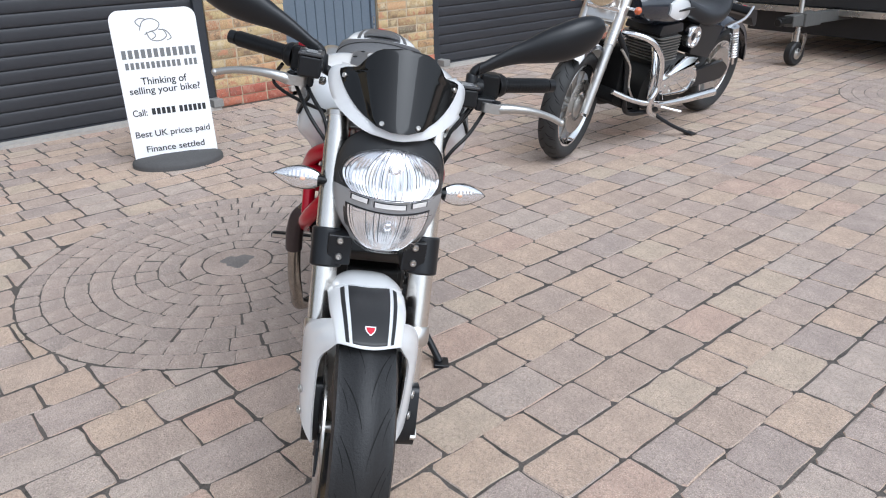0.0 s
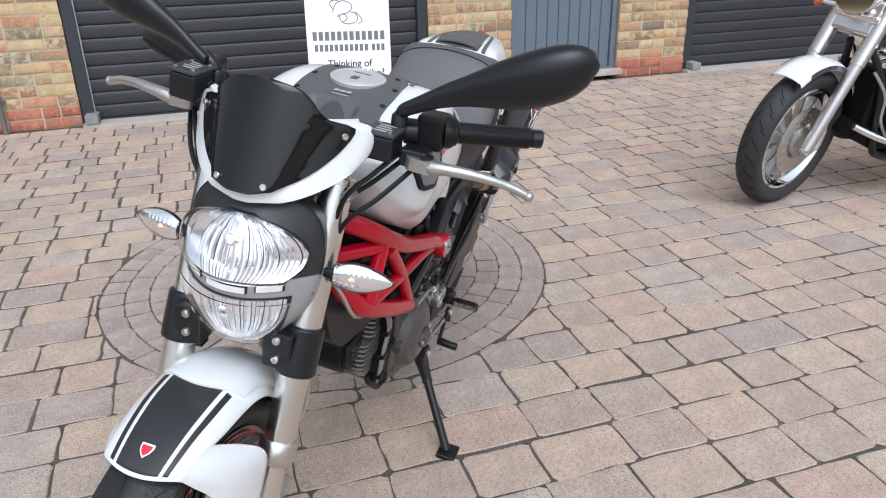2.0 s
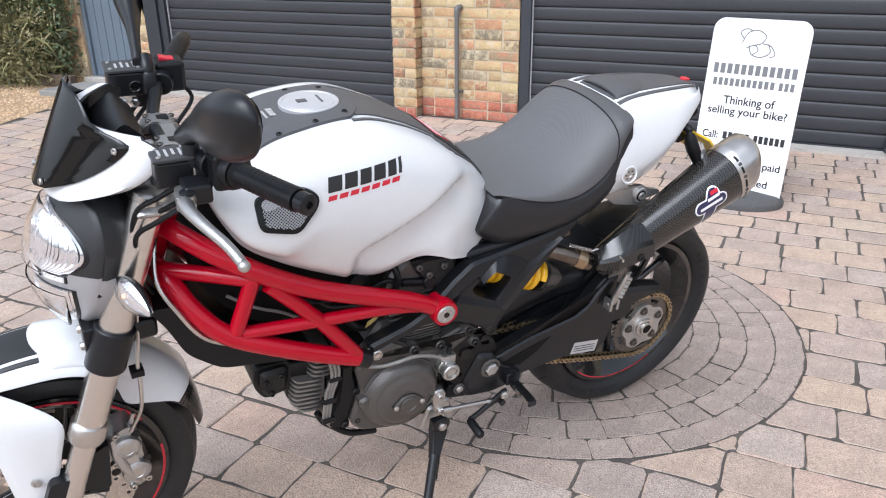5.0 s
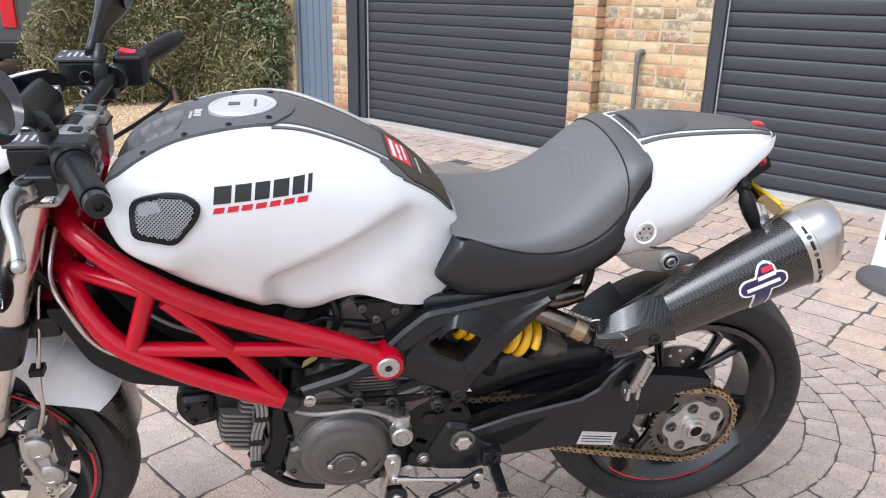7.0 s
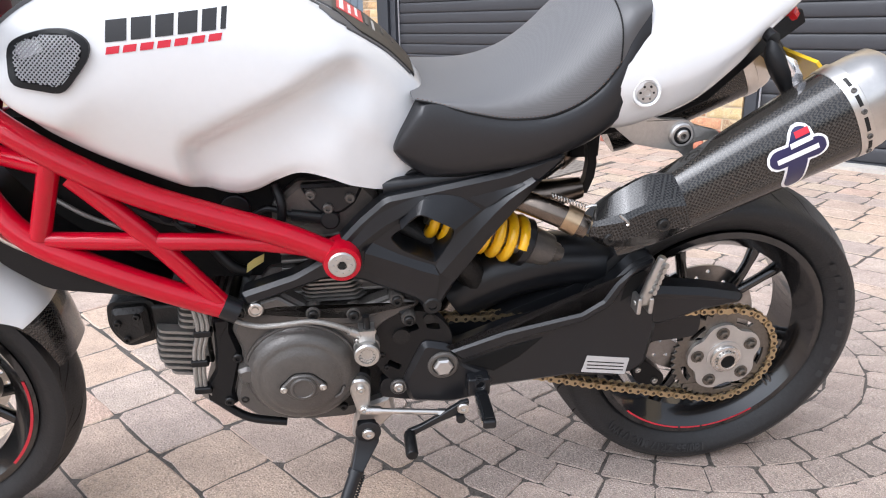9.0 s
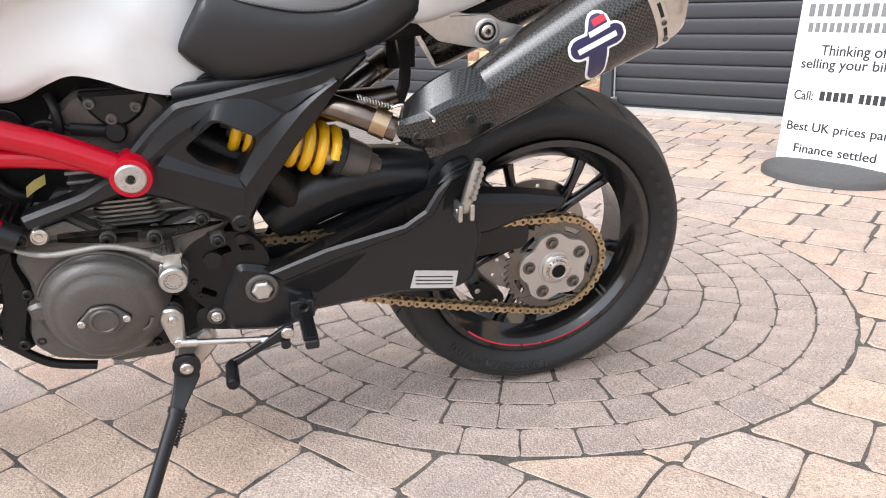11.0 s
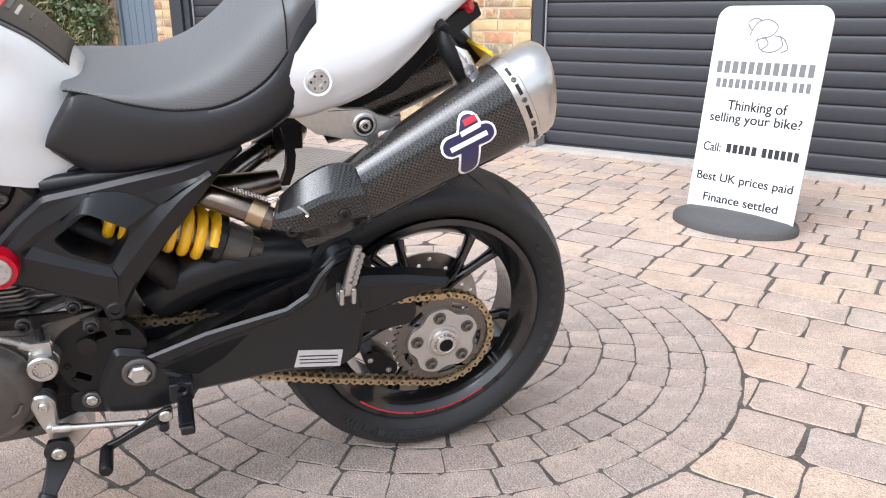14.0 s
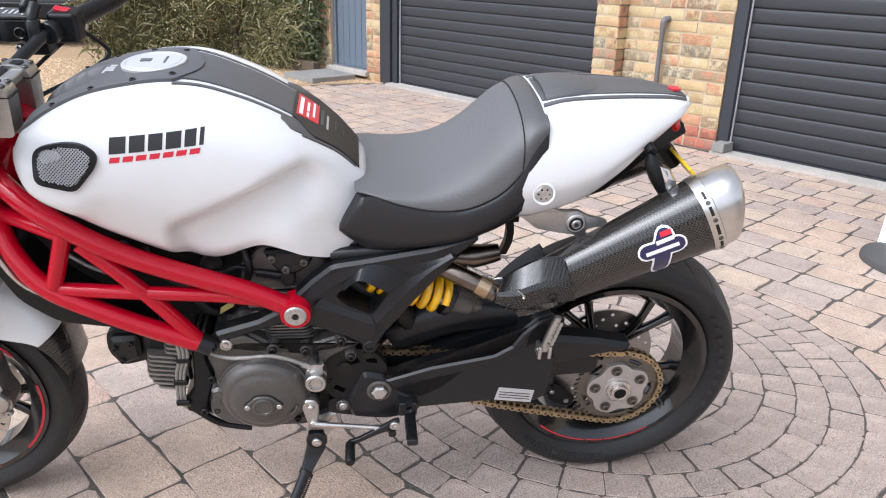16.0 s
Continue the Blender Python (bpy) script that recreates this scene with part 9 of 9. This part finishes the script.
def on_gravel(p):
    """Whether a place lies off the paving, on the gravel bed by the hedge."""
    edge = [(-.2, -6.05), (.62, -6.02), (1.12, -5.85), (1.75, -5.02), (2.05, -4.55), (3.0, -4.36), (12, -4.2)]
    if p.x < -.2:
        return (p - W0).dot(N) < 0
    for (x0, y0), (x1, y1) in zip(edge, edge[1:]):
        if x0 <= p.x <= x1:
            return p.y < y0 + (y1 - y0) * (p.x - x0) / (x1 - x0)
    return p.y < -4.2


pavement = thing("pavement", "tumbled block paving in brown, buff and grey rows", "paving", kind="structure")
ROW, JOINT = .1645, .0045
rnd = random.Random(5)
rest, near = Geo(), []
for k in range(0, 96):
    d0 = .031 + k * ROW
    s = -3.5 - rnd.uniform(0, .2)
    far = 17.5
    while s < far:
        length = rnd.choice((.165, .19, .21, .225, .245))
        gap = JOINT * rnd.uniform(.75, 1.25)
        lift = .0022 * math.sin(s * 3.1 + k * 1.7) + .0016 * math.sin(s * 7.3 + k * 2.9)
        spot = WALL @ Vector((s, d0, 0))
        joint = JOINT + (.0035 if math.hypot(spot.x - .5, spot.y - .75) > 2.2 else 0)
        gap *= joint / JOINT
        poly = [WALL @ Vector((s + a, d0 + b + lift, 0)) for a, b in ((gap / 2, joint / 2), (length - gap / 2, joint / 2), (length - gap / 2, ROW - joint / 2), (gap / 2, ROW - joint / 2))]
        mid_s, mid_d = s + length / 2, d0 + ROW / 2
        s += length
        c = sum(poly, Vector()) / 4
        if c.x > 7.5 or c.y < -6.4 or c.y > 8.5 or c.x < -9 or on_gravel(c):
            continue
        if 1.945 - .1 < mid_s < 3.045 + .1 and .815 - .08 < mid_d < 1.765 + .08:
            for o, n in (((1.94, 0), (-1, 0)), ((3.05, 0), (1, 0)), ((0, .812), (0, -1)), ((0, 1.768), (0, 1))):
                oo, nn = WALL @ Vector((*o, 0)), (U * n[0] + N * n[1])
                q = clip_half(poly, oo, nn)
                if len(q) > 2 and (c - oo).dot(nn) > -.1 and area(q) > .002:
                    poly = q
                    break
            else:
                continue
            if area(poly) > .999 * length * ROW:
                continue
        keep = True
        for ci in CIRCLES:
            out = c - ci
            if out.length < CIRCLE_R + .2:
                poly = clip_half(poly, ci + out.normalized() * (CIRCLE_R + .002), out.normalized())
                if len(poly) < 3 or area(poly) < .0016:
                    keep = False
                    break
        if not keep:
            continue
        height = rnd.uniform(-.0003, .0015)
        if Vector((c.x - .5, c.y - .75, 0)).length < 1.52 and len(near) < 300:
            near.append((poly, height))
        else:
            gb = block_geo(poly, rnd, height)
            rest.put(gb.v, gb.f)
for poly, height in near:
    c = sum(poly, Vector()) / len(poly)
    g = block_geo([p - c for p in poly], rnd, height)
    ob = part("paver", g, M_PAVER, pavement, tidy=False, sharp=11)
    ob.location = c
tagged(part("paving_blocks", rest, M_PAVER, pavement, "rows of worn blocks further off", tidy=False, sharp=11), kind="stuff")


def cobbled_circle(ci, name, single):
    """Rings of small grey setts round a flat centre stone."""
    circle = thing(name, "circle of small grey setts in rings, set in the paving", "paving circle", kind="structure")
    rnd = random.Random(11)
    hub = Geo()
    n = 28
    for r, z in ((CENTRE_R - .006, -.02), (CENTRE_R - .006, -.003), (CENTRE_R - .012, .001)):
        hub.v += [(ci.x + r * math.cos(2 * math.pi * i / n), ci.y + r * math.sin(2 * math.pi * i / n), z) for i in range(n)]
    hub.f = [(a + i, a + (i + 1) % n, a + n + (i + 1) % n, a + n + i) for a in (0, n) for i in range(n)] + [tuple(range(2 * n, 3 * n))]
    part("centre_stone", hub, M_COBBLE, circle, "round grey centre stone", tidy=False)
    if single:
        stain = [(r * (1 + .18 * math.sin(3 * a + 1) + .10 * math.sin(7 * a)) * math.cos(a), r * (1 + .18 * math.sin(3 * a + 1) + .10 * math.sin(7 * a)) * math.sin(a)) for a, r in ((2 * math.pi * i / 40, .062) for i in range(40))]
        part("oil_stain", Geo().plate([(ci.x + x, ci.y + y) for x, y in stain], .0005, .0018, axes="xy"), M_STAIN, circle, "dark damp stain on the centre stone")
    width = (CIRCLE_R - CENTRE_R) / RINGS
    joined = Geo()
    for k in range(RINGS):
        r0, r1 = CENTRE_R + k * width, CENTRE_R + (k + 1) * width
        count = max(9, round(2 * math.pi * (r0 + r1) / 2 / .105))
        start = rnd.uniform(0, 1)
        for i in range(count):
            a0, a1 = ((start + i + rnd.uniform(-.06, .06)) / count) * 2 * math.pi, ((start + i + 1) / count) * 2 * math.pi
            g0 = .0012 / ((r0 + r1) / 2)
            poly = [Vector((r * math.cos(a), r * math.sin(a), 0)) for r, a in ((r0 + .0012, a0 + g0), (r1 - .0012, a0 + g0), (r1 - .0012, a1 - g0), (r0 + .0012, a1 - g0))][::-1]
            c = sum(poly, Vector()) / 4
            g = block_geo([p - c for p in poly], rnd, rnd.uniform(-.0003, .0012), soft=.006, edge=.0026)
            if single:
                ob = part("sett", g, M_COBBLE, circle, tidy=False, sharp=11)
                ob.location = c + ci
            else:
                gm = g.moved(Matrix.Translation(c + ci))
                joined.put(gm.v, gm.f)
    if joined.v:
        tagged(part("setts", joined, M_COBBLE, circle, "rings of grey setts", tidy=False, sharp=11), kind="stuff")


cobbled_circle(CIRCLES[0], "paving_circle_1", True)
cobbled_circle(CIRCLES[1], "paving_circle_2", False)
